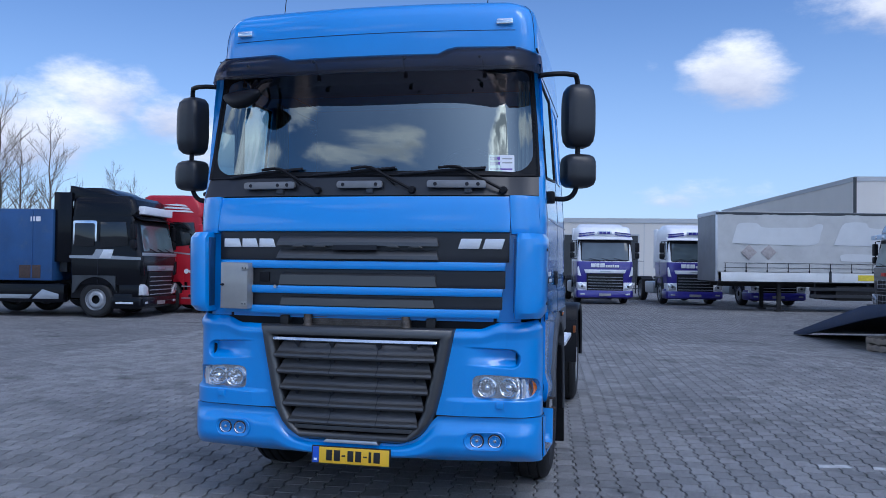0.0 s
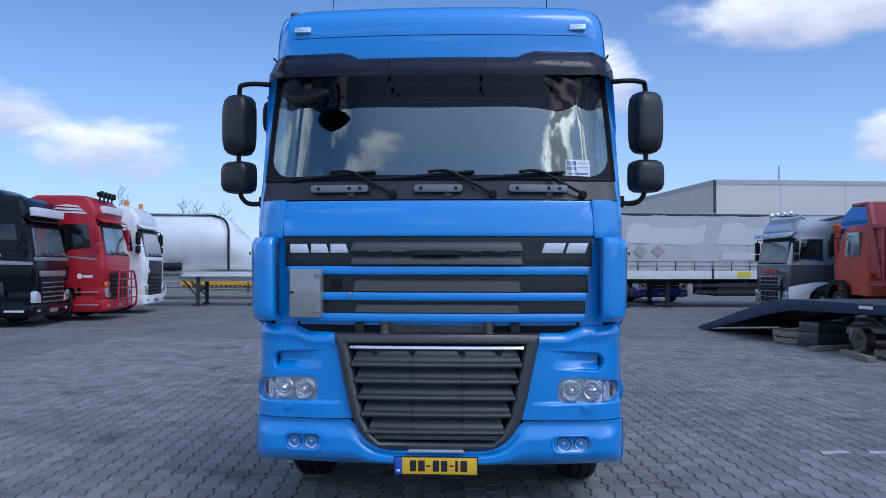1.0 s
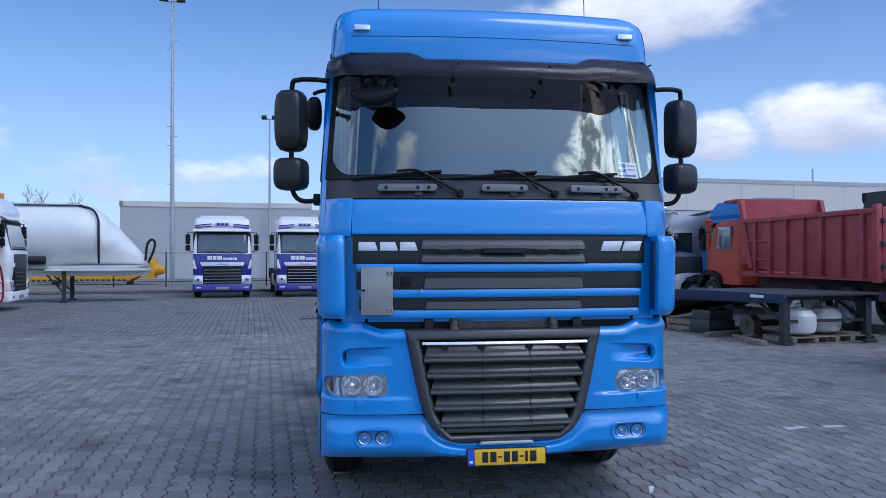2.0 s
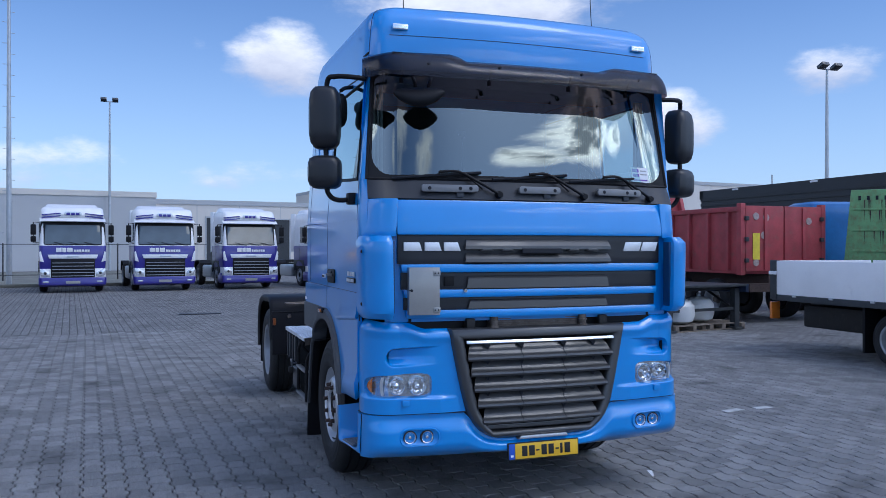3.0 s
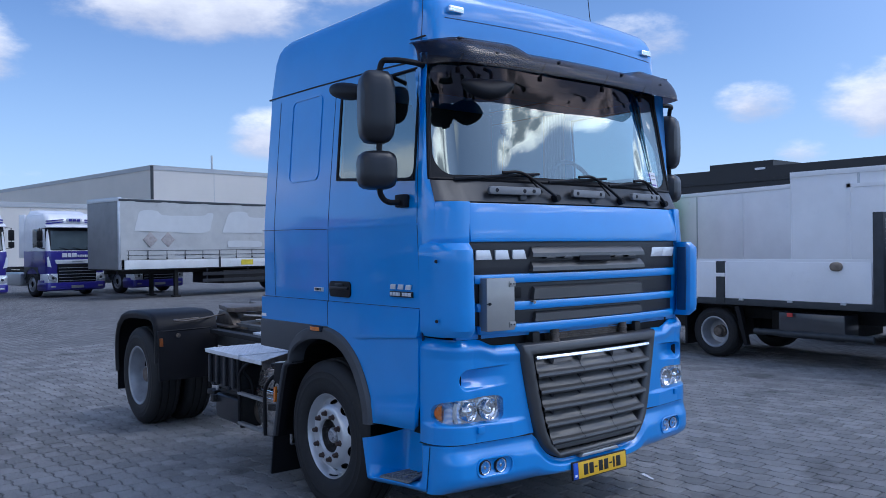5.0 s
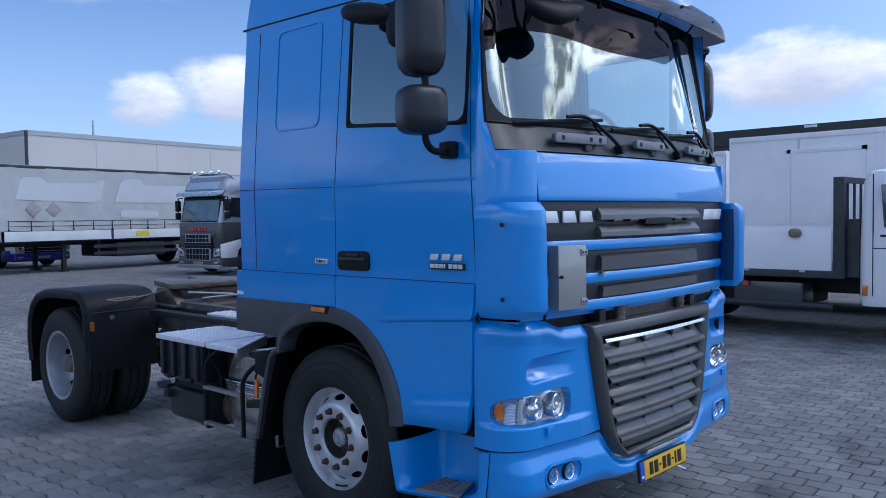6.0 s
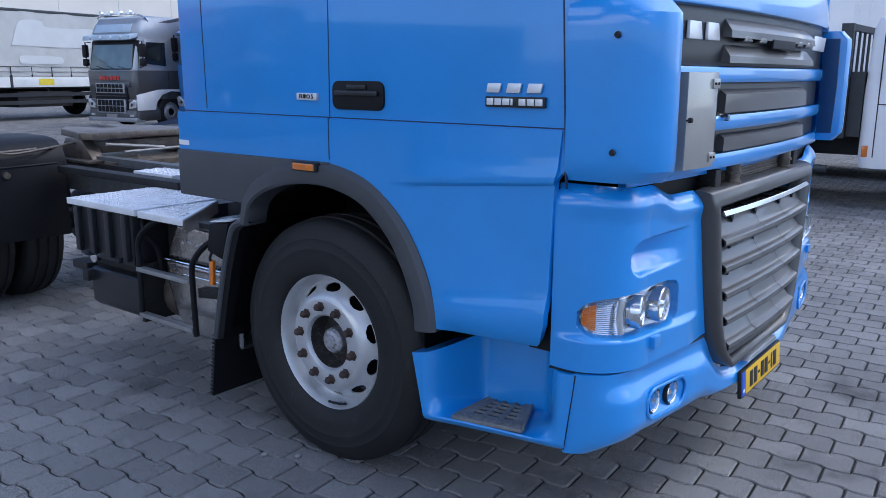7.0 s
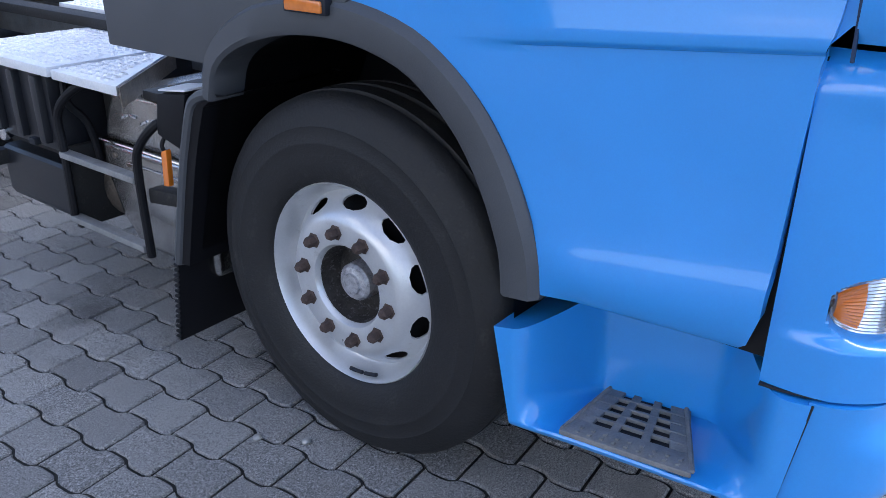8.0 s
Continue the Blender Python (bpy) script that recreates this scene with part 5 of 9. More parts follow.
for bm in sides(lambda: box(-0.98, -0.93, 0.035, 0.06, 0.755, 0.795, 0.003)):
    part("towing_cap", bm, BLUE, bumper)
for s in (-1, 1):
    for cx in (0.811, 0.924):
        y = front_y(cx, -0.032, 0.062)
        bowl = part("fog_lamp", lathe([(0.05, 0.040), (0.0, 0.042), (-0.007, 0.040), (-0.005, 0.036), (0.010, 0.030), (0.020, 0.018), (0.024, 0.001)], "y", (s * cx, y + 0.018, 0.548), 13), CHROME, bumper, "round clear fog lamp", 0)
        part("gasket", lathe([(0.03, 0.040), (-0.004, 0.0405), (-0.005, 0.0455), (0.03, 0.046)], "y", (s * cx, y + 0.018, 0.548), 28, True), SEAM, bowl)
        part("bulb", lathe([(-0.004, 0.001), (-0.002, 0.010), (0.02, 0.012)], "y", (s * cx, y + 0.018, 0.548), 12), BEZEL, bowl)
        part("lens", lathe([(-0.010, 0.001), (-0.008, 0.020), (-0.002, 0.040)], "y", (s * cx, y + 0.018, 0.548), 20), LENS, bowl)
    ring = [(s * u, front_y(u, -0.030, 0.062), v) for u, v in rounded(0.735, 0.990, 0.494, 0.604, 0.052, 6)]
    part("fog_lamp_lip", tube(ring + ring[:2], 0.006, 6, False), BLUE, bumper)

# roof marker lamps
for s in (-1, 1):
    rl = part("roof_marker", box(s * 0.93 - 0.055, s * 0.93 + 0.055, 0.252, 0.30, 3.268, 3.308, 0.008), CHROME, truck, "small clear roof marker light")
    part("lens", box(s * 0.93 - 0.042, s * 0.93 + 0.042, 0.246, 0.256, 3.275, 3.302, 0.005), LENS, rl)

# --- sun visor ---
def make_visor():
    rows = []
    n = 40
    for k in range(-2, 7):
        v = max(k, 0) / 6
        row = []
        for i in range(n + 1):
            s = 2 * i / n - 1
            a = abs(s)
            notch = 0.042 * min(1.0, max(0.0, (a - 0.46) / 0.06)) * (1 - v) ** 1.5
            x = (1.155 + 0.022 * v) * s
            wrap = 0.24 * max(0.0, (a - 0.86) / 0.14) ** 2
            y = 0.062 - 0.092 * math.sin(0.5 * math.pi * v) ** 0.8 + 0.115 * s * s + wrap
            z = 3.036 + notch - 0.128 * (0.55 * v + 0.45 * v ** 2) + 0.022 * a ** 6 * v
            # unseen shelf, added to keep a strip of sky out of the windscreen's reflection
            if k < 0:   # turned back to the roof behind the upper edge
                x, y, z = x * (1 + 0.008 * k), y - 0.062 * k * (1 - 0.5 * a ** 4), z - 0.004 * k
            row.append(Vector((x, y, z)))
        rows.append(row)
    bm = sheet(rows)
    bmesh.ops.solidify(bm, geom=list(bm.faces), thickness=0.008)
    return bm


visor = part("sun_visor", make_visor(), SMOKE, truck, "dark smoked plastic sun visor", 40)
for x in (-0.93, -0.33, 0.28, 0.80):
    yb = front_y(x, 0.0, 0.115)
    part("visor_bracket", merge(tube([(x, yb + 0.075, 3.010), (x + 0.003, yb + 0.115, 2.965), (x + 0.005, yb + 0.135, 2.935)], 0.006, 6), box(x - 0.008, x + 0.016, yb + 0.125, yb + 0.145, 2.905, 2.938, 0.003)), BLACK, visor)
for x in (-0.80, -0.31, 0.31, 0.80):
    part("visor_screw", lathe([(-0.02, 0.001), (-0.018, 0.008), (0.0, 0.01)], "y", (x, -0.004 + 0.115 * (x / 1.155) ** 2, 3.000), 8), SEAM, visor)
for s in (-1, 1):
    part("visor_rib", box(s * 0.92 - 0.10, s * 0.92 + 0.10, 0.135, 0.160, 3.074, 3.086, 0.004), SMOKE, visor)
# ramp mirror under the visor
part("kerb_mirror_arm", merge(tube(bend([(-0.72, 0.24, 2.95), (-0.76, 0.14, 2.90), (-0.80, 0.10, 2.80)]), 0.013, 8), tube(bend([(-0.84, 0.26, 2.95), (-0.84, 0.20, 2.88), (-0.845, 0.24, 2.76)]), 0.013, 8)), BLACK, truck)
def blob(at, rx, ry, rz, m=None, power=2.6, cut=None):
    bm = bmesh.new()
    bmesh.ops.create_uvsphere(bm, u_segments=24, v_segments=14, radius=1)
    for v in bm.verts:
        c = v.co
        n = (abs(c.x) ** power + abs(c.y) ** power + abs(c.z) ** power) ** (1 / power)
        v.co = Vector((c.x / n * rx, c.y / n * ry, c.z / n * rz))
        if cut is not None and v.co.y > cut:
            v.co.y = cut
    return moved(bm, Matrix.Translation(at) @ (m or Matrix()))


def leaf(at, L, W, T, m):
    """A flat pointed housing, tapering to both ends."""
    bm = blob((0, 0, 0), L, W, T, None, 2.0)
    for v in bm.verts:
        v.co.y *= 1.0 - 0.45 * abs(v.co.x / L) ** 2
        v.co.z += 0.035 * (v.co.x / L) ** 2
    return moved(bm, Matrix.Translation(at) @ m)


kerb = part("kerb_mirror", leaf((-0.850, 0.085, 2.785), 0.172, 0.090, 0.054, Matrix.Rotation(radians(-20), 4, "Z") @ Matrix.Rotation(radians(38), 4, "X")), BLACK, truck, "black kerb mirror under the visor", 40)

# --- rear-view mirrors on their arms ---
def make_mirror(s):
    def mir(bm):
        return bm if s < 0 else mirrored(bm)
    arm = bend([(-1.16, 0.30, 2.925), (-1.25, 0.29, 2.93), (-1.36, 0.34, 2.935), (-1.405, 0.39, 2.90), (-1.41, 0.41, 2.60), (-1.41, 0.40, 2.40), (-1.405, 0.41, 2.22), (-1.385, 0.42, 2.15), (-1.33, 0.42, 2.115), (-1.22, 0.42, 2.12)], 5)
    a = part("mirror_arm", mir(tube(arm, 0.017, 10)), BLACK, truck, "black tubular mirror arm")
    part("arm_foot", mir(box(-1.262, -1.205, 0.375, 0.465, 2.085, 2.165, 0.014)), BLACK, a)
    for z, h, wide, lab in ((2.668, 0.212, 0.105, "tall black rear-view mirror"), (2.300, 0.112, 0.112, "square black wide-angle mirror")):
        body = blob((-1.41, 0.43, z), wide, 0.105, h, Matrix.Rotation(radians(-20), 4, "Z"), 4.2, cut=0.05)
        o = part("mirror_housing", mir(body), DARK, a, lab, 40)
        face = prism(rounded(-wide + 0.016, wide - 0.016, -h + 0.02, h - 0.02, 0.05, 5), "y", 0.0505, 0.055)
        part("mirror_glass", mir(moved(face, Matrix.Translation((-1.41, 0.43, z)) @ Matrix.Rotation(radians(-20), 4, "Z"))), MIRROR, o)


make_mirror(-1)
make_mirror(1)
# close-proximity mirror over the passenger window
prox = part("proximity_mirror_arm", tube(bend([(-1.15, 0.72, 2.95), (-1.22, 0.68, 2.93), (-1.26, 0.62, 2.90)]), 0.014, 8), BLACK, truck)
part("proximity_mirror", blob((-1.29, 0.93, 2.855), 0.055, 0.20, 0.055, Matrix.Rotation(radians(12), 4, "X"), 2.3), BLACK, prox, "black close-proximity mirror above the door window")
part("proximity_shell", blob((-1.26, 0.70, 2.77), 0.055, 0.095, 0.12, None, 3.0), BLACK, prox)

# --- wipers, grab handles below the windscreen, aerials ---
def screen_y(x, z):
    return glass_y(x, z)


for px, tip in ((-0.29, -1.00), (0.36, -0.33), (0.95, 0.26)):
    pz = 2.150
    el = (px - 0.30, 2.283)
    arm_line = [(px, screen_y(px, pz) - 0.035, pz), (px - 0.16, screen_y(px - 0.16, 2.22) - 0.050, 2.235), (px - 0.29, screen_y(px - 0.29, 2.29) - 0.045, 2.300), (px - 0.42, screen_y(px - 0.42, 2.295) - 0.04, 2.296)]
    wiper = part("wiper", tube(bend(arm_line, 4), 0.010, 8), BLACK, truck, "black windscreen wiper resting on the glass")
    part("wiper_boss", lathe([(-0.045, 0.001), (-0.044, 0.020), (-0.02, 0.026), (0.03, 0.026)], "y", (px, screen_y(px, pz), pz), 14), BLACK, wiper)
    part("wiper_brace", tube([(px - 0.12, screen_y(px - 0.12, 2.2) - 0.03, 2.185), (px - 0.22, screen_y(px - 0.22, 2.27) - 0.032, 2.27)], 0.006, 6), BLACK, wiper)
    blade = [(x, screen_y(x, lerp([(0, 2.255), (1, 2.300)], (x - tip) / (px - 0.12 - tip))) - 0.022, lerp([(0, 2.255), (1, 2.300)], (x - tip) / (px - 0.12 - tip))) for x in [tip + (px - 0.12 - tip) * i / 12 for i in range(13)]]
    part("wiper_blade", tube(blade, 0.009, 6), SEAM, wiper)
for x0, x1 in ((-0.835, -0.445), (-0.15, 0.165), (0.46, 0.845)):
    y = screen_y((x0 + x1) / 2, 2.185)
    tilt = math.degrees(math.atan2(front_y(x1, 0, 0.08) - front_y(x0, 0, 0.08), x1 - x0))
    gm = Matrix.Translation(((x0 + x1) / 2, y - 0.03, 2.186)) @ Matrix.Rotation(radians(tilt), 4, "Z")
    L = (x1 - x0) / 2
    grab = part("grab_handle", moved(prism(rounded(-L, L, -0.024, 0.024, 0.018, 4), "y", -0.018, 0.010, 0.005), gm), GRAB, truck, "silver grab handle below the windscreen")
    for u in ((-0.72, 0.35, 0.72) if L > 0.17 else (-0.72, 0.72)):
        part("handle_bolt", moved(lathe([(-0.020, 0.001), (-0.020, 0.012), (-0.015, 0.014)], "y", (u * L, 0, 0), 10), gm), SEAM, grab)
    part("handle_foot", moved(box(0.25 * L, 0.25 * L + 0.05, 0.0, 0.035, -0.055, -0.015, 0.005), gm), GREYPL, grab)
for x, y in ((-0.80, 0.62), (0.75, 0.62)):
    a = part("aerial", tube([(x, y, 3.40), (x + 0.01, y + 0.05, 3.75), (x + 0.015, y + 0.08, 4.15)], 0.0032, 6), BLACK, truck, "thin black whip aerial")
    part("aerial_base", lathe([(3.44, 0.022), (3.49, 0.018), (3.51, 0.006), (3.515, 0.001)], "z", (x, y, 0), 12), BLACK, a)

# --- the cab's inside ---
part("cab_floor", box(-1.16, 1.16, 0.35, 2.24, 1.32, 1.36), DASH, truck)
part("cab_lining", merge(box(-1.12, 1.12, 2.18, 2.21, 1.35, 3.10), box(-1.0, 1.0, 0.50, 2.05, 3.20, 3.23)), TRIM_IN, truck, "grey cab lining")
part("roof_locker", box(-1.00, 1.00, 0.46, 0.85, 2.94, 3.20, 0.03), TRIM_IN, truck)
part("dashboard", merge(box(-1.12, 1.12, 0.28, 0.62, 1.85, 2.20, 0.05), box(0.30, 1.05, 0.48, 0.72, 2.05, 2.27, 0.06)), DASH, truck, "dark dashboard")
for x in (-0.62, 0.62):
    seat = part("seat", merge(box(x - 0.26, x + 0.26, 1.05, 1.55, 1.70, 1.85, 0.05), moved(box(-0.25, 0.25, -0.08, 0.08, 0, 0.58, 0.06), Matrix.Translation((x, 1.58, 1.85)) @ Matrix.Rotation(radians(-10), 4, "X"))), DASH, truck, "dark cloth seat")
    part("seat_base", box(x - 0.2, x + 0.2, 1.1, 1.5, 1.36, 1.72, 0.02), DASH, seat)
wheel_ring = [(0.62 + 0.23 * math.cos(a), 0.70 + 0.09 * math.sin(a), 2.30 + 0.20 * math.sin(a)) for a in [2 * math.pi * i / 24 for i in range(25)]]
sw = part("steering_wheel", tube(wheel_ring, 0.017, 8, False), BLACK, truck, "black steering wheel")
part("spokes", merge(tube([(0.40, 0.70, 2.30), (0.84, 0.70, 2.30)], 0.016, 6), tube([(0.62, 0.70, 2.30), (0.62, 0.60, 2.10)], 0.03, 8)), BLACK, sw)
for s in (-1, 1):
    for k in range(7):
        y = 1.28 + 0.035 * k
        part("curtain_fold", box(s * 1.12 - 0.012, s * 1.12 + 0.012, y - 0.014, y + 0.014, 2.20, 3.0, 0.008), CURTAIN, truck)
        if k < 3:
            x = s * (1.07 - 0.026 * k)
            part("screen_curtain_fold", box(x - 0.010, x + 0.010, 0.42, 0.445, 2.25, 2.92, 0.006), CURTAIN, truck)
gb = part("gooseneck_microphone", tube(bend([(-0.42, 0.42, 2.20), (-0.425, 0.40, 2.40), (-0.43, 0.38, 2.58)]), 0.005, 6), BLACK, truck, "thin black gooseneck on the dashboard")
part("microphone_head", blob((-0.44, 0.37, 2.60), 0.03, 0.02, 0.02), BLACK, gb)
# papers behind the windscreen
st = part("screen_sticker", moved(box(-0.085, 0.085, 0, 0.002, -0.058, 0.058), Matrix.Translation((0.925, screen_y(0.925, 2.34) - 0.006, 2.335)) @ Matrix.Rotation(radians(13), 4, "Z") @ Matrix.Rotation(radians(-11), 4, "X")), PAPER, truck, "white and violet notice on the windscreen")
for z0, z1, x0, x1, mt in ((0.020, 0.045, -0.075, -0.01, VIOLET), (-0.014, 0.008, -0.075, -0.01, VIOLET), (0.028, 0.036, 0.005, 0.07, LOCKBOX), (0.0, 0.008, 0.005, 0.07, LOCKBOX), (-0.045, -0.035, -0.075, 0.07, VIOLET)):
    part("print_bar", moved(box(x0, x1, -0.0015, 0.001, z0, z1), Matrix.Translation((0.925, screen_y(0.925, 2.34) - 0.006, 2.335)) @ Matrix.Rotation(radians(13), 4, "Z") @ Matrix.Rotation(radians(-11), 4, "X")), mt, st)

# --- wheels ---
for s in (-1, 1):
    wheel(truck, s * 1.190, 1.418, 0.532, s, "front", tyre_r=0.537)
    wheel(truck, s * 1.210, 5.28, 0.515, s, "rear", dual=True)
    wheel(truck, s * 0.860, 5.28, 0.515, s, "rear_inner", dual=True, detail=False)

# --- chassis ---
for s in (-1, 1):
    part("frame_rail", prism([(s * 0.42, 0.80), (s * 0.42, 1.07), (s * 0.34, 1.07), (s * 0.34, 1.06), (s * 0.408, 1.06), (s * 0.408, 0.81), (s * 0.34, 0.81), (s * 0.34, 0.80)], "y", 0.6, 6.3), FRAMEGREY, truck, "grey chassis rail")
for y in (2.6, 4.0, 6.1):
    part("cross_member", box(-0.41, 0.41, y - 0.06, y + 0.06, 0.84, 1.03, 0.01), FRAMEGREY, truck)
part("axle", merge(lathe([(-0.85, 0.085), (0.85, 0.085)], "x", (0, 5.28, 0.515), 14), blob((0, 5.28, 0.52), 0.25, 0.25, 0.25)), CHASSIS, truck)
part("front_axle", box(-0.95, 0.95, 1.34, 1.48, 0.38, 0.50, 0.02), CHASSIS, truck)
part("engine_block", box(-0.40, 0.40, 0.5, 2.2, 0.55, 1.26, 0.04), CHASSIS, truck)
part("gearbox", box(-0.26, 0.26, 2.2, 3.1, 0.55, 0.95, 0.06), CHASSIS, truck)
part("cab_underside", box(-1.10, 1.10, 0.30, 2.28, 1.24, 1.28), BLACK, truck)


def make_fender():
    bm = bmesh.new()
    prev = None
    pts = [(5.90, 0.50), (5.925, 0.72), (5.90, 0.92), (5.82, 1.06), (5.68, 1.155), (5.48, 1.20), (5.20, 1.215), (4.85, 1.21), (4.72, 1.19), (4.64, 1.14), (4.60, 1.05), (4.585, 0.90), (4.58, 0.72)]
    for y, z in pts:
        inward = Vector((0, 5.24 - y, 0.55 - z)).normalized()
        ring = [bm.verts.new(Vector((x, y, z)) + inward * d) for x, d in ((-1.225, 0.085), (-1.246, 0.060), (-1.248, 0.028), (-1.236, 0.008), (-1.21, 0.0), (-0.60, 0.0), (-0.60, 0.03))]
        if prev:
            for k in range(6):
                bm.faces.new((prev[k], prev[k + 1], ring[k + 1], ring[k]))
        prev = ring
    bmesh.ops.recalc_face_normals(bm, faces=bm.faces)
    return bm


for s in (-1, 1):
    bm = make_fender()
    fender = part("rear_fender", bm if s < 0 else mirrored(bm), BLACK, truck, "black plastic rear mudguard", 45)
    a = box(-1.20, -0.70, 5.95, 5.965, 0.28, 0.60, 0.004)
    part("rear_flap", a if s < 0 else mirrored(a), BLACK, fender)
    a = prism([(4.60, 1.04), (4.57, 1.04), (4.535, 0.54), (4.565, 0.54)], "x", -1.232, -0.64, 0.006)
    part("fender_apron", a if s < 0 else mirrored(a), BLACK, fender)
    a = box(-1.222, -1.192, 4.535, 4.565, 0.885, 0.965, 0.004)
    part("fender_reflector", a if s < 0 else mirrored(a), DIM_ORANGE, fender, "dull orange reflector")
    a = lathe([(4.545, 0.001), (4.548, 0.022), (4.57, 0.024)], "y", (-1.03, 0, 0.985), 12)
    part("fender_badge", a if s < 0 else mirrored(a), GREASE, fender)
    a = tube([(-1.20, 4.575, 1.030), (-0.95, 4.570, 1.036), (-0.68, 4.575, 1.040)], 0.008, 6)
    part("fender_rib", a if s < 0 else mirrored(a), BLACK, fender)
# catwalk of chequer plate behind the cab
def chequer(x0, x1, y0, y1, z):
    """A plate with rolled edges and rows of raised, pierced buttons."""
    pieces = [box(x0, x1, y0, y1, z - 0.034, z, 0.004)]
    n = 0
    x = x0 + 0.034
    while x < x1 - 0.02:
        y = y0 + 0.03 + (0.024 if n % 2 else 0.0)
        while y < y1 - 0.02:
            pieces.append(lathe([(-0.001, 0.0175), (0.006, 0.0125), (0.0065, 0.008), (-0.0005, 0.0065)], "z", (x, y, z), 8))
            y += 0.048
        x += 0.040
        n += 1
    return merge(*pieces)


def pierced(x0, x1, y0, y1, z, parent):
    """The dark holes in the buttons."""
    pieces, n, x = [], 0, x0 + 0.034
    while x < x1 - 0.02:
        y = y0 + 0.03 + (0.024 if n % 2 else 0.0)
        while y < y1 - 0.02:
            pieces.append(lathe([(0.0, 0.0066), (0.004, 0.0066), (0.0045, 0.001)], "z", (x, y, z), 6))
            y += 0.048
        x += 0.040
        n += 1
    part("button_hole", merge(*pieces), SEAM, parent, kind="stuff")


pierced(-1.250, -0.62, 2.690, 3.36, 0.982, part("catwalk_plate", chequer(-1.250, -0.62, 2.690, 3.36, 0.982), PLATE_AL, truck, "aluminium plate step with raised buttons"))


def corner_plate():
    """The front plate: cut off slantwise towards the cab, its edge turned down."""
    pieces = [prism([(-1.240, 2.295), (-1.240, 2.682), (-0.76, 2.682)], "z", 0.942, 0.974, 0.003)]
    holes = []
    for i in range(13):
        for k in range(9):
            x, y = -1.206 + 0.040 * i, 2.655 - 0.045 * k - (0.022 if i % 2 else 0.0)
            if (y - 2.295) > (x + 1.240) * 0.80 + 0.035:
                pieces.append(lathe([(-0.001, 0.0175), (0.006, 0.0125), (0.0065, 0.008), (-0.0005, 0.0065)], "z", (x, y, 0.974), 8))
                holes.append(lathe([(0.0, 0.0066), (0.004, 0.0066), (0.0045, 0.001)], "z", (x, y, 0.974), 6))
    return merge(*pieces), merge(*holes)


plate_bm, hole_bm = corner_plate()
slant = part("catwalk_plate", plate_bm, PLATE_AL, truck, "aluminium corner plate cut off slantwise")
part("button_hole", hole_bm, SEAM, slant, kind="stuff")
part("plate_flange", sheet([[(-1.236, 2.291, 0.970), (-0.76, 2.674, 0.970)], [(-1.230, 2.294, 0.905), (-0.76, 2.676, 0.905)]], 0.004), GREASE, slant, "turned-down edge of the plate")
part("catwalk_plate", chequer(-0.40, 0.40, 2.62, 3.35, 1.10), PLATE_AL, truck, "aluminium chequer plate between the rails")
part("catwalk_plate", chequer(0.62, 1.23, 2.36, 3.42, 0.975), PLATE_AL, truck, "aluminium chequer plate step")
part("step_support", box(-1.17, -0.70, 2.02, 2.27, 0.925, 0.955, 0.006), CHASSIS, truck)
for y in (2.06, 2.13, 2.21):
    part("support_bolt", lathe([(0.955, 0.014), (0.968, 0.014), (0.970, 0.001)], "z", (-1.10, y, 0), 6), GREASE, truck)
# battery box with its ribbed cover
bb = part("battery_box", box(-1.212, -0.60, 2.785, 3.345, 0.660, 0.940, 0.02), DARK, truck, "black ribbed battery box")
for y in (2.83, 2.99, 3.15, 3.30):
    part("cover_rib", box(-1.240, -1.20, y - 0.022, y + 0.022, 0.69, 0.935, 0.010), DARK, bb)
for y in (2.90, 3.20):
    part("cover_clip", box(-1.246, -1.22, y - 0.02, y + 0.02, 0.675, 0.70, 0.004), SEAM, bb)
part("air_tank", lathe([(2.80, 0.001), (2.81, 0.09), (2.84, 0.12), (3.36, 0.12), (3.39, 0.09), (3.40, 0.001)], "y", (-1.00, 0, 0.60), 20), CHASSIS, truck)
ub = part("urea_tank", prism([(-1.19, 0.595), (-0.66, 0.60), (-0.66, 0.36), (-1.14, 0.36), (-1.19, 0.40)], "y", 2.77, 3.29, 0.03, 3), DARK, truck, "black plastic tank under the battery box")
part("tank_cap", lathe([(-1.225, 0.001), (-1.222, 0.034), (-1.205, 0.036), (-1.19, 0.03)], "x", (0, 3.18, 0.668), 14), CHROME, ub)
part("tank_bracket", box(-1.20, -0.62, 2.745, 2.775, 0.37, 0.68, 0.006), CHASSIS, truck)
part("tank_bracket", box(-1.23, -0.9, 3.24, 3.30, 0.52, 0.58, 0.006), CHASSIS, truck)
part("side_bar", box(-1.18, -0.70, 3.34, 3.50, 0.555, 0.600, 0.01), CHASSIS, truck)
# silencer with its heat shield
sil = part("silencer", prism([(2.06, 0.335), (2.50, 0.335), (2.60, 0.44), (2.655, 0.58), (2.665, 0.712), (2.06, 0.712)], "x", -1.115, -0.55, 0.030, 4), SILENCER, truck, "box-shaped steel exhaust silencer", 40)
part("heat_shield", prism([(2.06, 0.716), (2.655, 0.716), (2.615, 0.82), (2.56, 0.905), (2.06, 0.905)], "x", -1.105, -0.55, 0.025, 4), SILENCER, sil, "bronze-tinted steel heat shield", 40)
# chrome tubes that draw the highlights along the silencer's seams
part("silencer_band", merge(tube([(-1.118, 2.08, 0.714), (-1.118, 2.655, 0.714)], 0.006, 8), tube([(-1.118, 2.08, 0.655), (-1.118, 2.50, 0.655)], 0.004, 8)), CHROME, sil)
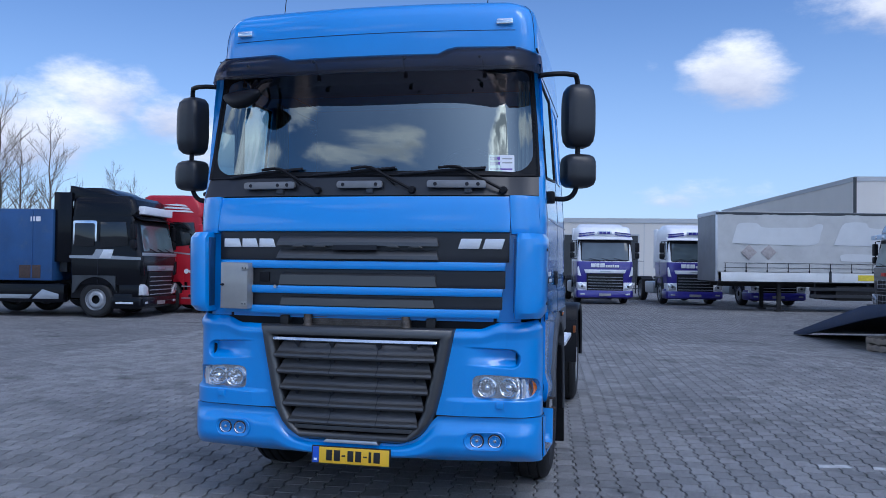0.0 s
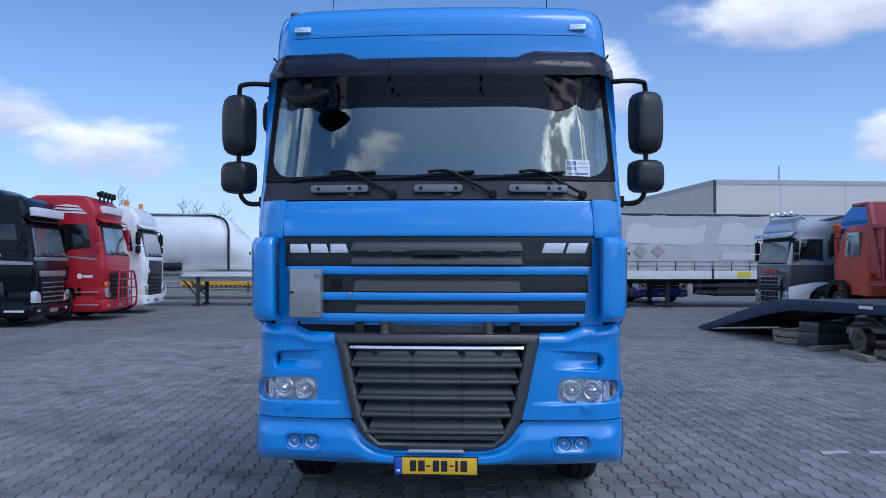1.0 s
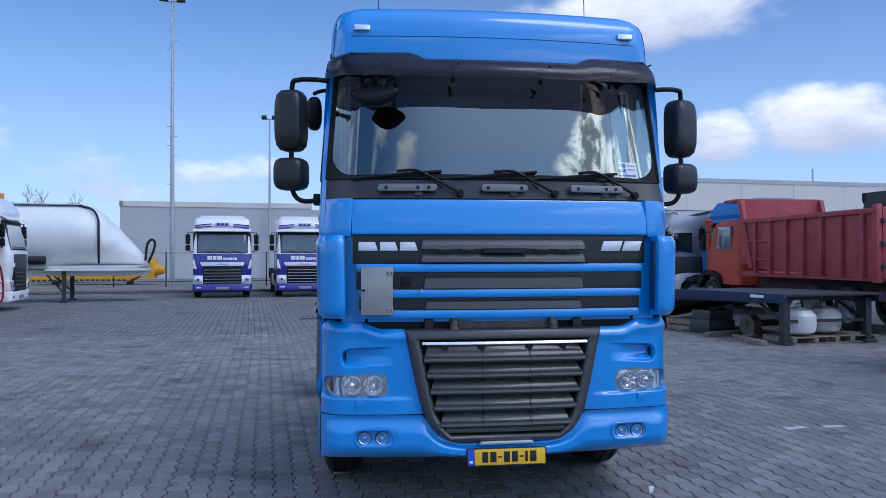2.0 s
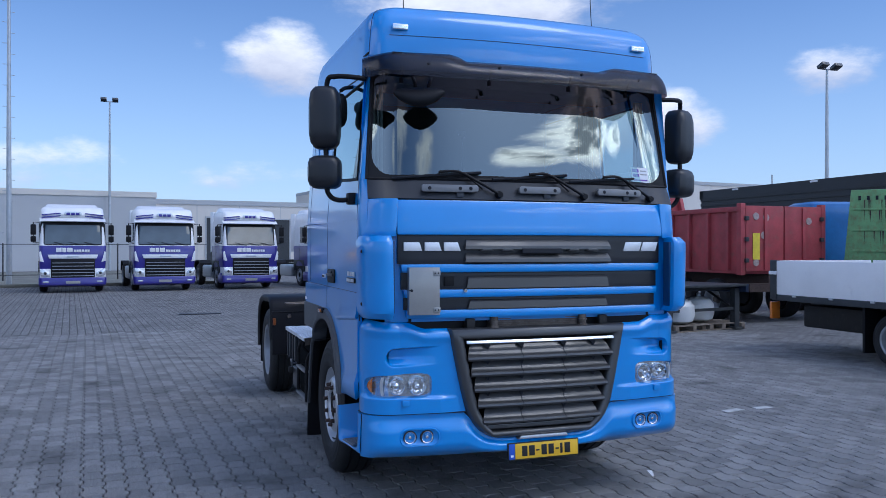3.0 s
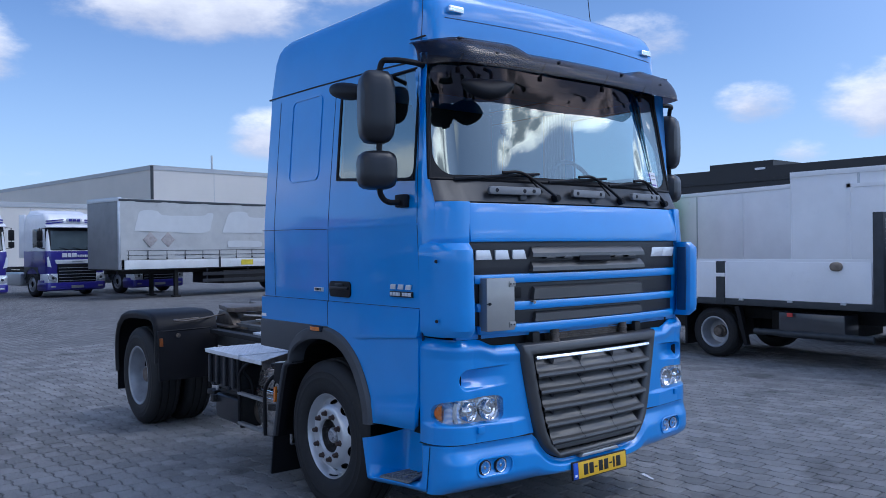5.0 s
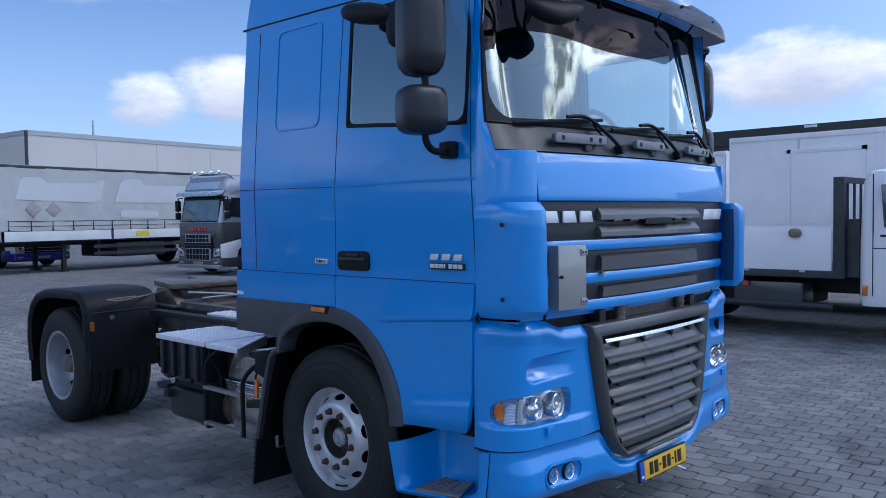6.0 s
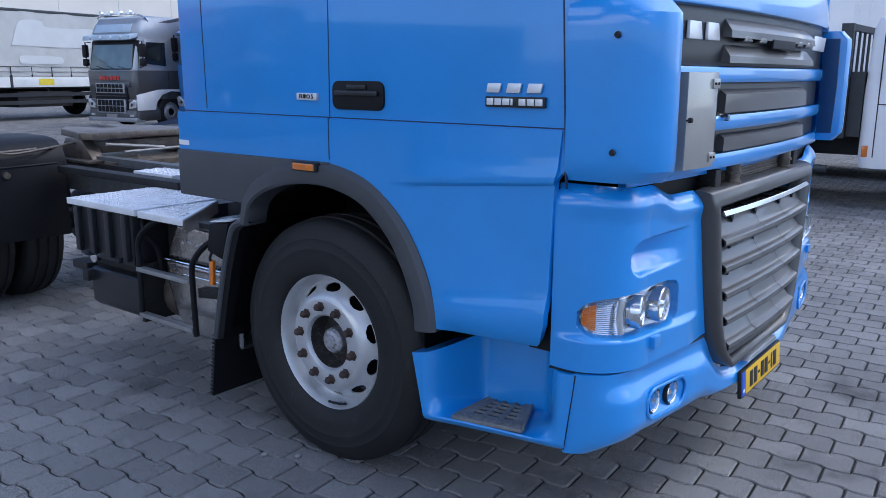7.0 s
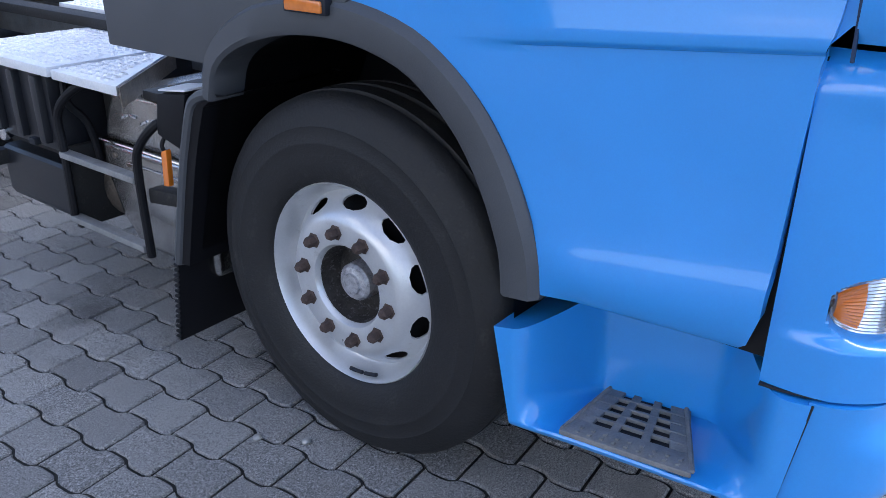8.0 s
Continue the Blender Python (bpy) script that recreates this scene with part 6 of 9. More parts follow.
# embossed slots, their glints drawn as bright chrome strokes
for k in range(5):
    part("shield_slot", moved(box(-1.112, -1.100, -0.020, 0.020, -0.005, 0.005, 0.003), Matrix.Translation((0, 2.26 + 0.062 * k, 0.815 + 0.012 * (k % 2))) @ Matrix.Rotation(radians(-25 + 30 * (k % 2)), 4, "X")), CHROME, sil)
for y, z in ((2.585, 0.665), (2.50, 0.650), (2.45, 0.430)):
    part("shield_rivet", lathe([(-1.122, 0.001), (-1.120, 0.010), (-1.112, 0.012)], "x", (0, y, z), 10), GREASE, sil)
part("exhaust_can", lathe([(2.66, 0.001), (2.66, 0.13), (2.70, 0.155), (2.80, 0.155)], "y", (-0.93, 0, 0.50), 24), GREASE, sil, "dull brown exhaust end")
part("filter_can", lathe([(0.62, 0.001), (0.62, 0.06), (0.66, 0.075), (0.86, 0.075), (0.88, 0.06), (0.88, 0.001)], "z", (-0.96, 2.72, 0), 18), CHASSIS, truck)
part("switch_box", prism([(2.005, 0.985), (2.150, 0.968), (2.175, 0.835), (2.06, 0.805)], "x", -1.20, -1.08, 0.010), BLACK, truck)
part("switch_box_lid", prism([(2.010, 0.990), (2.145, 0.974), (2.145, 0.980), (2.010, 0.997)], "x", -1.195, -1.085, 0.002), PAPER, truck)
part("warning_tag", prism([(2.138, 0.672), (2.168, 0.668), (2.160, 0.785), (2.130, 0.795)], "x", -1.205, -1.185, 0.006), ORANGE_R, truck, "amber plastic tag")
part("hose", tube(bend([(-1.15, 2.78, 0.93), (-1.17, 2.74, 0.84), (-1.12, 2.72, 0.76), (-1.10, 2.70, 0.60)]), 0.014, 8), BLACK, truck)
part("hose", tube(bend([(-1.19, 2.15, 0.83), (-1.20, 2.155, 0.80), (-1.19, 2.14, 0.77)]), 0.007, 8), BLACK, truck)
lad = part("access_ladder", tube(bend([(-1.12, 2.16, 0.885), (-1.19, 2.19, 0.860), (-1.215, 2.255, 0.785), (-1.22, 2.276, 0.70), (-1.22, 2.270, 0.399)]), 0.015, 10), BLACK, truck, "black steel access ladder with aluminium rungs")
part("ladder_rail", tube(bend([(-1.18, 2.565, 0.945), (-1.21, 2.66, 0.885), (-1.22, 2.728, 0.805), (-1.22, 2.728, 0.674), (-1.22, 2.736, 0.413)]), 0.015, 10), BLACK, lad)
for z in (0.668, 0.425):
    part("rung", box(-1.238, -1.198, 2.285, 2.735, z - 0.011, z + 0.011, 0.003), GALVD, lad)
part("ladder_bracket", prism([(2.10, 0.655), (2.26, 0.640), (2.26, 0.590), (2.10, 0.610)], "x", -1.205, -1.15, 0.006), CHASSIS, lad)
# fifth wheel
fw = part("fifth_wheel", prism([(-0.42, 4.82), (-0.49, 4.60), (-0.44, 4.50), (0.44, 4.50), (0.49, 4.60), (0.42, 4.82), (0.34, 5.15), (0.16, 5.42), (0.08, 5.05), (0, 4.98), (-0.08, 5.05), (-0.16, 5.42), (-0.34, 5.15)], "z", 1.185, 1.235, 0.010), GREASE, truck, "greasy steel fifth wheel coupling")
part("mounting_plate", merge(box(-0.54, 0.54, 4.42, 5.15, 1.030, 1.048, 0.004), *[prism([(4.50, 1.048), (4.98, 1.048), (4.86, 1.19), (4.64, 1.19)], "x", a, a + 0.10, 0.012) for a in (-0.46, 0.36)], box(-0.38, 0.38, 4.60, 4.66, 1.08, 1.17, 0.01)), GREASE, fw)
part("release_handle", tube(bend([(-0.42, 4.75, 1.16), (-0.75, 4.60, 1.14), (-0.98, 4.50, 1.13), (-1.06, 4.50, 1.135), (-1.08, 4.54, 1.14), (-1.00, 4.57, 1.14), (-0.80, 4.60, 1.145)]), 0.009, 8), GREASE, fw)
part("rail_top_beam", merge(box(-0.72, -0.62, 3.10, 4.5, 0.985, 1.030, 0.006), box(-0.47, -0.36, 3.74, 6.2, 1.004, 1.028)), CHASSIS, truck)
part("air_line", merge(*[tube(bend([(0.1 * k - 0.2, 2.34, 2.0), (0.1 * k - 0.2, 2.55, 1.7), (0.12 * k - 0.2, 2.60, 1.5), (0.1 * k - 0.15, 2.45, 1.35), (0.1 * k, 2.36, 1.5)]), 0.012, 8) for k in range(3)]), BLACK, truck)
for x in (-0.38, -0.12, 0.22):
    part("plate_bolt", lathe([(1.046, 0.018), (1.066, 0.018), (1.068, 0.001)], "z", (x, 4.46, 0), 6), GREASE, fw)
part("support_beam", box(-0.44, 0.44, 4.24, 4.38, 0.99, 1.045, 0.008), WORN_WOOD, truck, "greasy brown beam before the coupling")
part("locking_bar", merge(tube([(-0.34, 4.52, 1.150), (0.10, 4.47, 1.105)], 0.013, 8), tube([(-0.22, 4.48, 1.09), (0.30, 4.46, 1.10)], 0.010, 8)), GALVD, fw, "worn steel locking bar")
part("catwalk_plate", chequer(-0.62, -0.26, 3.30, 3.72, 1.046), PLATE_AL, truck, "aluminium chequer plate between the rails")

SIDEGLASS = mat("dark_side_glass", (0.010, 0.012, 0.014), 0.08, 0, 0.1, 2, 100, 0.0, coat=0.6, rough_var=0.02)
BOXBLUE = mat("faded_blue_panel", (0.022, 0.075, 0.20), 0.5, 0, 0.16, 1.5, 60, 0.03, dirt=(0.10, 0.12, 0.16), dirt_amount=0.3)
FADED = mat("faded_sticker", (0.42, 0.33, 0.31), 0.7, 0, 0.25, 14, 90, 0.02, dirt=(0.28, 0.08, 0.07), dirt_amount=0.5)
ANTHRA = mat("anthracite_paint", (0.075, 0.075, 0.078), 0.32, 0.2, 0.08, 2, 200, 0.01, coat=0.6)
PALEBLUE = mat("pale_blue_plastic", (0.42, 0.52, 0.62), 0.3, 0, 0.08, 3, 200, 0.01)

# ---- the yard, turned a little against the truck ----
YARD = pose(0, 0, 0, 0, 0, 7.5)


def paving(name, pattern, random_from):
    """Grey concrete blocks: a tint of their own, speckled aggregate, broad stains; pattern draws the joints where blocks are too far off to build."""
    m = bpy.data.materials.new(name)
    m.use_nodes = True
    nt = m.node_tree
    bsdf = nt.nodes["Principled BSDF"]
    pos = nt.nodes.new("ShaderNodeNewGeometry")

    def nz(sc, det=4.0, rg=0.55):
        n = nt.nodes.new("ShaderNodeTexNoise")
        n.inputs["Scale"].default_value, n.inputs["Detail"].default_value, n.inputs["Roughness"].default_value = sc, det, rg
        nt.links.new(pos.outputs["Position"], n.inputs["Vector"])
        return n.outputs["Fac"]

    def ramp(v, a, b, lo=0.0, hi=1.0):
        n = nt.nodes.new("ShaderNodeMapRange")
        nt.links.new(v, n.inputs["Value"])
        for k, x in zip(("From Min", "From Max", "To Min", "To Max"), (a, b, lo, hi)):
            n.inputs[k].default_value = x
        return n.outputs[0]

    def mix(fac, a, b, kind="MIX"):
        n = nt.nodes.new("ShaderNodeMix")
        n.data_type, n.blend_type = "RGBA", kind
        for s, v in ((n.inputs[0], fac), (n.inputs[6], a), (n.inputs[7], b)):
            if isinstance(v, (int, float)):
                s.default_value = v
            elif isinstance(v, tuple):
                s.default_value = (*v, 1)
            else:
                nt.links.new(v, s)
        return n.outputs[2]
    if random_from == "island":
        rnd = pos.outputs["Random Per Island"]
    elif random_from == "object":
        rnd = nt.nodes.new("ShaderNodeObjectInfo").outputs["Random"]
    else:
        rnd = nz(9.0, 2.0)
    col = mix(ramp(rnd, 0.0, 1.0), (0.188, 0.185, 0.182), (0.294, 0.288, 0.281))
    speck = ramp(nz(240, 3.0, 0.75), 0.42, 0.60, -0.50, 0.62)
    bright = nt.nodes.new("ShaderNodeHueSaturation")
    add = nt.nodes.new("ShaderNodeMath")
    add.operation = "ADD"
    add.inputs[1].default_value = 1.0
    nt.links.new(speck, add.inputs[0])
    nt.links.new(add.outputs[0], bright.inputs["Value"])
    nt.links.new(col, bright.inputs["Color"])
    col = bright.outputs[0]
    col = mix(ramp(nz(125, 2.0, 0.6), 0.60, 0.66, 0.0, 0.8), col, (0.48, 0.47, 0.46))
    col = mix(ramp(nz(110, 2.0, 0.6), 0.34, 0.42, 0.7, 0.0), col, (0.070, 0.070, 0.072))
    # broad wear, and dark oil marks with shapes of their own
    col = mix(ramp(nz(0.55, 5.0, 0.6), 0.42, 0.66, 0.0, 0.42), col, (0.145, 0.144, 0.145))
    oil = ramp(nz(1.3, 5.0, 0.62), 0.57, 0.70, 0.0, 0.62)
    col = mix(oil, col, (0.050, 0.049, 0.050))
    col = mix(ramp(nz(5.0, 5.0, 0.7), 0.60, 0.74, 0.0, 0.3), col, (0.30, 0.29, 0.28))
    height = nz(330, 3.0, 0.7)
    if pattern:
        mp = nt.nodes.new("ShaderNodeMapping")
        nt.links.new(pos.outputs["Position"], mp.inputs["Vector"])
        mp.inputs["Rotation"].default_value = (0, 0, radians(90 - 5.5))
        br = nt.nodes.new("ShaderNodeTexBrick")
        nt.links.new(mp.outputs[0], br.inputs["Vector"])
        br.inputs["Scale"].default_value = 1.0
        br.inputs["Brick Width"].default_value, br.inputs["Row Height"].default_value = 0.21, 0.155
        br.inputs["Mortar Size"].default_value, br.inputs["Mortar Smooth"].default_value = 0.011, 0.2
        br.inputs["Color1"].default_value = (0.86, 0.86, 0.86, 1)
        br.inputs["Color2"].default_value = (1.02, 1.02, 1.02, 1)
        br.inputs["Mortar"].default_value = (0.40, 0.40, 0.40, 1)
        col = mix(1.0, col, br.outputs["Color"], "MULTIPLY")
    nt.links.new(col, bsdf.inputs["Base Color"])
    nt.links.new(ramp(nz(2.2, 4.0), 0.35, 0.7, 0.62, 0.92), bsdf.inputs["Roughness"])
    bsdf.inputs["Specular IOR Level"].default_value = 0.05
    b = nt.nodes.new("ShaderNodeBump")
    b.inputs["Strength"].default_value, b.inputs["Distance"].default_value = 0.8, 0.0018
    nt.links.new(height, b.inputs["Height"])
    nt.links.new(b.outputs[0], bsdf.inputs["Normal"])
    return m


PAVE_FAR = paving("paving_far", True, "noise")
PAVE_ISLAND = paving("paving_blocks", False, "island")
PAVE_PIECE = paving("paving_block", False, "object")
JOINT = mat("joint_sand", (0.020, 0.020, 0.019), 0.95, 0, 0.4, 30, 300, 0.2)
ground = part("ground", sheet([[(-900, -900, -0.012), (900, -900, -0.012)], [(-900, 1200, -0.012), (900, 1200, -0.012)]]), PAVE_FAR, None, "grey interlocking block paving with oil stains", kind="structure")

# --- paints of the yard ---
WHITE = mat("white_paint", (0.83, 0.83, 0.84), 0.35, 0, 0.06, 3, 120, 0.01, coat=0.4, dirt=(0.45, 0.43, 0.40), dirt_amount=0.1)
PURPLE = mat("violet_blue_paint", (0.030, 0.022, 0.24), 0.3, 0, 0.08, 3, 120, 0.01, coat=0.7)
BLACKP = mat("black_paint", (0.004, 0.0045, 0.007), 0.22, 0, 0.15, 3, 120, 0.004, coat=0.12, spec=0.2)
REDP = mat("red_paint", (0.42, 0.010, 0.022), 0.38, 0, 0.08, 3, 120, 0.01, coat=0.15, spec=0.35)
GREYP = mat("anthracite_paint", (0.055, 0.058, 0.065), 0.33, 0.3, 0.12, 3, 120, 0.01, coat=0.5)
SILVERP = mat("silver_paint", (0.36, 0.38, 0.41), 0.35, 0.5, 0.08, 3, 120, 0.01, coat=0.4)
BLUE2 = mat("mid_blue_paint", (0.03, 0.17, 0.46), 0.35, 0, 0.12, 3, 120, 0.02, coat=0.4)
ORANGE = mat("orange_red_paint", (0.46, 0.062, 0.026), 0.5, 0, 0.2, 4, 120, 0.03, dirt=(0.16, 0.08, 0.05), dirt_amount=0.3)
DUMPRED = mat("faded_red_paint", (0.375, 0.057, 0.065), 0.6, 0, 0.25, 2.5, 90, 0.05, dirt=(0.17, 0.10, 0.08), dirt_amount=0.45)
GREEN = mat("worn_green_paint", (0.17, 0.36, 0.15), 0.6, 0, 0.2, 3, 90, 0.05, dirt=(0.20, 0.09, 0.045), dirt_amount=0.6)
CREAM = mat("dirty_tarpaulin", (0.52, 0.52, 0.50), 0.6, 0, 0.10, 1.2, 60, 0.05, dirt=(0.34, 0.33, 0.30), dirt_amount=0.35)
CLEANER = mat("cleaner_tarpaulin_patch", (0.63, 0.64, 0.635), 0.6, 0, 0.05, 2, 60, 0.03)
TANKW = mat("off_white_tank_paint", (0.78, 0.79, 0.77), 0.38, 0, 0.08, 1.5, 60, 0.01, coat=0.3, dirt=(0.48, 0.46, 0.42), dirt_amount=0.25)
BOXW = mat("pale_panel", (0.88, 0.88, 0.89), 0.45, 0, 0.05, 1.5, 80, 0.01, coat=0.2, dirt=(0.45, 0.46, 0.48), dirt_amount=0.1)
ALU = mat("dull_aluminium", (0.55, 0.57, 0.60), 0.4, 0.6, 0.08, 4, 120, 0.02)
DARKSTEEL = mat("dark_steel", (0.05, 0.055, 0.06), 0.55, 0.3, 0.2, 6, 100, 0.04)
DECK = mat("blue_steel_deck", (0.014, 0.030, 0.075), 0.5, 0.2, 0.25, 4, 100, 0.05, dirt=(0.10, 0.09, 0.08), dirt_amount=0.3)
SCREEN = mat("dark_cab_glass", (0.070, 0.095, 0.105), 0.05, 0, 0.1, 2, 100, 0.0, coat=1.0, rough_var=0.02)
# glass with the reflected sky put into a paler base colour
PALESCREEN = mat("sky_toned_cab_glass", (0.12, 0.17, 0.18), 0.06, 0, 0.15, 2, 100, 0.0, coat=1.0, rough_var=0.02)
HEADGLASS = mat("lamp_glass", (0.75, 0.77, 0.79), 0.12, 0.6, 0.1, 30, 100, 0.0, coat=1.0)
YELLOWP = mat("yellow_paint", (0.72, 0.36, 0.015), 0.5, 0, 0.12, 3, 100, 0.03)
WOOD = mat("weathered_timber", (0.23, 0.19, 0.15), 0.85, 0, 0.3, 12, 90, 0.15)
HALLW = mat("hall_cladding", (0.67, 0.63, 0.575), 0.6, 0, 0.04, 0.3, 12, 0.02)
HALLG = mat("hall_grey_cladding", (0.46, 0.47, 0.48), 0.6, 0, 0.04, 0.3, 12, 0.02)
HALLD = mat("dark_ribbed_cladding", (0.036, 0.038, 0.042), 0.5, 0.3, 0.12, 0.5, 20, 0.02)
BARK = mat("bark", (0.11, 0.085, 0.065), 0.95, 0, 0.3, 8, 60, 0.2)
SHRUB = mat("brown_twigs", (0.17, 0.10, 0.055), 0.95, 0, 0.35, 4, 60, 0.1)
GALV = mat("galvanised_steel", (0.48, 0.50, 0.52), 0.45, 0.7, 0.1, 6, 80, 0.03)
SIGNRED = mat("red_sign", (0.55, 0.05, 0.04), 0.5, 0, 0.1, 8, 100, 0.0)
SIGNYEL = mat("yellow_sign", (0.78, 0.62, 0.05), 0.5, 0, 0.1, 8, 100, 0.0)
PLATEGREY = mat("faded_placard", (0.40, 0.36, 0.34), 0.6, 0, 0.2, 15, 100, 0.0, dirt=(0.50, 0.20, 0.12), dirt_amount=0.2)


def loft(rows, r, n=4, cap=True):
    """A body with rounded corners in plan, from rows of (z, half width, front y, rear y)."""
    rings = []
    for z, w, y0, y1 in rows:
        rr = min(r, w * 0.8, abs(y1 - y0) * 0.45)
        rings.append([Vector((u, v, z)) for u, v in rounded(-w, w, y0, y1, rr, n)])
    bm = sheet(rings, 0.0, True)
    if cap:
        for z in (rows[0][0], rows[-1][0]):
            loop = [e for e in bm.edges if len(e.link_faces) == 1 and abs(e.verts[0].co.z - z) < 1e-4 and abs(e.verts[1].co.z - z) < 1e-4]
            bmesh.ops.contextual_create(bm, geom=loop)
    return bm


def hauler(name, label, m, top, mid, low, style="new", group="", screen=SCREEN, roof=3.85, tail=True, stripe=None, lamps=False, bars=False, visor=None):
    """A parked cab-over tractor unit seen from afar; its nose is at y = 0 and it looks along -y."""
    t = thing(name, label, "truck", group, m)
    part("lower_cab", loft([(0.95, 1.20, 0.06, 2.2), (1.2, 1.22, 0.02, 2.22), (1.84, 1.225, 0.0, 2.24), (1.88, 1.22, 0.02, 2.24)], 0.16), mid, t)
    part("upper_cab", loft([(1.875, 1.215, 0.03, 2.24), (2.0, 1.21, 0.06, 2.24), (2.85, 1.17, 0.24, 2.24), (2.95, 1.165, 0.27, 2.24)], 0.16), top, t)
    rf = [(2.945, 1.165, 0.27, 2.24), (3.1, 1.16, 0.22, 2.24), (3.3, 1.14, 0.30, 2.24)]
    rf += [(3.38, 1.12, 0.40, 2.2), (3.44, 1.05, 0.55, 2.1)] if roof < 3.59 else [(3.55, 1.10, 0.50, 2.2), (3.62, 1.02, 0.70, 2.1)] if roof < 3.7 else [(3.45, 1.12, 0.36, 2.22), (3.55, 1.05, 0.50, 2.15)]
    part("roof", loft(rf, 0.2), top, t)
    if roof >= 3.7 or roof < 3.59:
        part("roof_spoiler", loft([(roof - 0.40, 1.02, 0.75, 2.3), (roof - 0.25, 1.02, 0.85, 2.34), (roof - 0.08, 0.98, 1.15, 2.36), (roof, 0.92, 1.35, 2.34)], 0.25), top, t)
        for s in (-1, 1):
            part("spoiler_fin", box(s * 1.10 - 0.05, s * 1.10 + 0.05, 2.2, 2.75, 1.6, roof - 0.15, 0.03), top, t)
    # windscreen and side windows stand just proud of the body
    rows = []
    for k in range(5):
        z = 1.94 + 0.84 * k / 4
        w, y = lerp([(1.9, 1.165), (2.85, 1.12)], z), lerp([(1.875, 0.022), (2.0, 0.055), (2.85, 0.235)], z)
        rows.append([Vector((x, y + 0.20 * max(0.0, (abs(x) - 1.0) / 0.2) ** 2 - 0.012, z)) for x in [w * (i / 8 - 1) for i in range(17)]])
    part("windscreen", sheet(rows, 0.01), screen, t)
    part("screen_surround", sheet([[p * 1.0 + Vector((0.045 * p.x / 1.15, 0.008, -0.04 + 0.09 * k / 4)) for p in row] for k, row in enumerate(rows)], 0.008), BLACK, t)
    for s in (-1, 1):
        part("side_window", prism([(0.42, 2.10), (1.28, 2.02), (1.28, 2.78), (0.52, 2.78)], "x", s * 1.19 - 0.035, s * 1.19 + 0.035, 0.006), SIDEGLASS, t)
        part("door_joint", box(s * 1.2265 - 0.002, s * 1.2265 + 0.002, 1.34, 1.352, 0.98, 1.95), SEAM, t)
        mm = part("mirror_housing", merge(box(s * 1.42 - 0.10, s * 1.42 + 0.10, 0.12, 0.26, 2.30, 2.72, 0.04), box(s * 1.42 - 0.10, s * 1.42 + 0.10, 0.12, 0.26, 2.02, 2.26, 0.04), tube([(s * 1.2, 0.25, 2.80), (s * 1.42, 0.2, 2.80), (s * 1.42, 0.2, 2.0), (s * 1.2, 0.25, 1.98)], 0.02, 6)), BLACK if style != "red" else REDP, t)
    part("wiper", merge(*[tube([(x, -0.0, 1.90), (x - 0.5, 0.02, 2.02)], 0.012, 5) for x in (-0.2, 0.35, 0.9)]), SEAM, t)
    if visor is not None:
        part("sun_visor", sheet([[Vector((x, 0.22 + 0.09 * (x / 1.2) ** 2, 2.97)) for x in [1.2 * (i / 8 - 1) for i in range(17)]], [Vector((x, -0.06 + 0.14 * (x / 1.2) ** 2, 2.84)) for x in [1.2 * (i / 8 - 1) for i in range(17)]]], 0.015), visor, t)
    # nose: grille, slats, lamps, bumper
    g = part("grille", box(-0.80, 0.80, -0.02, 0.1, 0.60, 1.34, 0.03), BLACK, t)
    for k in range(5):
        part("grille_slat", box(-0.76, 0.76, -0.045, -0.01, 0.655 + 0.13 * k, 0.682 + 0.13 * k, 0.008), GREYP if style != "new" else SILVERP, g)
    if style == "new":
        part("nose_band", prism([(-0.86, 1.36), (0.86, 1.36), (0.92, 1.52), (-0.92, 1.52)], "y", -0.035, 0.03, 0.02), top if top is WHITE else SILVERP, t)
        part("maker_plate", box(-0.22, 0.22, -0.042, -0.03, 1.41, 1.475, 0.004), SATIN, t)
        for s in (-1, 1):
            part("nose_chevron", prism([(s * 1.04, 1.22), (s * 1.20, 1.26), (s * 1.215, 1.62), (s * 1.16, 1.66), (s * 1.10, 1.42)], "y", -0.012, 0.05, 0.012), top if top is WHITE else BLACKP, t)
    else:
        part("nose_band", box(-0.95, 0.95, -0.03, 0.04, 1.36, 1.50, 0.02), mid, t)
    part("bumper", loft([(0.26, 1.20, 0.06, 1.0), (0.32, 1.235, -0.03, 0.98), (0.56, 1.24, -0.04, 0.98), (0.60, 1.225, -0.02, 0.98)], 0.14), low, t)
    part("lower_nose", box(-1.20, 1.20, 0.01, 0.7, 0.59, 0.96, 0.03), top if style == "new" and top is WHITE else mid, t)
    for s in (-1, 1):
        hl = part("headlamp", prism([(s * 0.84, 0.64), (s * 1.16, 0.68), (s * 1.20, 0.92), (s * 1.12, 0.96), (s * 0.86, 0.80)], "y", -0.035, 0.08, 0.012), HEADGLASS, t)
        part("bulb_eye", lathe([(-0.045, 0.001), (-0.042, 0.05), (-0.03, 0.06)], "y", (s * 1.0, 0, 0.78), 12), DARK, hl)
        part("fog_lamp", box(s * 0.98 - 0.10, s * 0.98 + 0.10, -0.045, 0.0, 0.40, 0.47, 0.015), HEADGLASS, t)
    part("plate", box(-0.26, 0.26, -0.055, -0.035, 0.36, 0.47), SIGNYEL if style == "yellow" else LOCKBOX, t)
    if bars:  # the haulier's name as plain bars, on the nose and the roof
        x = -0.62
        for w in (0.20, 0.14, 0.20):
            part("name_bar", box(x, x + w, -0.022, 0.02, 1.62, 1.79, 0.005), PAPER, t)
            x += w + 0.03
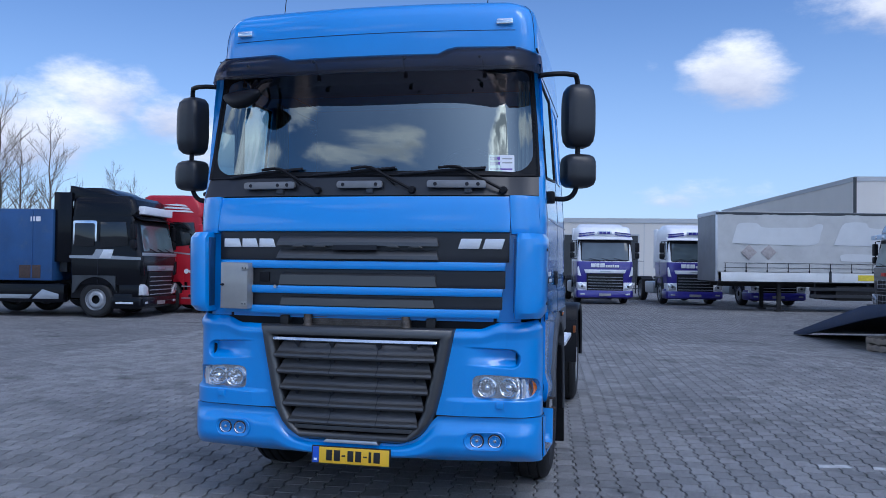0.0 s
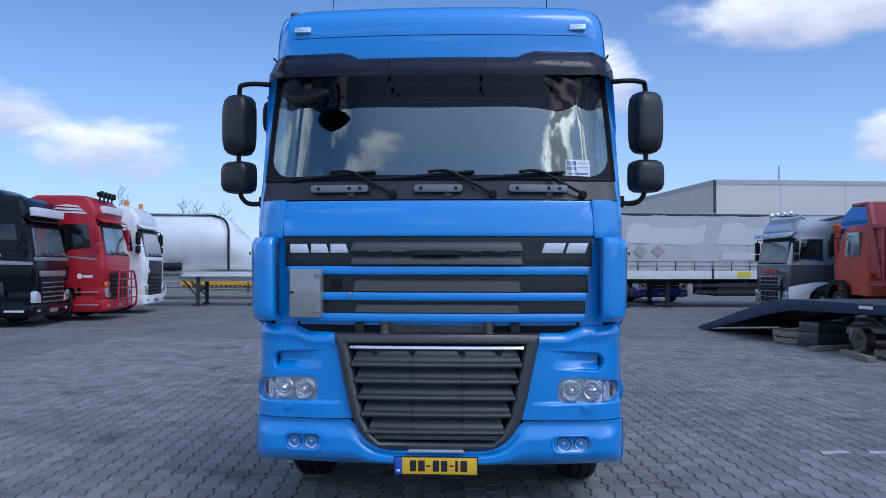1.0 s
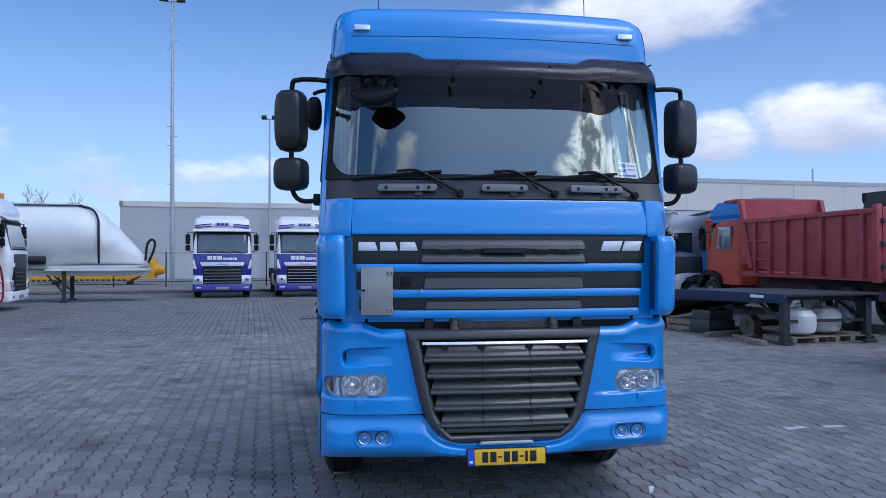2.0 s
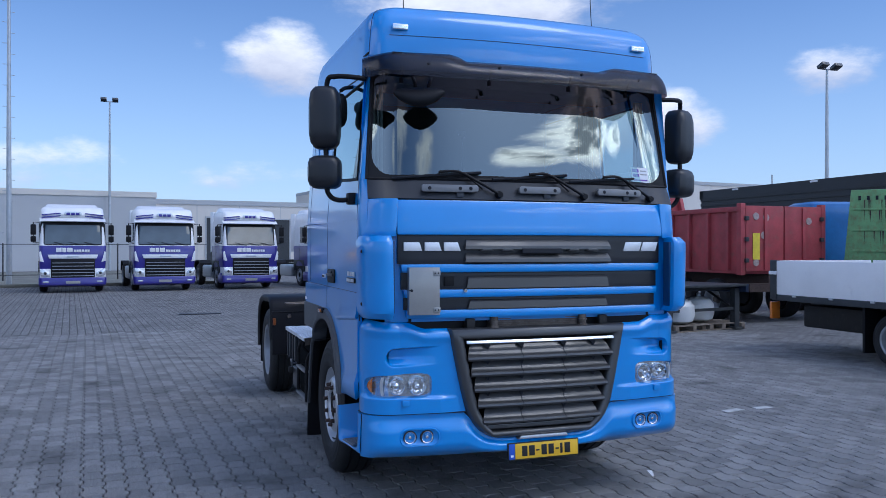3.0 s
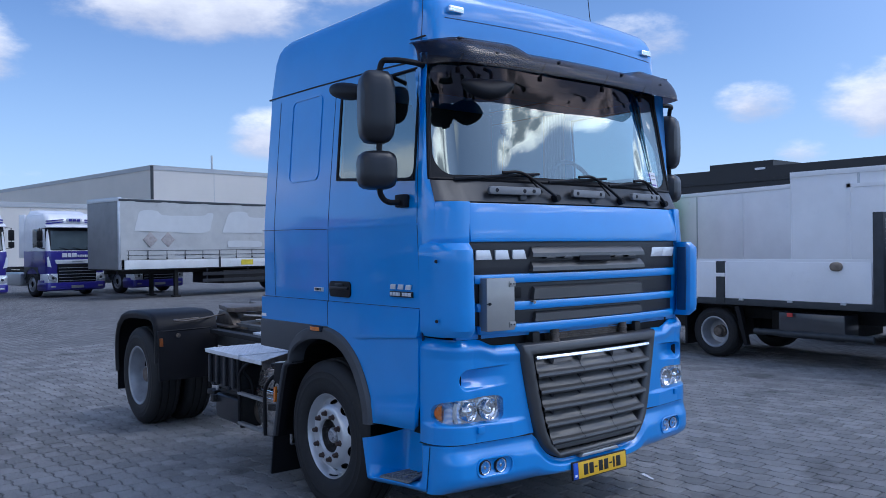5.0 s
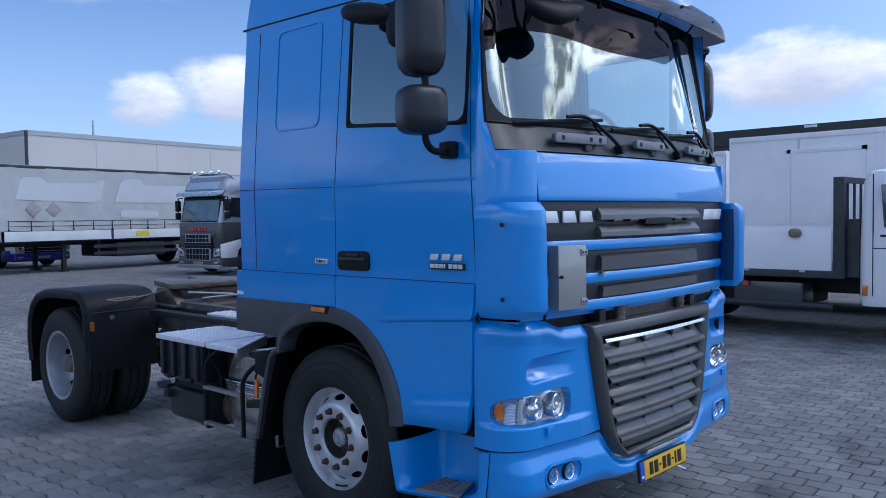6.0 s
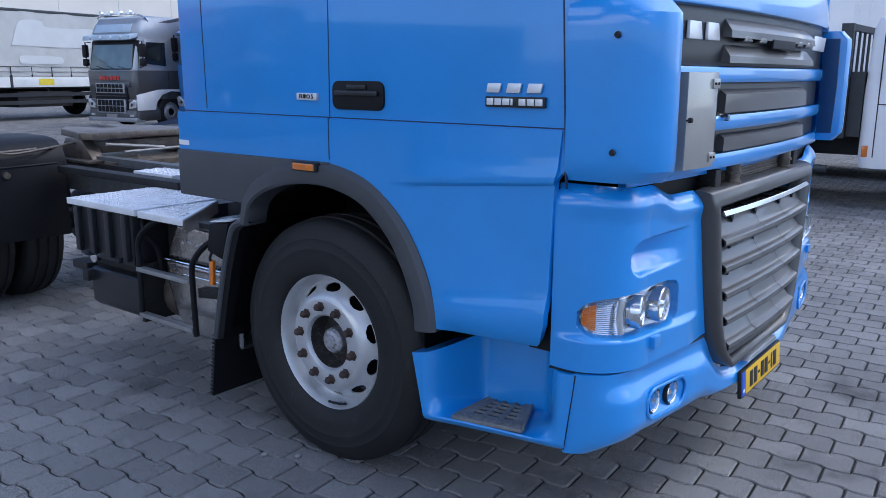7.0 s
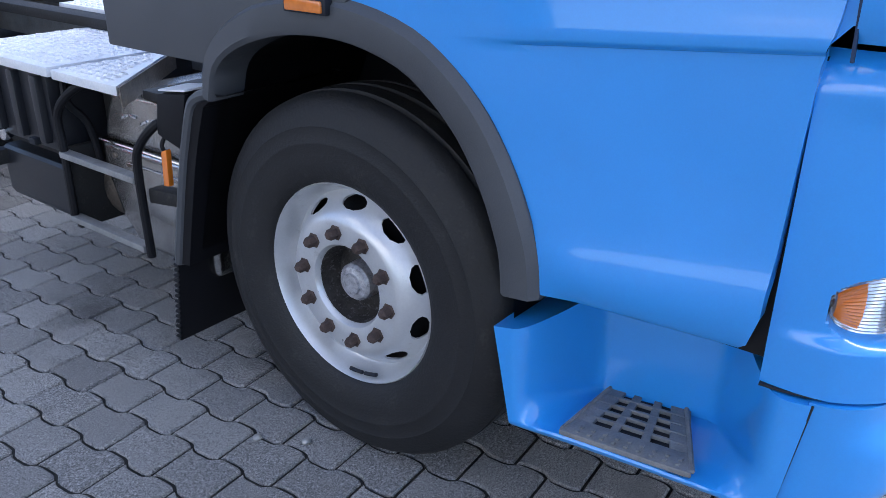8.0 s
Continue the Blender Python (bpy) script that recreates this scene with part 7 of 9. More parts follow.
        for k in range(6):
            part("name_bar", box(0.02 + 0.10 * k, 0.10 + 0.10 * k, -0.018, 0.02, 1.62, 1.72, 0.004), PAPER, t)
        sign = part("roof_sign", prism(rounded(-0.32, 0.32, 3.06, 3.24, 0.08, 4), "y", 0.185, 0.24, 0.008), SATIN, t)
        for k in range(3):
            part("sign_bar", box(-0.24 + 0.17 * k, -0.10 + 0.17 * k, 0.175, 0.19, 3.10, 3.20, 0.004), PURPLE, sign)
    if top is WHITE and bars:
        for k in (0, 1):
            for sg in (-1, 1):
                part("roof_stripe", prism([(sg * 0.45, 3.19 - 0.10 * k), (sg * 1.13, 3.12 - 0.10 * k), (sg * 1.13, 3.07 - 0.10 * k), (sg * 0.45, 3.15 - 0.10 * k)], "y", 0.19 + 0.01 * k, 0.30), PURPLE, t)
    if stripe is not None:
        for s in (-1, 1):
            part("door_stripe", prism([(0.05, 1.76), (0.9, 1.80), (1.1, 1.98), (1.4, 1.98), (1.5, 1.80), (2.2, 1.80), (2.2, 1.72), (0.05, 1.68)], "x", s * 1.228 - 0.006, s * 1.228 + 0.006), stripe, t)
    if lamps:
        for k in range(4):
            part("roof_spotlight", merge(lathe([(0.30, 0.001), (0.30, 0.085), (0.36, 0.10), (0.48, 0.06), (0.50, 0.001)], "y", (-0.54 + 0.36 * k, 0, 3.70), 16), box(-0.56 + 0.36 * k, -0.52 + 0.36 * k, 0.38, 0.42, 3.5, 3.62)), BLACK, t)
    # running gear
    for s in (-1, 1):
        wheel(t, s * 1.20, 1.40, 0.515, s, "front", detail=False)
        part("step", box(s * 1.10 - 0.12, s * 1.10 + 0.12, 0.30, 0.86, 0.36, 0.70, 0.03), low, t)
        ar = [(0.80 + 0.0, 0.70)] + [(1.40 - 0.66 * math.cos(a), 0.52 + 0.66 * math.sin(a)) for a in [radians(20 + 14 * k) for k in range(11)]] + [(2.10, 0.70), (2.10, 1.22), (0.80, 1.22)]
        part("wheel_arch", prism(ar, "x", s * 1.20 - 0.03, s * 1.20 + 0.035), mid if style == "red" else DARKSTEEL, t)
        if tail:
            wheel(t, s * 1.20, 5.2, 0.515, s, "rear", dual=True, detail=False)
            part("rear_fender", prism([(4.55, 0.72), (4.62, 1.05), (4.85, 1.20), (5.55, 1.20), (5.80, 1.05), (5.88, 0.72), (5.84, 0.72), (5.76, 1.02), (5.53, 1.16), (4.87, 1.16), (4.66, 1.02), (4.59, 0.72)], "x", s * 0.95 - 0.28, s * 0.95 + 0.28), BLACK, t)
            part("fuel_tank", box(s * 0.88 - 0.32, s * 0.88 + 0.32, 2.5, 4.2, 0.42, 0.98, 0.10, 3), ALU if top is WHITE else low, t)
    if tail:
        part("chassis", merge(box(-0.42, -0.34, 0.6, 6.2, 0.80, 1.05), box(0.34, 0.42, 0.6, 6.2, 0.80, 1.05), box(-0.5, 0.5, 4.6, 5.3, 1.08, 1.2, 0.02)), CHASSIS, t)
    part("cab_floor", box(-1.1, 1.1, 0.4, 2.2, 0.55, 0.96), BLACK, t)
    return t


def at_yard(u, v, turn=0.0):
    return YARD @ pose(u, v, 0, 0, 0, turn)


k1 = hauler("tractor_unit", "white and violet-blue tractor unit parked in a row", at_yard(-1.75, 30.75), WHITE, PURPLE, PURPLE, "new", "row of white and violet tractor units", bars=True, visor=WHITE, roof=3.58)
for u, v, turn in ((1.75, 30.65, 0), (5.35, 30.7, 2), (9.3, 31.0, 4), (12.75, 30.7, 5)):
    copy_thing(k1, at_yard(u, v, turn))
black = hauler("tractor_unit", "black tractor unit with a silver stripe and white visor", at_yard(-9.5, 18.6, 90), BLACKP, BLACKP, BLACKP, "new", stripe=SILVERP, visor=BLACKP, roof=3.8, screen=PALESCREEN)
part("roof_light_box", box(-0.98, 0.98, 0.06, 0.26, 3.02, 3.26, 0.03), PAPER, black, "white light box over the visor")
part("sleeper_window", prism(rounded(1.46, 2.06, 2.06, 2.74, 0.05, 3), "x", -1.225, -1.16, 0.006), SIDEGLASS, black)
for y0, y1 in ((0.36, 1.36), (1.40, 2.12)):
    part("window_trim", prism(rounded(y0, y1, 1.99, 2.82, 0.06, 3), "x", -1.200, -1.15, 0.006), CHROME if y0 > 1 else BLACKP, black)
part("door_flash", prism([(0.95, 1.72), (1.30, 1.72), (1.16, 1.98), (0.86, 1.98)], "x", -1.240, -1.22, 0.004), LETTER, black)
part("side_skirt", box(-1.235, -1.0, 2.35, 4.6, 0.42, 0.95, 0.03), BLACKP, black)
part("skirt_flash", prism([(2.5, 0.52), (3.3, 0.52), (3.0, 0.80), (2.5, 0.66)], "x", -1.244, -1.22, 0.004), SILVERP, black)
part("skirt_flash", prism([(3.4, 0.52), (4.4, 0.52), (4.4, 0.64), (3.3, 0.64)], "x", -1.244, -1.22, 0.004), SILVERP, black)
part("step_strip", box(-1.246, -1.20, 0.25, 0.78, 0.40, 0.46, 0.01), LETTER, black)
part("roof_fairing", prism([(0.55, 3.50), (2.3, 3.86), (2.34, 3.40), (0.55, 3.36)], "x", -1.08, 1.08, 0.05), BLACKP, black)
part("clear_headlamp", prism([(-1.22, 0.66), (-0.86, 0.64), (-0.90, 0.88), (-1.12, 0.98), (-1.22, 0.94)], "y", -0.045, 0.10, 0.015), LETTER, black)
part("nose_stripe", box(-1.16, 1.16, -0.012, 0.05, 1.80, 1.90, 0.01), SILVERP, black)
part("interior_lining", box(-1.0, 1.0, 0.9, 0.95, 2.05, 2.7), TRIM_IN, black)
red = hauler("tractor_unit", "red tractor unit with roof spotlights and a bull bar", at_yard(-8.5, 21.3, 90) @ Matrix.Scale(1.05, 4), REDP, REDP, REDP, "red", lamps=True, roof=3.6, visor=REDP)
part("roof_light_box", box(-0.85, 0.85, 0.14, 0.30, 3.12, 3.34, 0.03), PAPER, red, "white light box over the visor")
for k in range(3):
    part("roof_side_stripe", prism([(0.55 + 0.10 * k, 3.08 + 0.09 * k), (2.0 - 0.25 * k, 3.14 + 0.09 * k), (1.6 - 0.25 * k, 3.17 + 0.09 * k), (0.62 + 0.10 * k, 3.14 + 0.09 * k)], "x", -1.175, -1.12), PAPER, red)
part("door_line", prism([(0.25, 1.74), (1.4, 1.86), (2.2, 1.86), (2.2, 1.89), (1.38, 1.90), (0.25, 1.79)], "x", -1.234, -1.22), SILVERP, red)
sticker = part("door_sticker", lathe([(-1.236, 0.001), (-1.236, 0.075), (-1.22, 0.076)], "x", (0, 0.72, 1.28), 16), PAPER, red)
part("sticker_bar", box(-1.236, -1.22, 0.36, 0.63, 1.24, 1.31), PAPER, sticker)
for z in (0.44, 0.80):
    part("step_edge", box(-1.245, -1.20, 0.20, 0.86, z, z + 0.035, 0.006), SILVERP, red)
part("side_indicator", box(-1.21, -0.98, -0.045, 0.05, 0.98, 1.12, 0.02), AMBER, red)
bar = part("bull_bar", merge(*[tube(bend([(sx * 0.92, 0.05, 0.34), (sx * 0.92, -0.22, 0.38), (sx * 0.90, -0.27, 0.80), (sx * 0.72, -0.24, 1.36), (sx * 0.40, -0.22, 1.42), (0, -0.22, 1.42)]), 0.030, 8) for sx in (-1, 1)]), REDP, red, "red tubular bull bar")
for z in (0.62, 0.92, 1.18):
    part("cross_tube", tube([(-0.88, -0.25, z), (0.88, -0.25, z)], 0.022, 8), REDP, bar)
for sx in (-0.45, 0, 0.45):
    part("upright_tube", tube([(sx, -0.25, 0.42), (sx, -0.23, 1.42)], 0.022, 8), REDP, bar)
white = hauler("tractor_unit", "white tractor unit with a dark grille and amber beacons", at_yard(-8.35, 25.0, 90) @ Matrix.Scale(1.04, 4), WHITE, WHITE, WHITE, "old", roof=3.6, visor=WHITE)
part("grille_upper", box(-0.78, 0.78, -0.035, 0.05, 1.30, 1.78, 0.03), DARKSTEEL, white)
for x in (-0.85, 0.85):
    part("beacon", lathe([(3.52, 0.07), (3.60, 0.07), (3.62, 0.085), (3.78, 0.08), (3.82, 0.05), (3.825, 0.001)], "z", (x, 0.75, 0), 14), AMBER, white, "amber beacon")
grey = hauler("tractor_unit", "anthracite and silver tractor unit with a roof light bar", at_yard(12.85, 20.85, -90) @ Matrix.Scale(0.92, 4), SILVERP, ANTHRA, ANTHRA, "old", roof=3.6, screen=PALESCREEN)
part("sun_visor", prism([(0.30, 3.06), (-0.06, 2.98), (-0.08, 2.84), (0.22, 2.92)], "x", -1.16, 1.16, 0.015), PALEBLUE, grey, "pale sun visor")
for k in range(4):
    part("visor_lamp", lathe([(-0.10, 0.001), (-0.09, 0.05), (-0.03, 0.06)], "y", (-0.75 + 0.5 * k, 0, 2.92), 10), HEADGLASS, grey)
part("roof_light_box", prism([(0.18, 3.10), (0.30, 3.36), (0.45, 3.36), (0.45, 3.10)], "x", -0.88, 0.88, 0.02), PALEBLUE, grey, "pale light box on the roof front")
rack = part("roof_light_bar", tube(bend([(-1.10, 0.75, 3.45), (-1.05, 0.52, 3.62), (0, 0.42, 3.70), (1.05, 0.52, 3.62), (1.10, 0.75, 3.45)]), 0.030, 8), CHROME, grey, "chrome roof light bar")
for x in (-0.7, -0.25, 0.25, 0.7):
    part("spotlight", lathe([(0.34, 0.001), (0.34, 0.07), (0.42, 0.08), (0.50, 0.03)], "y", (x, 0, 3.72), 12), HEADGLASS, rack)
part("roof_side_dark", prism([(1.0, 3.40), (2.2, 3.66), (2.24, 3.56), (1.2, 3.34)], "x", 1.02, 1.12, 0.01), ANTHRA, grey)
part("wing_panel", prism([(0.02, 0.60), (0.02, 1.10), (0.9, 1.26), (2.1, 1.26), (2.1, 1.16), (1.40, 1.20), (1.02, 1.08), (0.80, 0.86), (0.72, 0.60)], "x", 1.19, 1.246, 0.01), WHITE, grey, "white wing panel")
part("bumper_strip", box(-1.22, 1.22, -0.06, 0.3, 0.22, 0.36, 0.03), SILVERP, grey)
part("window_frame", prism([(0.30, 2.02), (1.42, 1.94), (1.42, 2.86), (0.48, 2.86)], "x", 1.15, 1.212, 0.01), SILVERP, grey)
for gz0, gz1 in ((1.14, 1.46), (0.50, 0.95)):
    gr = part("grille_frame", box(-0.72, 0.72, -0.055, 0.0, gz0, gz1, 0.02), SILVERP, grey)
    for k in range(7):
        for q in range(2):
            part("grille_cell", box(-0.66 + 0.19 * k, -0.50 + 0.19 * k, -0.062, -0.05, gz0 + 0.04 + q * (gz1 - gz0 - 0.04) / 2, gz0 + 0.01 + (q + 1) * (gz1 - gz0 - 0.03) / 2), BLACK, gr)
for k, w in enumerate((0.16, 0.10, 0.06, 0.12, 0.14, 0.10)):
    part("name_bar", box(-0.5 + 0.17 * k, -0.5 + 0.17 * k + w, -0.025, 0.02, 1.58, 1.70, 0.004), SIGNRED, grey)
hauler("tractor_unit", "blue tractor unit behind the tipper", at_yard(14.2, 18.3, -90), BLUE2, BLUE2, BLUE2, "old", roof=3.6, screen=PALESCREEN, visor=BLUE2, tail=False)
hauler("tractor_unit", "blue high-roof tractor unit seen from behind", pose(16.3, 14.6, 0, 0, 0, 165) @ Matrix.Scale(0.86, 4), BLUE2, BLUE2, BLUE2, "old", roof=3.6, tail=False)


# --- curtain-sided semi-trailer ---
HEADB = mat("grey_headboard", (0.22, 0.23, 0.24), 0.55, 0.2, 0.15, 1.5, 60, 0.03, dirt=(0.12, 0.12, 0.12), dirt_amount=0.3)


def curtain_trailer(m):
    """Its headboard is at y = 0, its length runs along +y and the near flank is at -x."""
    t = thing("curtain_side_trailer", "curtain-sided semi-trailer with a dirty cream tarpaulin", "trailer", "", m)
    rows = []
    for k in range(9):
        z = 1.52 + (3.74 - 1.52) * k / 8
        rows.append([Vector((-1.262 - 0.012 * math.sin(0.9 * i) - 0.006 * math.sin(3.1 * i + k), 0.06 + 13.4 * i / 60, z)) for i in range(61)])
    part("near_curtain", sheet(rows, 0.02), CREAM, t, "dirty cream tarpaulin", 60)
    part("far_curtain", box(1.24, 1.26, 0.06, 13.46, 1.2, 3.74), CREAM, t)
    part("headboard", box(-1.25, 1.25, 0.0, 0.06, 1.15, 3.78, 0.02), HEADB, t)
    part("roof_rail", merge(box(-1.29, -1.22, 0.0, 13.5, 3.72, 3.82, 0.015), box(1.22, 1.29, 0.0, 13.5, 3.72, 3.82, 0.015)), DARKSTEEL, t)
    part("roof_sheet", box(-1.24, 1.24, 0.02, 13.48, 3.78, 3.84, 0.02), CREAM, t)
    part("headboard_cap", box(-1.27, 1.27, -0.02, 0.12, 3.72, 3.88, 0.03), ALU, t)
    part("corner_post", box(-1.275, -1.18, -0.01, 0.10, 1.15, 3.78, 0.01), ALU, t)
    y = 0.2
    for w in (4.2, 4.2, 4.2):
        part("side_board", box(-1.29, -1.255, y, y + w - 0.1, 1.15, 1.50, 0.008), TANKW, t, "pale aluminium side board")
        part("board_post", box(-1.30, -1.25, y + w - 0.1, y + w, 1.12, 1.55, 0.01), DARKSTEEL, t)
        y += w
    for k in range(17):
        yy = 0.35 + 0.8 * k
        part("tension_strap", merge(box(-1.302, -1.288, yy - 0.012, yy + 0.012, 1.50, 1.86), box(-1.306, -1.288, yy - 0.03, yy + 0.03, 1.53, 1.58)), SEAM, t)
    for z in (1.86, 1.68):
        part("strap_line", box(-1.298, -1.286, 0.3, 13.3, z - 0.008, z + 0.008), SEAM, t)
    for pts in ([(0.60, 2.62), (0.72, 3.05), (0.88, 3.38), (1.52, 3.40), (1.80, 3.24), (2.70, 3.24), (3.58, 3.26), (3.84, 3.38), (4.06, 3.34), (3.98, 3.02), (3.72, 2.58), (2.10, 2.58)],
                [(4.48, 2.58), (4.64, 3.00), (4.90, 3.42), (5.66, 3.45), (5.86, 3.25), (6.90, 3.23), (7.90, 3.24), (8.20, 2.95), (7.90, 2.60), (6.20, 2.55)],
                [(4.75, 1.97), (4.78, 2.22), (5.60, 2.24), (6.40, 2.20), (6.40, 1.98), (5.60, 1.95)]):
        line = bend([(u, v, 0) for u, v in pts + pts[:1]], 4)[:-1]
        part("pale_patch", prism([(p.x, p.y) for p in line], "x", -1.300, -1.283), CLEANER, t, "cleaner patch where lettering was removed")
    for yy in (1.25, 2.0):
        d = part("hazard_placard", prism([(yy, 1.98), (yy + 0.30, 2.28), (yy, 2.58), (yy - 0.30, 2.28)], "x", -1.308, -1.284, 0.003), PLATEGREY, t, "faded diamond-shaped placard")
    part("yellow_plate", box(-1.300, -1.288, 5.4, 6.0, 1.22, 1.44), SIGNYEL, t)
    part("frame_beam", merge(box(-0.55, -0.40, 0.3, 13.3, 0.95, 1.16), box(0.40, 0.55, 0.3, 13.3, 0.95, 1.16), box(-1.24, 1.24, 0.1, 13.4, 1.10, 1.17)), CHASSIS, t)
    for s in (-1, 1):
        part("landing_leg", merge(box(s * 0.95 - 0.06, s * 0.95 + 0.06, 2.45, 2.60, 0.06, 1.1), box(s * 0.95 - 0.14, s * 0.95 + 0.14, 2.38, 2.68, 0.0, 0.06)), CHASSIS, t)
        for y in (8.6, 9.9, 11.2):
            wheel(t, s * 1.23, y, 0.515, s, "trailer", dual=True, detail=False)
    part("side_guard", merge(box(-1.22, -1.17, 3.6, 8.0, 0.55, 0.68), box(-1.22, -1.17, 3.6, 8.0, 0.82, 0.95), *[box(-1.18, -1.10, y, y + 0.06, 0.5, 1.1) for y in (3.8, 5.8, 7.8)]), GREYP, t)
    part("pallet_box", box(-1.18, 1.18, 4.6, 6.8, 0.45, 1.0, 0.02), CHASSIS, t)
    for o in t.children_recursive:  # the lettered flank looks the other way
        o.data.transform(Matrix.Diagonal((-1, 1, 1, 1)))
        o.data.flip_normals()
    return t


curtain_trailer(Matrix.Translation((5.30, 28.85, 0)) @ pose(0, 0, 0, 0, 0, -80))


# --- silo tank trailer on its legs ---
def silo_trailer(m):
    """The outlet end is at y = 0; the barrel runs along +y."""
    t = thing("silo_trailer", "off-white silo tank semi-trailer standing on its legs", "trailer", "", m)
    rings = []
    for y, r, z in ((0.35, 0.06, 1.50), (0.5, 0.20, 1.62), (0.9, 0.42, 1.84), (1.5, 0.76, 2.18), (2.1, 1.06, 2.48), (2.5, 1.18, 2.60), (2.9, 1.215, 2.62), (4.5, 1.22, 2.62), (6.0, 1.22, 2.62), (9.0, 1.20, 2.60), (10.2, 1.0, 2.60), (10.6, 0.5, 2.6), (10.7, 0.05, 2.6)):
        rings.append([Vector((r * math.cos(2 * math.pi * i / 40), y, z + r * (1.0 + (0.18 if math.sin(2 * math.pi * i / 40) < 0 and 3 < y < 9 else 0)) * math.sin(2 * math.pi * i / 40))) for i in range(40)])
    part("barrel", sheet(rings, 0.0, True), TANKW, t, "off-white silo barrel", 60)
    part("skirt", loft([(1.30, 0.9, 0.5, 9.5), (1.42, 1.0, 0.3, 9.8)], 0.3), TANKW, t)
    part("slope_hose", tube(bend([(-0.5, 2.9, 3.78), (-0.72, 2.4, 3.62), (-0.98, 2.15, 3.25), (-1.16, 2.1, 2.7), (-1.16, 2.1, 2.1), (-1.1, 2.1, 1.5)]), 0.045, 8), SEAM, t, "black hose over the barrel's shoulder")
    part("end_hose", tube(bend([(-0.3, 0.35, 1.5), (-0.3, 0.15, 2.0), (-0.3, 0.1, 2.35), (-0.3, 0.25, 2.45), (-0.3, 0.4, 2.2), (-0.3, 0.45, 1.6)]), 0.05, 8), SEAM, t)
    for y in (3.2, 5.4, 7.6):
        part("hatch", lathe([(3.78, 0.30), (3.84, 0.32), (3.88, 0.26), (3.90, 0.001)], "z", (0, y, 0), 20), ALU, t)
    part("top_walkway", box(-0.6, -0.2, 2.8, 9.0, 3.80, 3.84), ALU, t)
    part("frame_beam", merge(box(-0.55, -0.4, 0.4, 10.4, 1.0, 1.25), box(0.4, 0.55, 0.4, 10.4, 1.0, 1.25), box(-1.15, 1.15, 0.3, 4.0, 1.22, 1.30)), TANKW, t)
    for s in (-1, 1):
        part("landing_leg", merge(box(s * 0.9 - 0.06, s * 0.9 + 0.06, 3.3, 3.45, 0.05, 1.2), box(s * 0.9 - 0.15, s * 0.9 + 0.15, 3.22, 3.53, 0.0, 0.06), tube([(s * 0.9, 3.38, 0.35), (s * 0.5, 4.1, 1.1)], 0.035, 6)), DARKSTEEL, t)
        for y in (7.0, 8.3, 9.6):
            wheel(t, s * 1.2, y, 0.515, s, "trailer", dual=True, detail=False)
    part("side_frame", merge(box(-1.2, -1.1, 4.6, 6.6, 0.45, 0.58), box(-1.2, -1.1, 4.6, 6.6, 0.88, 1.0), box(-1.2, -1.1, 4.6, 4.72, 0.45, 1.0), box(-1.2, -1.1, 6.4, 6.5, 0.45, 1.0)), TANKW, t)
    part("hose_tube", lathe([(4.0, 0.16), (6.0, 0.16)], "y", (-1.12, 0, 1.62), 16), SEAM, t)
    return t


silo_trailer(at_yard(-4.3, 29.9, 90))


def box_trailer(m):
    """A blue box body behind the black tractor."""
    t = thing("box_trailer", "blue box semi-trailer behind the black tractor unit", "trailer", "", m)
    part("box_body", box(-1.26, 1.26, 0, 9.0, 1.05, 3.15, 0.03), BOXBLUE, t)
    for k in range(8):
        part("body_rib", box(-1.285, -1.255, 0.6 + 1.1 * k, 0.64 + 1.1 * k, 1.1, 3.1, 0.006), BOXBLUE, t)
    part("headboard_unit", box(-0.9, 0.9, -0.25, 0.0, 1.3, 2.4, 0.05), DARKSTEEL, t)
    part("service_hatch", box(-1.28, -1.25, 0.35, 1.0, 1.12, 1.5, 0.01), RUST, t)
    part("number_bar", box(-1.275, -1.255, 0.55, 0.68, 2.78, 2.92), PAPER, t)
    part("number_bar", box(-1.275, -1.255, 0.38, 0.51, 2.78, 2.92), PAPER, t)
    part("frame_beam", box(-0.6, 0.6, 0.2, 8.8, 0.85, 1.06), CHASSIS, t)
    for s in (-1, 1):
        for y in (5.6, 6.9):
            wheel(t, s * 1.22, y, 0.515, s, "trailer", dual=True, detail=False)
    return t


box_trailer(at_yard(-12.2, 18.6, 90))


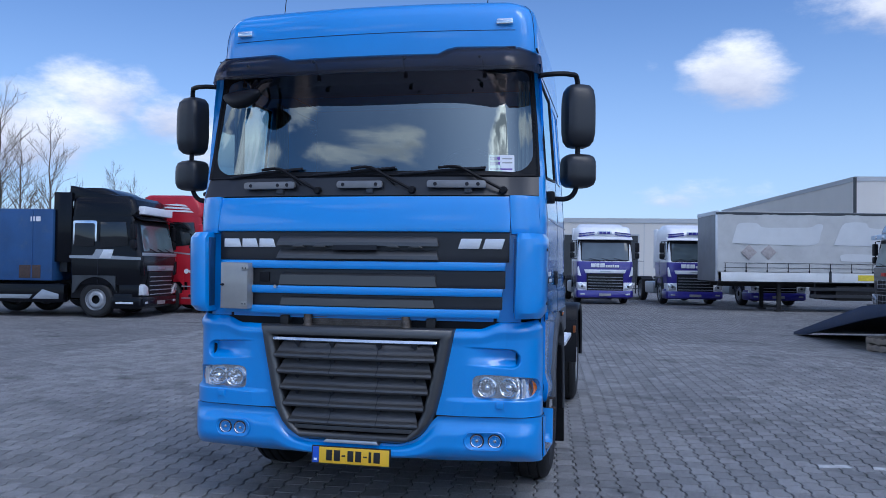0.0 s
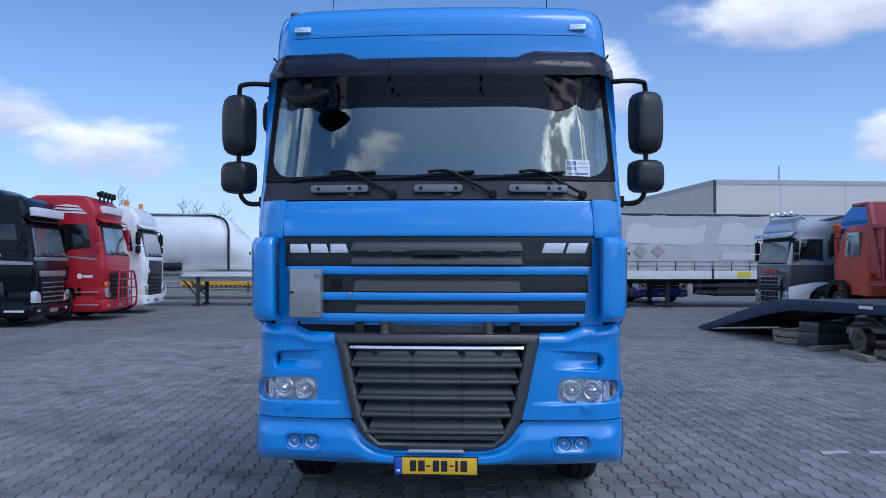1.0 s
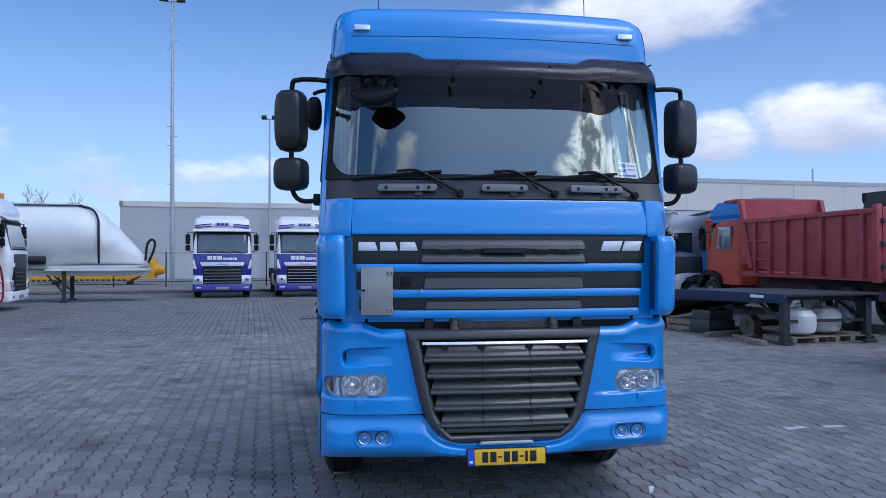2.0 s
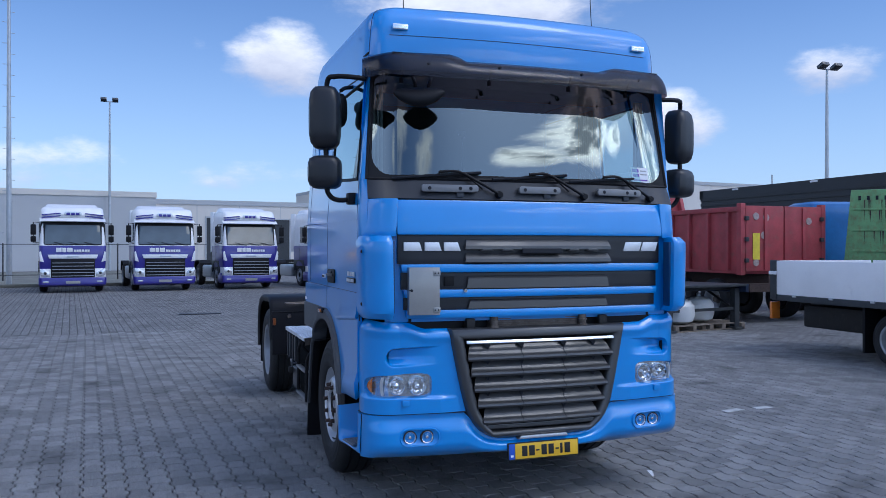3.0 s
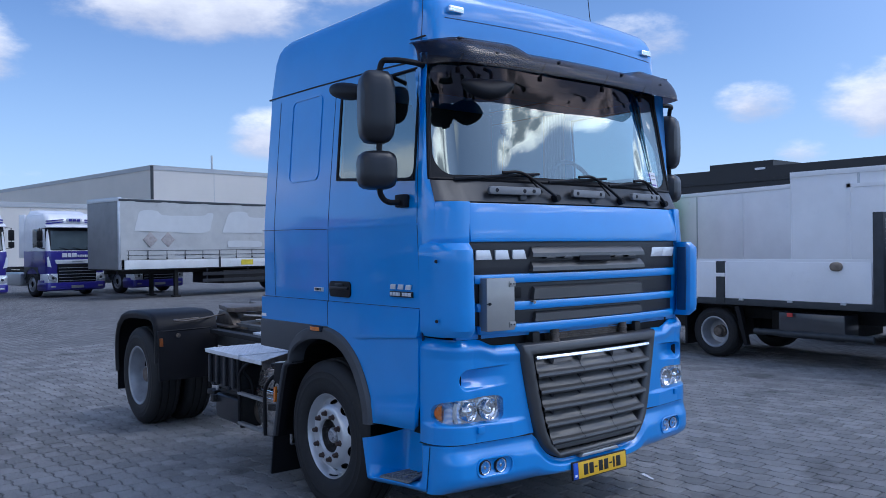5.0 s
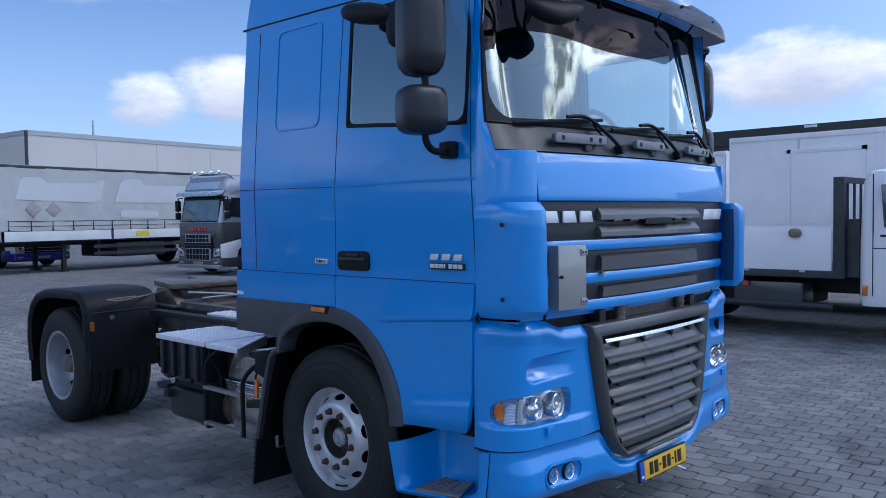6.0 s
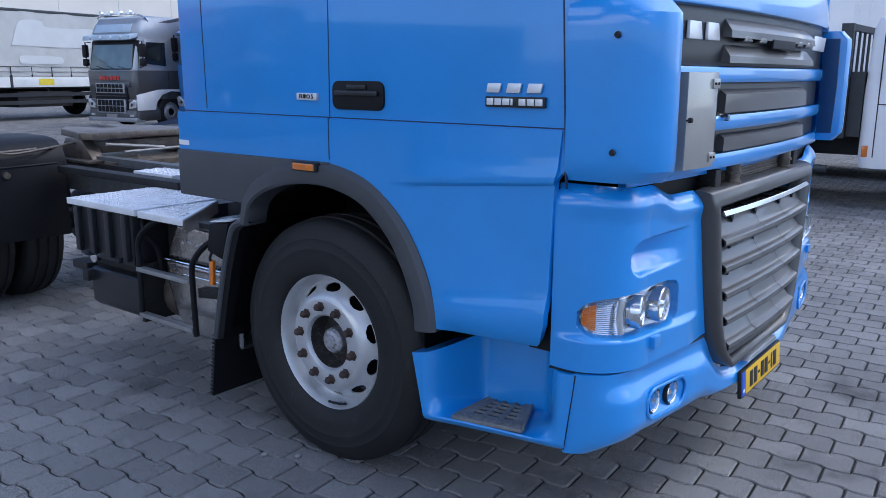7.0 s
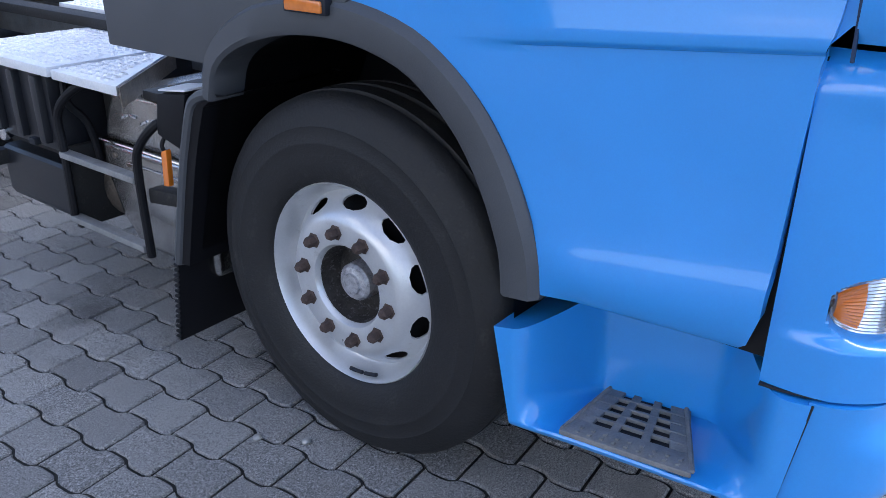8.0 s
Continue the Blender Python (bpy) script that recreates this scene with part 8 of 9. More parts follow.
# --- tipper with its cab beyond the body ---
def tipper(m):
    """The tailgate is at y = 0, the cab at the far end along +y; the near flank is at -x."""
    t = thing("tipper_truck", "old orange-red tipper truck with a faded red steel body", "truck", "", m)
    L = 5.7
    for s in (-1, 1):
        # flanks lean out and rise towards the front shield
        part("tipper_flank", prism([(0, 1.22), (L - 0.6, 1.40), (L, 2.70), (0, 2.72)], "x", s * 1.20 - 0.03, s * 1.20 + 0.03, 0.006), DUMPRED, t, "faded red ribbed steel side")
        for k in range(7):
            y = 0.35 + 0.74 * k
            part("flank_rib", prism([(y, 1.26), (y + 0.09, 1.26), (y + 0.09, 2.66), (y, 2.66)], "x", s * 1.275 - 0.05, s * 1.275 + 0.05, 0.012), DUMPRED, t)
        for z in (1.65, 2.15):
            part("flank_bar", box(s * 1.25 - 0.03, s * 1.25 + 0.03, L - 1.6, L - 0.45, z - 0.03, z + 0.03, 0.01), DUMPRED, t)
        part("top_rail", box(s * 1.24 - 0.06, s * 1.24 + 0.06, 0, L, 2.66, 2.78, 0.02), DUMPRED, t)
        part("corner_post", box(s * 1.22 - 0.07, s * 1.22 + 0.07, -0.06, 0.10, 1.15, 2.86, 0.02), DUMPRED, t)
        part("front_brace", prism([(L - 0.7, 1.4), (L - 0.5, 1.4), (L + 0.12, 3.35), (L - 0.10, 3.35)], "x", s * 1.23 - 0.06, s * 1.23 + 0.06, 0.015), DUMPRED, t)
    part("front_shield", merge(box(-1.22, 1.22, L - 0.04, L + 0.06, 1.5, 3.36, 0.02), box(-1.26, 1.26, L + 0.02, L + 0.9, 3.30, 3.38, 0.02)), DUMPRED, t)
    part("tipper_floor", box(-1.2, 1.2, 0.02, L, 1.18, 1.30), DUMPRED, t)
    for a, b in ((-1.14, -0.02), (0.02, 1.14)):
        gate = part("tail_door", box(a, b, -0.06, 0.0, 1.24, 2.80, 0.015), DUMPRED, t, "faded red hinged tail door")
        part("door_rib", box((a + b) / 2 - 0.04, (a + b) / 2 + 0.04, -0.10, -0.05, 1.28, 2.76, 0.01), DUMPRED, gate)
        for z in (1.5, 2.0, 2.5):
            part("door_hinge", box(a - 0.05 if a < 0 else b - 0.05, a + 0.05 if a < 0 else b + 0.05, -0.12, -0.05, z - 0.05, z + 0.05, 0.01), DARKSTEEL, gate)
    part("warning_board", prism([(-0.95, 1.52), (-0.75, 1.52), (-0.75, 2.15), (-0.95, 2.15)], "y", -0.078, -0.065), SIGNYEL, t)
    for x, z in ((-0.85, 2.55), (-0.55, 2.52), (-0.62, 2.1), (-0.85, 1.45), (0.75, 2.45)):
        part("round_sticker", lathe([(-0.074, 0.001), (-0.073, 0.085), (-0.06, 0.09)], "y", (x, 0, z), 16), FADED, t)
    # running gear and the bonneted cab
    part("frame_beam", merge(box(-0.5, -0.38, -0.1, L + 2.4, 0.85, 1.15), box(0.38, 0.5, -0.1, L + 2.4, 0.85, 1.15), box(-1.1, 1.1, -0.15, 0.05, 0.75, 0.95)), RUST, t)
    for s in (-1, 1):
        for y in (1.1, 2.45):
            wheel(t, s * 1.2, y, 0.515, s, "rear", dual=True, detail=False)
        wheel(t, s * 1.2, L + 1.9, 0.515, s, "front", detail=False)
    c = part("cab_body", loft([(0.9, 1.1, L + 0.35, L + 2.2), (1.9, 1.12, L + 0.35, L + 2.2), (2.7, 1.02, L + 0.40, L + 1.95), (2.82, 0.9, L + 0.5, L + 1.8)], 0.12), ORANGE, t, "orange-red cab")
    part("bonnet", loft([(0.75, 0.95, L + 2.1, L + 2.55), (1.65, 0.90, L + 2.1, L + 2.5), (1.75, 0.80, L + 2.15, L + 2.45)], 0.15), ORANGE, t)
    for s in (-1, 1):
        part("cab_window", prism([(L + 0.75, 1.95), (L + 1.6, 1.95), (L + 1.5, 2.62), (L + 0.78, 2.62)], "x", s * 1.07 - 0.06, s * 1.07 + 0.06, 0.01), PALESCREEN, c)
        part("front_wing", prism([(L + 1.2, 0.75), (L + 1.35, 1.15), (L + 1.7, 1.30), (L + 2.3, 1.30), (L + 2.65, 1.05), (L + 2.7, 0.75), (L + 2.6, 0.75), (L + 2.2, 1.15), (L + 1.6, 1.15), (L + 1.3, 0.75)], "x", s * 1.05 - 0.18, s * 1.05 + 0.18), BLACK, t)
    part("cab_screen", prism([(-0.9, 2.0), (0.9, 2.0), (0.85, 2.62), (-0.85, 2.62)], "y", L + 1.93, L + 2.08), PALESCREEN, c)
    part("intake_stack", merge(lathe([(1.2, 0.07), (2.75, 0.07)], "z", (-1.05, L + 2.25, 0), 12), lathe([(2.7, 0.11), (2.85, 0.12), (2.9, 0.05)], "z", (-1.05, L + 2.25, 0), 12)), ORANGE, t)
    part("mirror_housing", merge(box(-1.42, -1.28, L + 1.95, L + 2.05, 1.95, 2.4, 0.02), tube([(-1.1, L + 1.9, 2.5), (-1.35, L + 2.0, 2.45), (-1.35, L + 2.0, 1.9)], 0.02, 6)), BLACK, t)
    return t


tipper(Matrix.Translation((11.75, 10.7, 0)) @ pose(0, 0, 0, 0, 0, 0.8))


# --- loading ramp body standing on legs, with oddments below ---
def ramp_deck(m):
    """The raised end is at y = 0; the deck runs level, then slopes down to its tip along +y. The near edge is at x = 0."""
    t = thing("recovery_deck", "dark blue sloping vehicle deck standing on steel legs", "deck", "", m)
    pts = [(0, 1.0), (3.3, 0.98), (4.2, 0.90), (7.85, 0.06), (7.85, 0.0), (7.2, 0.04), (4.2, 0.60), (3.3, 0.74), (0, 0.82)]
    part("deck_plate", prism([(0, 1.0), (3.3, 0.98), (4.2, 0.90), (7.85, 0.06), (7.85, 0.03), (4.2, 0.86), (3.3, 0.93), (0, 0.95)], "x", 0.05, 2.35, 0.004), DARKSTEEL, t)
    for x in (0.0, 2.32):
        part("edge_beam", prism(pts, "x", x, x + 0.09, 0.01), DECK, t, "dark blue edge beam")
    for k in range(7):
        y = 0.3 + 0.62 * k
        part("deck_cross_bar", box(0.05, 2.35, y, y + 0.08, 0.86, 0.94), DARKSTEEL, t)
    for x in (0.15, 2.15):
        leg = part("support_leg", merge(box(x, x + 0.14, 0.15, 0.30, 0.05, 0.90, 0.01), box(x - 0.06, x + 0.2, 0.08, 0.38, 0.0, 0.05, 0.008)), DARKSTEEL, t)
        part("leg_brace", tube([(x + 0.07, 0.22, 0.42), (x + 0.07, 1.1, 0.86)], 0.03, 6), DARKSTEEL, leg)
    part("leg_cross_bar", box(0.2, 2.2, 0.2, 0.26, 0.42, 0.48), DARKSTEEL, t)
    part("name_bar", box(-0.006, 0.003, 0.55, 0.95, 0.90, 0.96), PAPER, t)
    return t


DECKM = Matrix.Translation((7.45, 9.2, 0)) @ pose(0, 0, 0, 0, 0, 9.5)
ramp_deck(DECKM)


def gas_bottle(m):
    t = thing("white_tank", "rounded white steel tank on a pallet", "tank", "tanks under the deck", m)
    part("tank_shell", lathe([(0.16, 0.001), (0.17, 0.20), (0.22, 0.30), (0.34, 0.34), (0.55, 0.33), (0.66, 0.25), (0.71, 0.12), (0.72, 0.001)], "z", (0, 0, 0), 24), TANKW, t)
    part("valve", lathe([(0.70, 0.05), (0.78, 0.05), (0.80, 0.02)], "z", (0, 0, 0), 10), ALU, t)
    return t


g1 = gas_bottle(DECKM @ pose(0.75, 0.45, 0))
copy_thing(g1, DECKM @ pose(1.55, 0.65, 0))


def pallet(m, label="weathered wooden pallet on the paving"):
    t = thing("pallet", label, "pallet", "pallets under the deck", m)
    for k in range(5):
        part("board", box(-0.6, 0.6, -0.4 + 0.18 * k, -0.31 + 0.18 * k, 0.122, 0.144, 0.003), WOOD, t)
    for x in (-0.55, 0, 0.55):
        part("bearer", box(x - 0.05, x + 0.05, -0.4, 0.41, 0.022, 0.122, 0.004), WOOD, t)
    for y in (-0.4, 0, 0.32):
        part("skid", box(-0.6, 0.6, y, y + 0.09, 0.0, 0.022), WOOD, t)
    return t


p1 = pallet(DECKM @ pose(0.9, 0.55, 0.0, 0, 0, 4))
copy_thing(p1, DECKM @ pose(1.9, 0.6, 0, 0, 0, -6))
copy_thing(p1, DECKM @ pose(0.6, 3.6, 0, 0, 0, 20))
copy_thing(p1, DECKM @ pose(0.6, 3.6, 0.146, 0, 0, 12))


def plank(m, L=1.4):
    t = thing("timber_beam", "weathered timber beam lying on the paving", "timber", "timber under the deck", m)
    part("beam", box(-L / 2, L / 2, -0.07, 0.07, 0.0, 0.10, 0.006), WOOD, t)
    return t


b1 = plank(DECKM @ pose(-0.15, 0.8, 0, 0, 0, 75))
copy_thing(b1, DECKM @ pose(0.4, 2.2, 0, 0, 0, 15))
copy_thing(b1, DECKM @ pose(0.6, 1.6, 0, 0, 0, 40))


def scrap_axle(m):
    t = thing("loose_axle", "rusty loose axle parts under the deck", "axle", "", m)
    part("axle_tube", lathe([(-0.8, 0.07), (0.8, 0.07)], "x", (0, 0, 0.3), 12), RUST, t)
    for x in (-0.7, 0.7):
        part("drum", lathe([(x - 0.1, 0.05), (x - 0.1, 0.24), (x + 0.1, 0.24), (x + 0.1, 0.05)], "x", (0, 0, 0.24), 20), GREASE, t)
    return t


scrap_axle(DECKM @ pose(1.3, 1.7, 0))


def crate(m):
    t = thing("grey_crate", "pale plastic crates stacked under the deck", "crate", "", m)
    part("crate_body", merge(box(-0.4, 0.4, -0.3, 0.3, 0.0, 0.30, 0.02), box(-0.36, 0.36, -0.28, 0.28, 0.30, 0.52, 0.02)), GREYP, t)
    return t


crate(DECKM @ pose(0.5, 2.9, 0, 0, 0, 10))


# --- white dropside lorry ---
def dropside(m):
    """World metres: the near flank is at x = 7.68, the nose looks along -y."""
    t = thing("dropside_lorry", "white dropside lorry with aluminium side boards", "truck", "", m)
    X = 7.68
    for a, b in ((1.50, 3.78), (3.94, 6.36)):
        side = part("drop_side", box(X, X + 0.03, a, b, 0.985, 1.572, 0.006), BOXW, t, "pale aluminium drop side")
        for k in range(3):
            part("latch", box(X - 0.02, X + 0.01, a + 0.35 + 0.8 * k, a + 0.43 + 0.8 * k, 0.955, 0.992, 0.004), ALU, side)
    for y in (3.86, 6.42):
        post = part("side_post", box(X - 0.015, X + 0.06, y - 0.075, y + 0.075, 0.90, 1.58, 0.008), DARKSTEEL, t)
        part("post_latch", box(X - 0.03, X, y - 0.09, y + 0.09, 1.33, 1.39, 0.006), BOXW, post)
    part("far_side", box(X + 2.25, X + 2.28, 1.5, 6.4, 0.985, 1.572, 0.006), BOXW, t)
    part("tail_board", box(X + 0.03, X + 2.25, 6.44, 6.47, 0.985, 1.572, 0.006), BOXW, t)
    part("deck_floor", box(X, X + 2.28, 1.42, 6.46, 0.88, 0.98, 0.006), DARKSTEEL, t)
    part("headboard", merge(box(X, X + 2.28, 1.36, 1.42, 0.9, 1.60), box(X - 0.005, X + 0.09, 1.34, 1.48, 0.88, 2.28, 0.006), box(X + 2.2, X + 2.29, 1.34, 1.48, 0.88, 2.28, 0.006), box(X, X + 2.28, 1.36, 1.42, 2.2, 2.28), *[box(X + 0.3 * k, X + 0.3 * k + 0.03, 1.375, 1.405, 1.6, 2.22) for k in range(1, 8)]), DARKSTEEL, t)
    part("frame_beam", merge(box(X + 0.7, X + 0.8, -0.4, 6.3, 0.62, 0.86), box(X + 1.5, X + 1.6, -0.4, 6.3, 0.62, 0.86)), CHASSIS, t)
    for s in (-1, 1):
        x = X + 1.14 + s * 1.08
        wheel(t, x, 4.02, 0.415, s, "rear", dual=True, detail=False, tyre_r=0.415)
        wheel(t, x, -0.05, 0.415, s, "front", detail=False, tyre_r=0.415)
        part("mudguard", box(x - 0.02 if s < 0 else x - 0.3, x + 0.3 if s < 0 else x + 0.02, 4.52, 4.56, 0.18, 0.88), BLACK, t)
        part("guard_stay", prism([(3.40, 0.25), (3.46, 0.25), (3.62, 0.86), (3.54, 0.86)], "x", x - 0.05, x + 0.05), BLACK, t)
    # boxes added under the bed to block light and darken the paving
    part("side_locker", box(X + 0.05, X + 0.5, 1.9, 2.9, 0.42, 0.80, 0.02), GREYP, t)
    part("fuel_tank", box(X + 0.55, X + 2.1, 2.2, 3.3, 0.36, 0.80, 0.05), CHASSIS, t)
    part("spare_wheel_carrier", box(X + 0.45, X + 1.9, 4.65, 6.2, 0.42, 0.80, 0.04), CHASSIS, t)
    part("side_tube", merge(lathe([(1.5, 0.05), (3.3, 0.05)], "y", (X + 0.06, 0, 0.48), 12)), DARKSTEEL, t)
    part("red_reflector", box(X - 0.004, X + 0.02, 2.66, 2.74, 0.74, 0.80), SIGNRED, t)
    part("lamp_cluster", box(X + 0.02, X + 0.2, 6.48, 6.54, 0.55, 0.85, 0.01), AMBER, t)
    cabb = part("cab_body", loft([(0.52, 1.08, -1.05, 1.16), (0.62, 1.10, -1.10, 1.18), (1.45, 1.10, -1.05, 1.18), (2.20, 1.02, -0.62, 1.16), (2.34, 0.96, -0.50, 1.12), (2.38, 0.80, -0.3, 1.0)], 0.14), BOXW, t, "white lorry cab")
    moved_me = cabb.data
    moved_me.transform(Matrix.Translation((X + 1.15, 0, 0)))
    part("cab_window", prism([(0.86, 1.58), (0.90, 2.16), (0.30, 2.16), (0.02, 1.58)], "x", X + 0.04, X + 0.12, 0.02), SCREEN, t)
    part("cab_joint", box(X + 0.045, X + 0.06, 0.985, 0.997, 0.66, 2.3), SEAM, t)
    part("cab_joint", box(X + 0.045, X + 0.055, 0.0, 0.99, 1.30, 1.312), SEAM, t)
    part("door_handle", box(X + 0.03, X + 0.06, 0.72, 0.90, 1.46, 1.49, 0.005), BLACK, t)
    part("side_marker", box(X + 0.03, X + 0.06, 1.05, 1.12, 0.66, 0.80, 0.006), AMBER, t)
    part("cab_shelf", box(X + 0.12, X + 2.1, 1.18, 1.34, 0.9, 1.7), DARKSTEEL, t)
    part("hung_bag", blob((X - 0.03, 1.98, 1.51), 0.05, 0.09, 0.065), WOOD, t)
    return t


dropside(Matrix())


def box_body(m, L, H, label, door=False):
    """A pale panelled box body: flank along +y at x = 0."""
    t = thing("box_container", label, "container", "", m)
    part("box_shell", box(0.0, 2.4, 0, L, 0.75, H, 0.02), BOXW, t)
    n = max(2, int(L / 1.25))
    for k in range(n + 1):
        y = L * k / n
        part("panel_strip", box(-0.012, 0.004, max(0, y - 0.02), min(L, y + 0.02), 0.78, H - 0.03), BOXW if k % 2 else ALU, t)
    part("top_rail", box(-0.02, 0.06, 0, L, H - 0.09, H + 0.01, 0.008), BOXW, t)
    part("base_rail", box(-0.02, 0.06, 0, L, 0.70, 0.86, 0.008), DARKSTEEL, t)
    if door:
        dr = part("side_door", box(-0.02, 0.0, L - 2.35, L - 1.15, 1.3, H - 0.35, 0.006), BOXW, t)
        part("door_frame", merge(box(-0.03, 0.0, L - 2.42, L - 2.35, 1.3, H - 0.28), box(-0.03, 0.0, L - 1.15, L - 1.08, 1.3, H - 0.28), box(-0.03, 0.0, L - 2.42, L - 1.08, H - 0.35, H - 0.28)), BOXW, dr)
    part("underframe", box(0.06, 2.3, 0.05, L - 0.05, 0.40, 0.74, 0.02), CHASSIS, t, "dark underframe")
    part("side_locker", box(0.02, 0.6, L * 0.30, L * 0.52, 0.28, 0.70, 0.02), DARKSTEEL, t)
    for x in (0.3, 1.9):
        part("support_leg", box(x, x + 0.12, 0.4, 0.52, 0, 0.75), DARKSTEEL, t)
        part("support_leg", box(x, x + 0.12, L - 0.5, L - 0.38, 0, 0.75), DARKSTEEL, t)
    return t


box_body(pose(11.0, -4.6, 0), 9.0, 3.22, "pale box body with a side door standing on legs", True)
box_body(pose(13.55, 5.6, 0, 0, 0, -16), 4.9, 3.2, "pale panelled box body behind the dropside lorry")


def skip_container(m):
    t = thing("skip_container", "worn green steel container with rust streaks", "container", "", m)
    part("shell", prism([(-0.72, 0.25), (0.72, 0.25), (0.95, 1.3), (0.80, 3.2), (-0.75, 3.2), (-0.95, 1.5)], "y", 0.0, 3.2, 0.03), GREEN, t)
    for z in (1.0, 1.7, 2.2, 2.7):
        part("end_rib", box(-0.70, 0.70, -0.03, 0.02, z, z + 0.05, 0.008), GREEN, t)
    rnd = random.Random(4)
    for k in range(16):  # runs of rust below the slots and ribs
        x, z1 = rnd.uniform(-0.45, 0.40), rnd.choice((2.95, 2.7, 2.2, 1.7))
        part("rust_run", prism([(x, z1), (x + rnd.uniform(0.02, 0.05), z1), (x + 0.02, z1 - rnd.uniform(0.2, 0.6)), (x + 0.006, z1 - 0.15)], "y", -0.006, 0.01), RUST, t)
    for x in (-0.5, -0.25, 0.0, 0.25, 0.5):
        part("lock_slot", box(x - 0.04, x + 0.04, -0.02, 0.01, 2.95, 3.05), SEAM, t)
    return t


skip_container(pose(13.7, 9.75, 0, 0, 0, -47) @ Matrix.Diagonal((0.74, 0.74, 1.0, 1)))


VERGE = mat("grey_verge", (0.17, 0.17, 0.145), 0.95, 0, 0.25, 0.8, 9, 0.3)

# --- buildings ---
def hall(name, label, m, L, D, H, wall, bays, cap=None, doors=(), ribs=0.0):
    t = thing(name, label, "building", "", m)
    part("wall", box(0, L, 0, D, 0, H), wall, t)
    part("parapet", merge(box(-0.06, L + 0.06, -0.06, 0.2, H - 0.35, H + 0.08), box(-0.06, 0.2, -0.06, D, H - 0.35, H + 0.08)), cap or wall, t)
    part("roof", box(0.2, L, 0.2, D, H, H + 0.05), DARKSTEEL, t)
    for k in range(1, bays):
        part("panel_joint", box(L * k / bays - 0.03, L * k / bays + 0.03, -0.012, 0.0, 0.3, H - 0.4), HALLG, t)
    for x, w, h in doors:
        d = part("dock_door", box(x, x + w, -0.03, 0.02, 0.2, h), DARKSTEEL, t, "dark dock door")
        part("door_frame", merge(box(x - 0.12, x, -0.08, 0.02, 0.2, h + 0.12), box(x + w, x + w + 0.12, -0.08, 0.02, 0.2, h + 0.12), box(x - 0.12, x + w + 0.12, -0.08, 0.02, h, h + 0.12)), HALLG, d)
    if ribs:
        z = 0.3
        while z < H - 0.3:
            part("cladding_rib", box(0, L, -0.05, 0.0, z, z + ribs * 0.55), wall, t)
            z += ribs
    return t


hall("warehouse", "long pale warehouse with dark dock doors", at_yard(6.0, 69.5), 34, 30, 6.0, HALLW, 9, HALLG, ((-0.2 + 0.25, 2.0, 4.5), (4.6, 2.4, 4.5), (9, 3.2, 4.4), (15, 3.2, 4.4), (21, 3.2, 4.4), (27, 3.2, 4.4)))
hall("warehouse", "grey flat-roofed warehouse beyond the fence", at_yard(-9.6, 64.0), 15.2, 20, 6.2, HALLG, 4, HALLW)
big = hall("logistics_hall", "tall light grey logistics hall", Matrix.Translation((23.0, 74.0, 0)) @ pose(0, 0, 0, 0, 0, 7.5), 80, 45, 10.0, HALLW, 12, HALLG)
part("corner_flashing", box(-0.10, 0.12, -0.10, 0.1, 0, 10.0), DARKSTEEL, big)
for x in (7, 30, 52):
    part("roof_vent", box(x, x + 0.15, 1.0, 1.15, 10.0, 11.6), GALV, big)
dark = hall("workshop_hall", "low workshop hall with dark ribbed cladding", Matrix.Translation((24.0, 30.0, 0)) @ pose(0, 0, 0, 0, 0, -90), 29, 20, 4.65, HALLD, 1, HALLD, (), 0.26)
for k in range(6):
    part("roof_clamp", box(2.5 + 5 * k, 2.9 + 5 * k, -0.10, 0.0, 4.62, 4.70), PAPER, dark)
part("roof_block", box(13, 16, 4, 7, 4.6, 5.4), HALLD, dark)


# --- masts ---
def mast(m, H, label, heads=True, pegs=False):
    t = thing("light_mast", label, "light mast", "", m)
    part("pole", lathe([(0, 0.13), (H * 0.5, 0.10), (H, 0.06)], "z", (0, 0, 0), 12), GALV, t)
    if pegs:
        for k in range(24):
            z = 2.5 + k * (H - 3) / 24
            s = 1 if k % 2 else -1
            part("climbing_peg", tube([(0, 0, z), (s * 0.26, 0, z)], 0.014, 5), GALV, t)
    if heads:
        part("cross_arm", tube([(-0.5, 0, H), (0.5, 0, H)], 0.04, 6), GALV, t)
        for s in (-1, 1):
            part("floodlight", moved(box(-0.22, 0.22, -0.3, 0.12, -0.09, 0.09, 0.03), Matrix.Translation((s * 0.42, -0.1, H + 0.08)) @ Matrix.Rotation(radians(-25), 4, "X")), GREYP, t)
    return t


mast(at_yard(-4.2, 38.0), 14.75, "tall galvanised mast with climbing pegs and floodlights", True, True)
mast(Matrix.Translation((-6.2, 63.0, 0)), 13.2, "galvanised steel mast with two floodlights")
mast(Matrix.Translation((29.2, 26.9, 0)), 10.8, "galvanised floodlight mast behind the workshop")

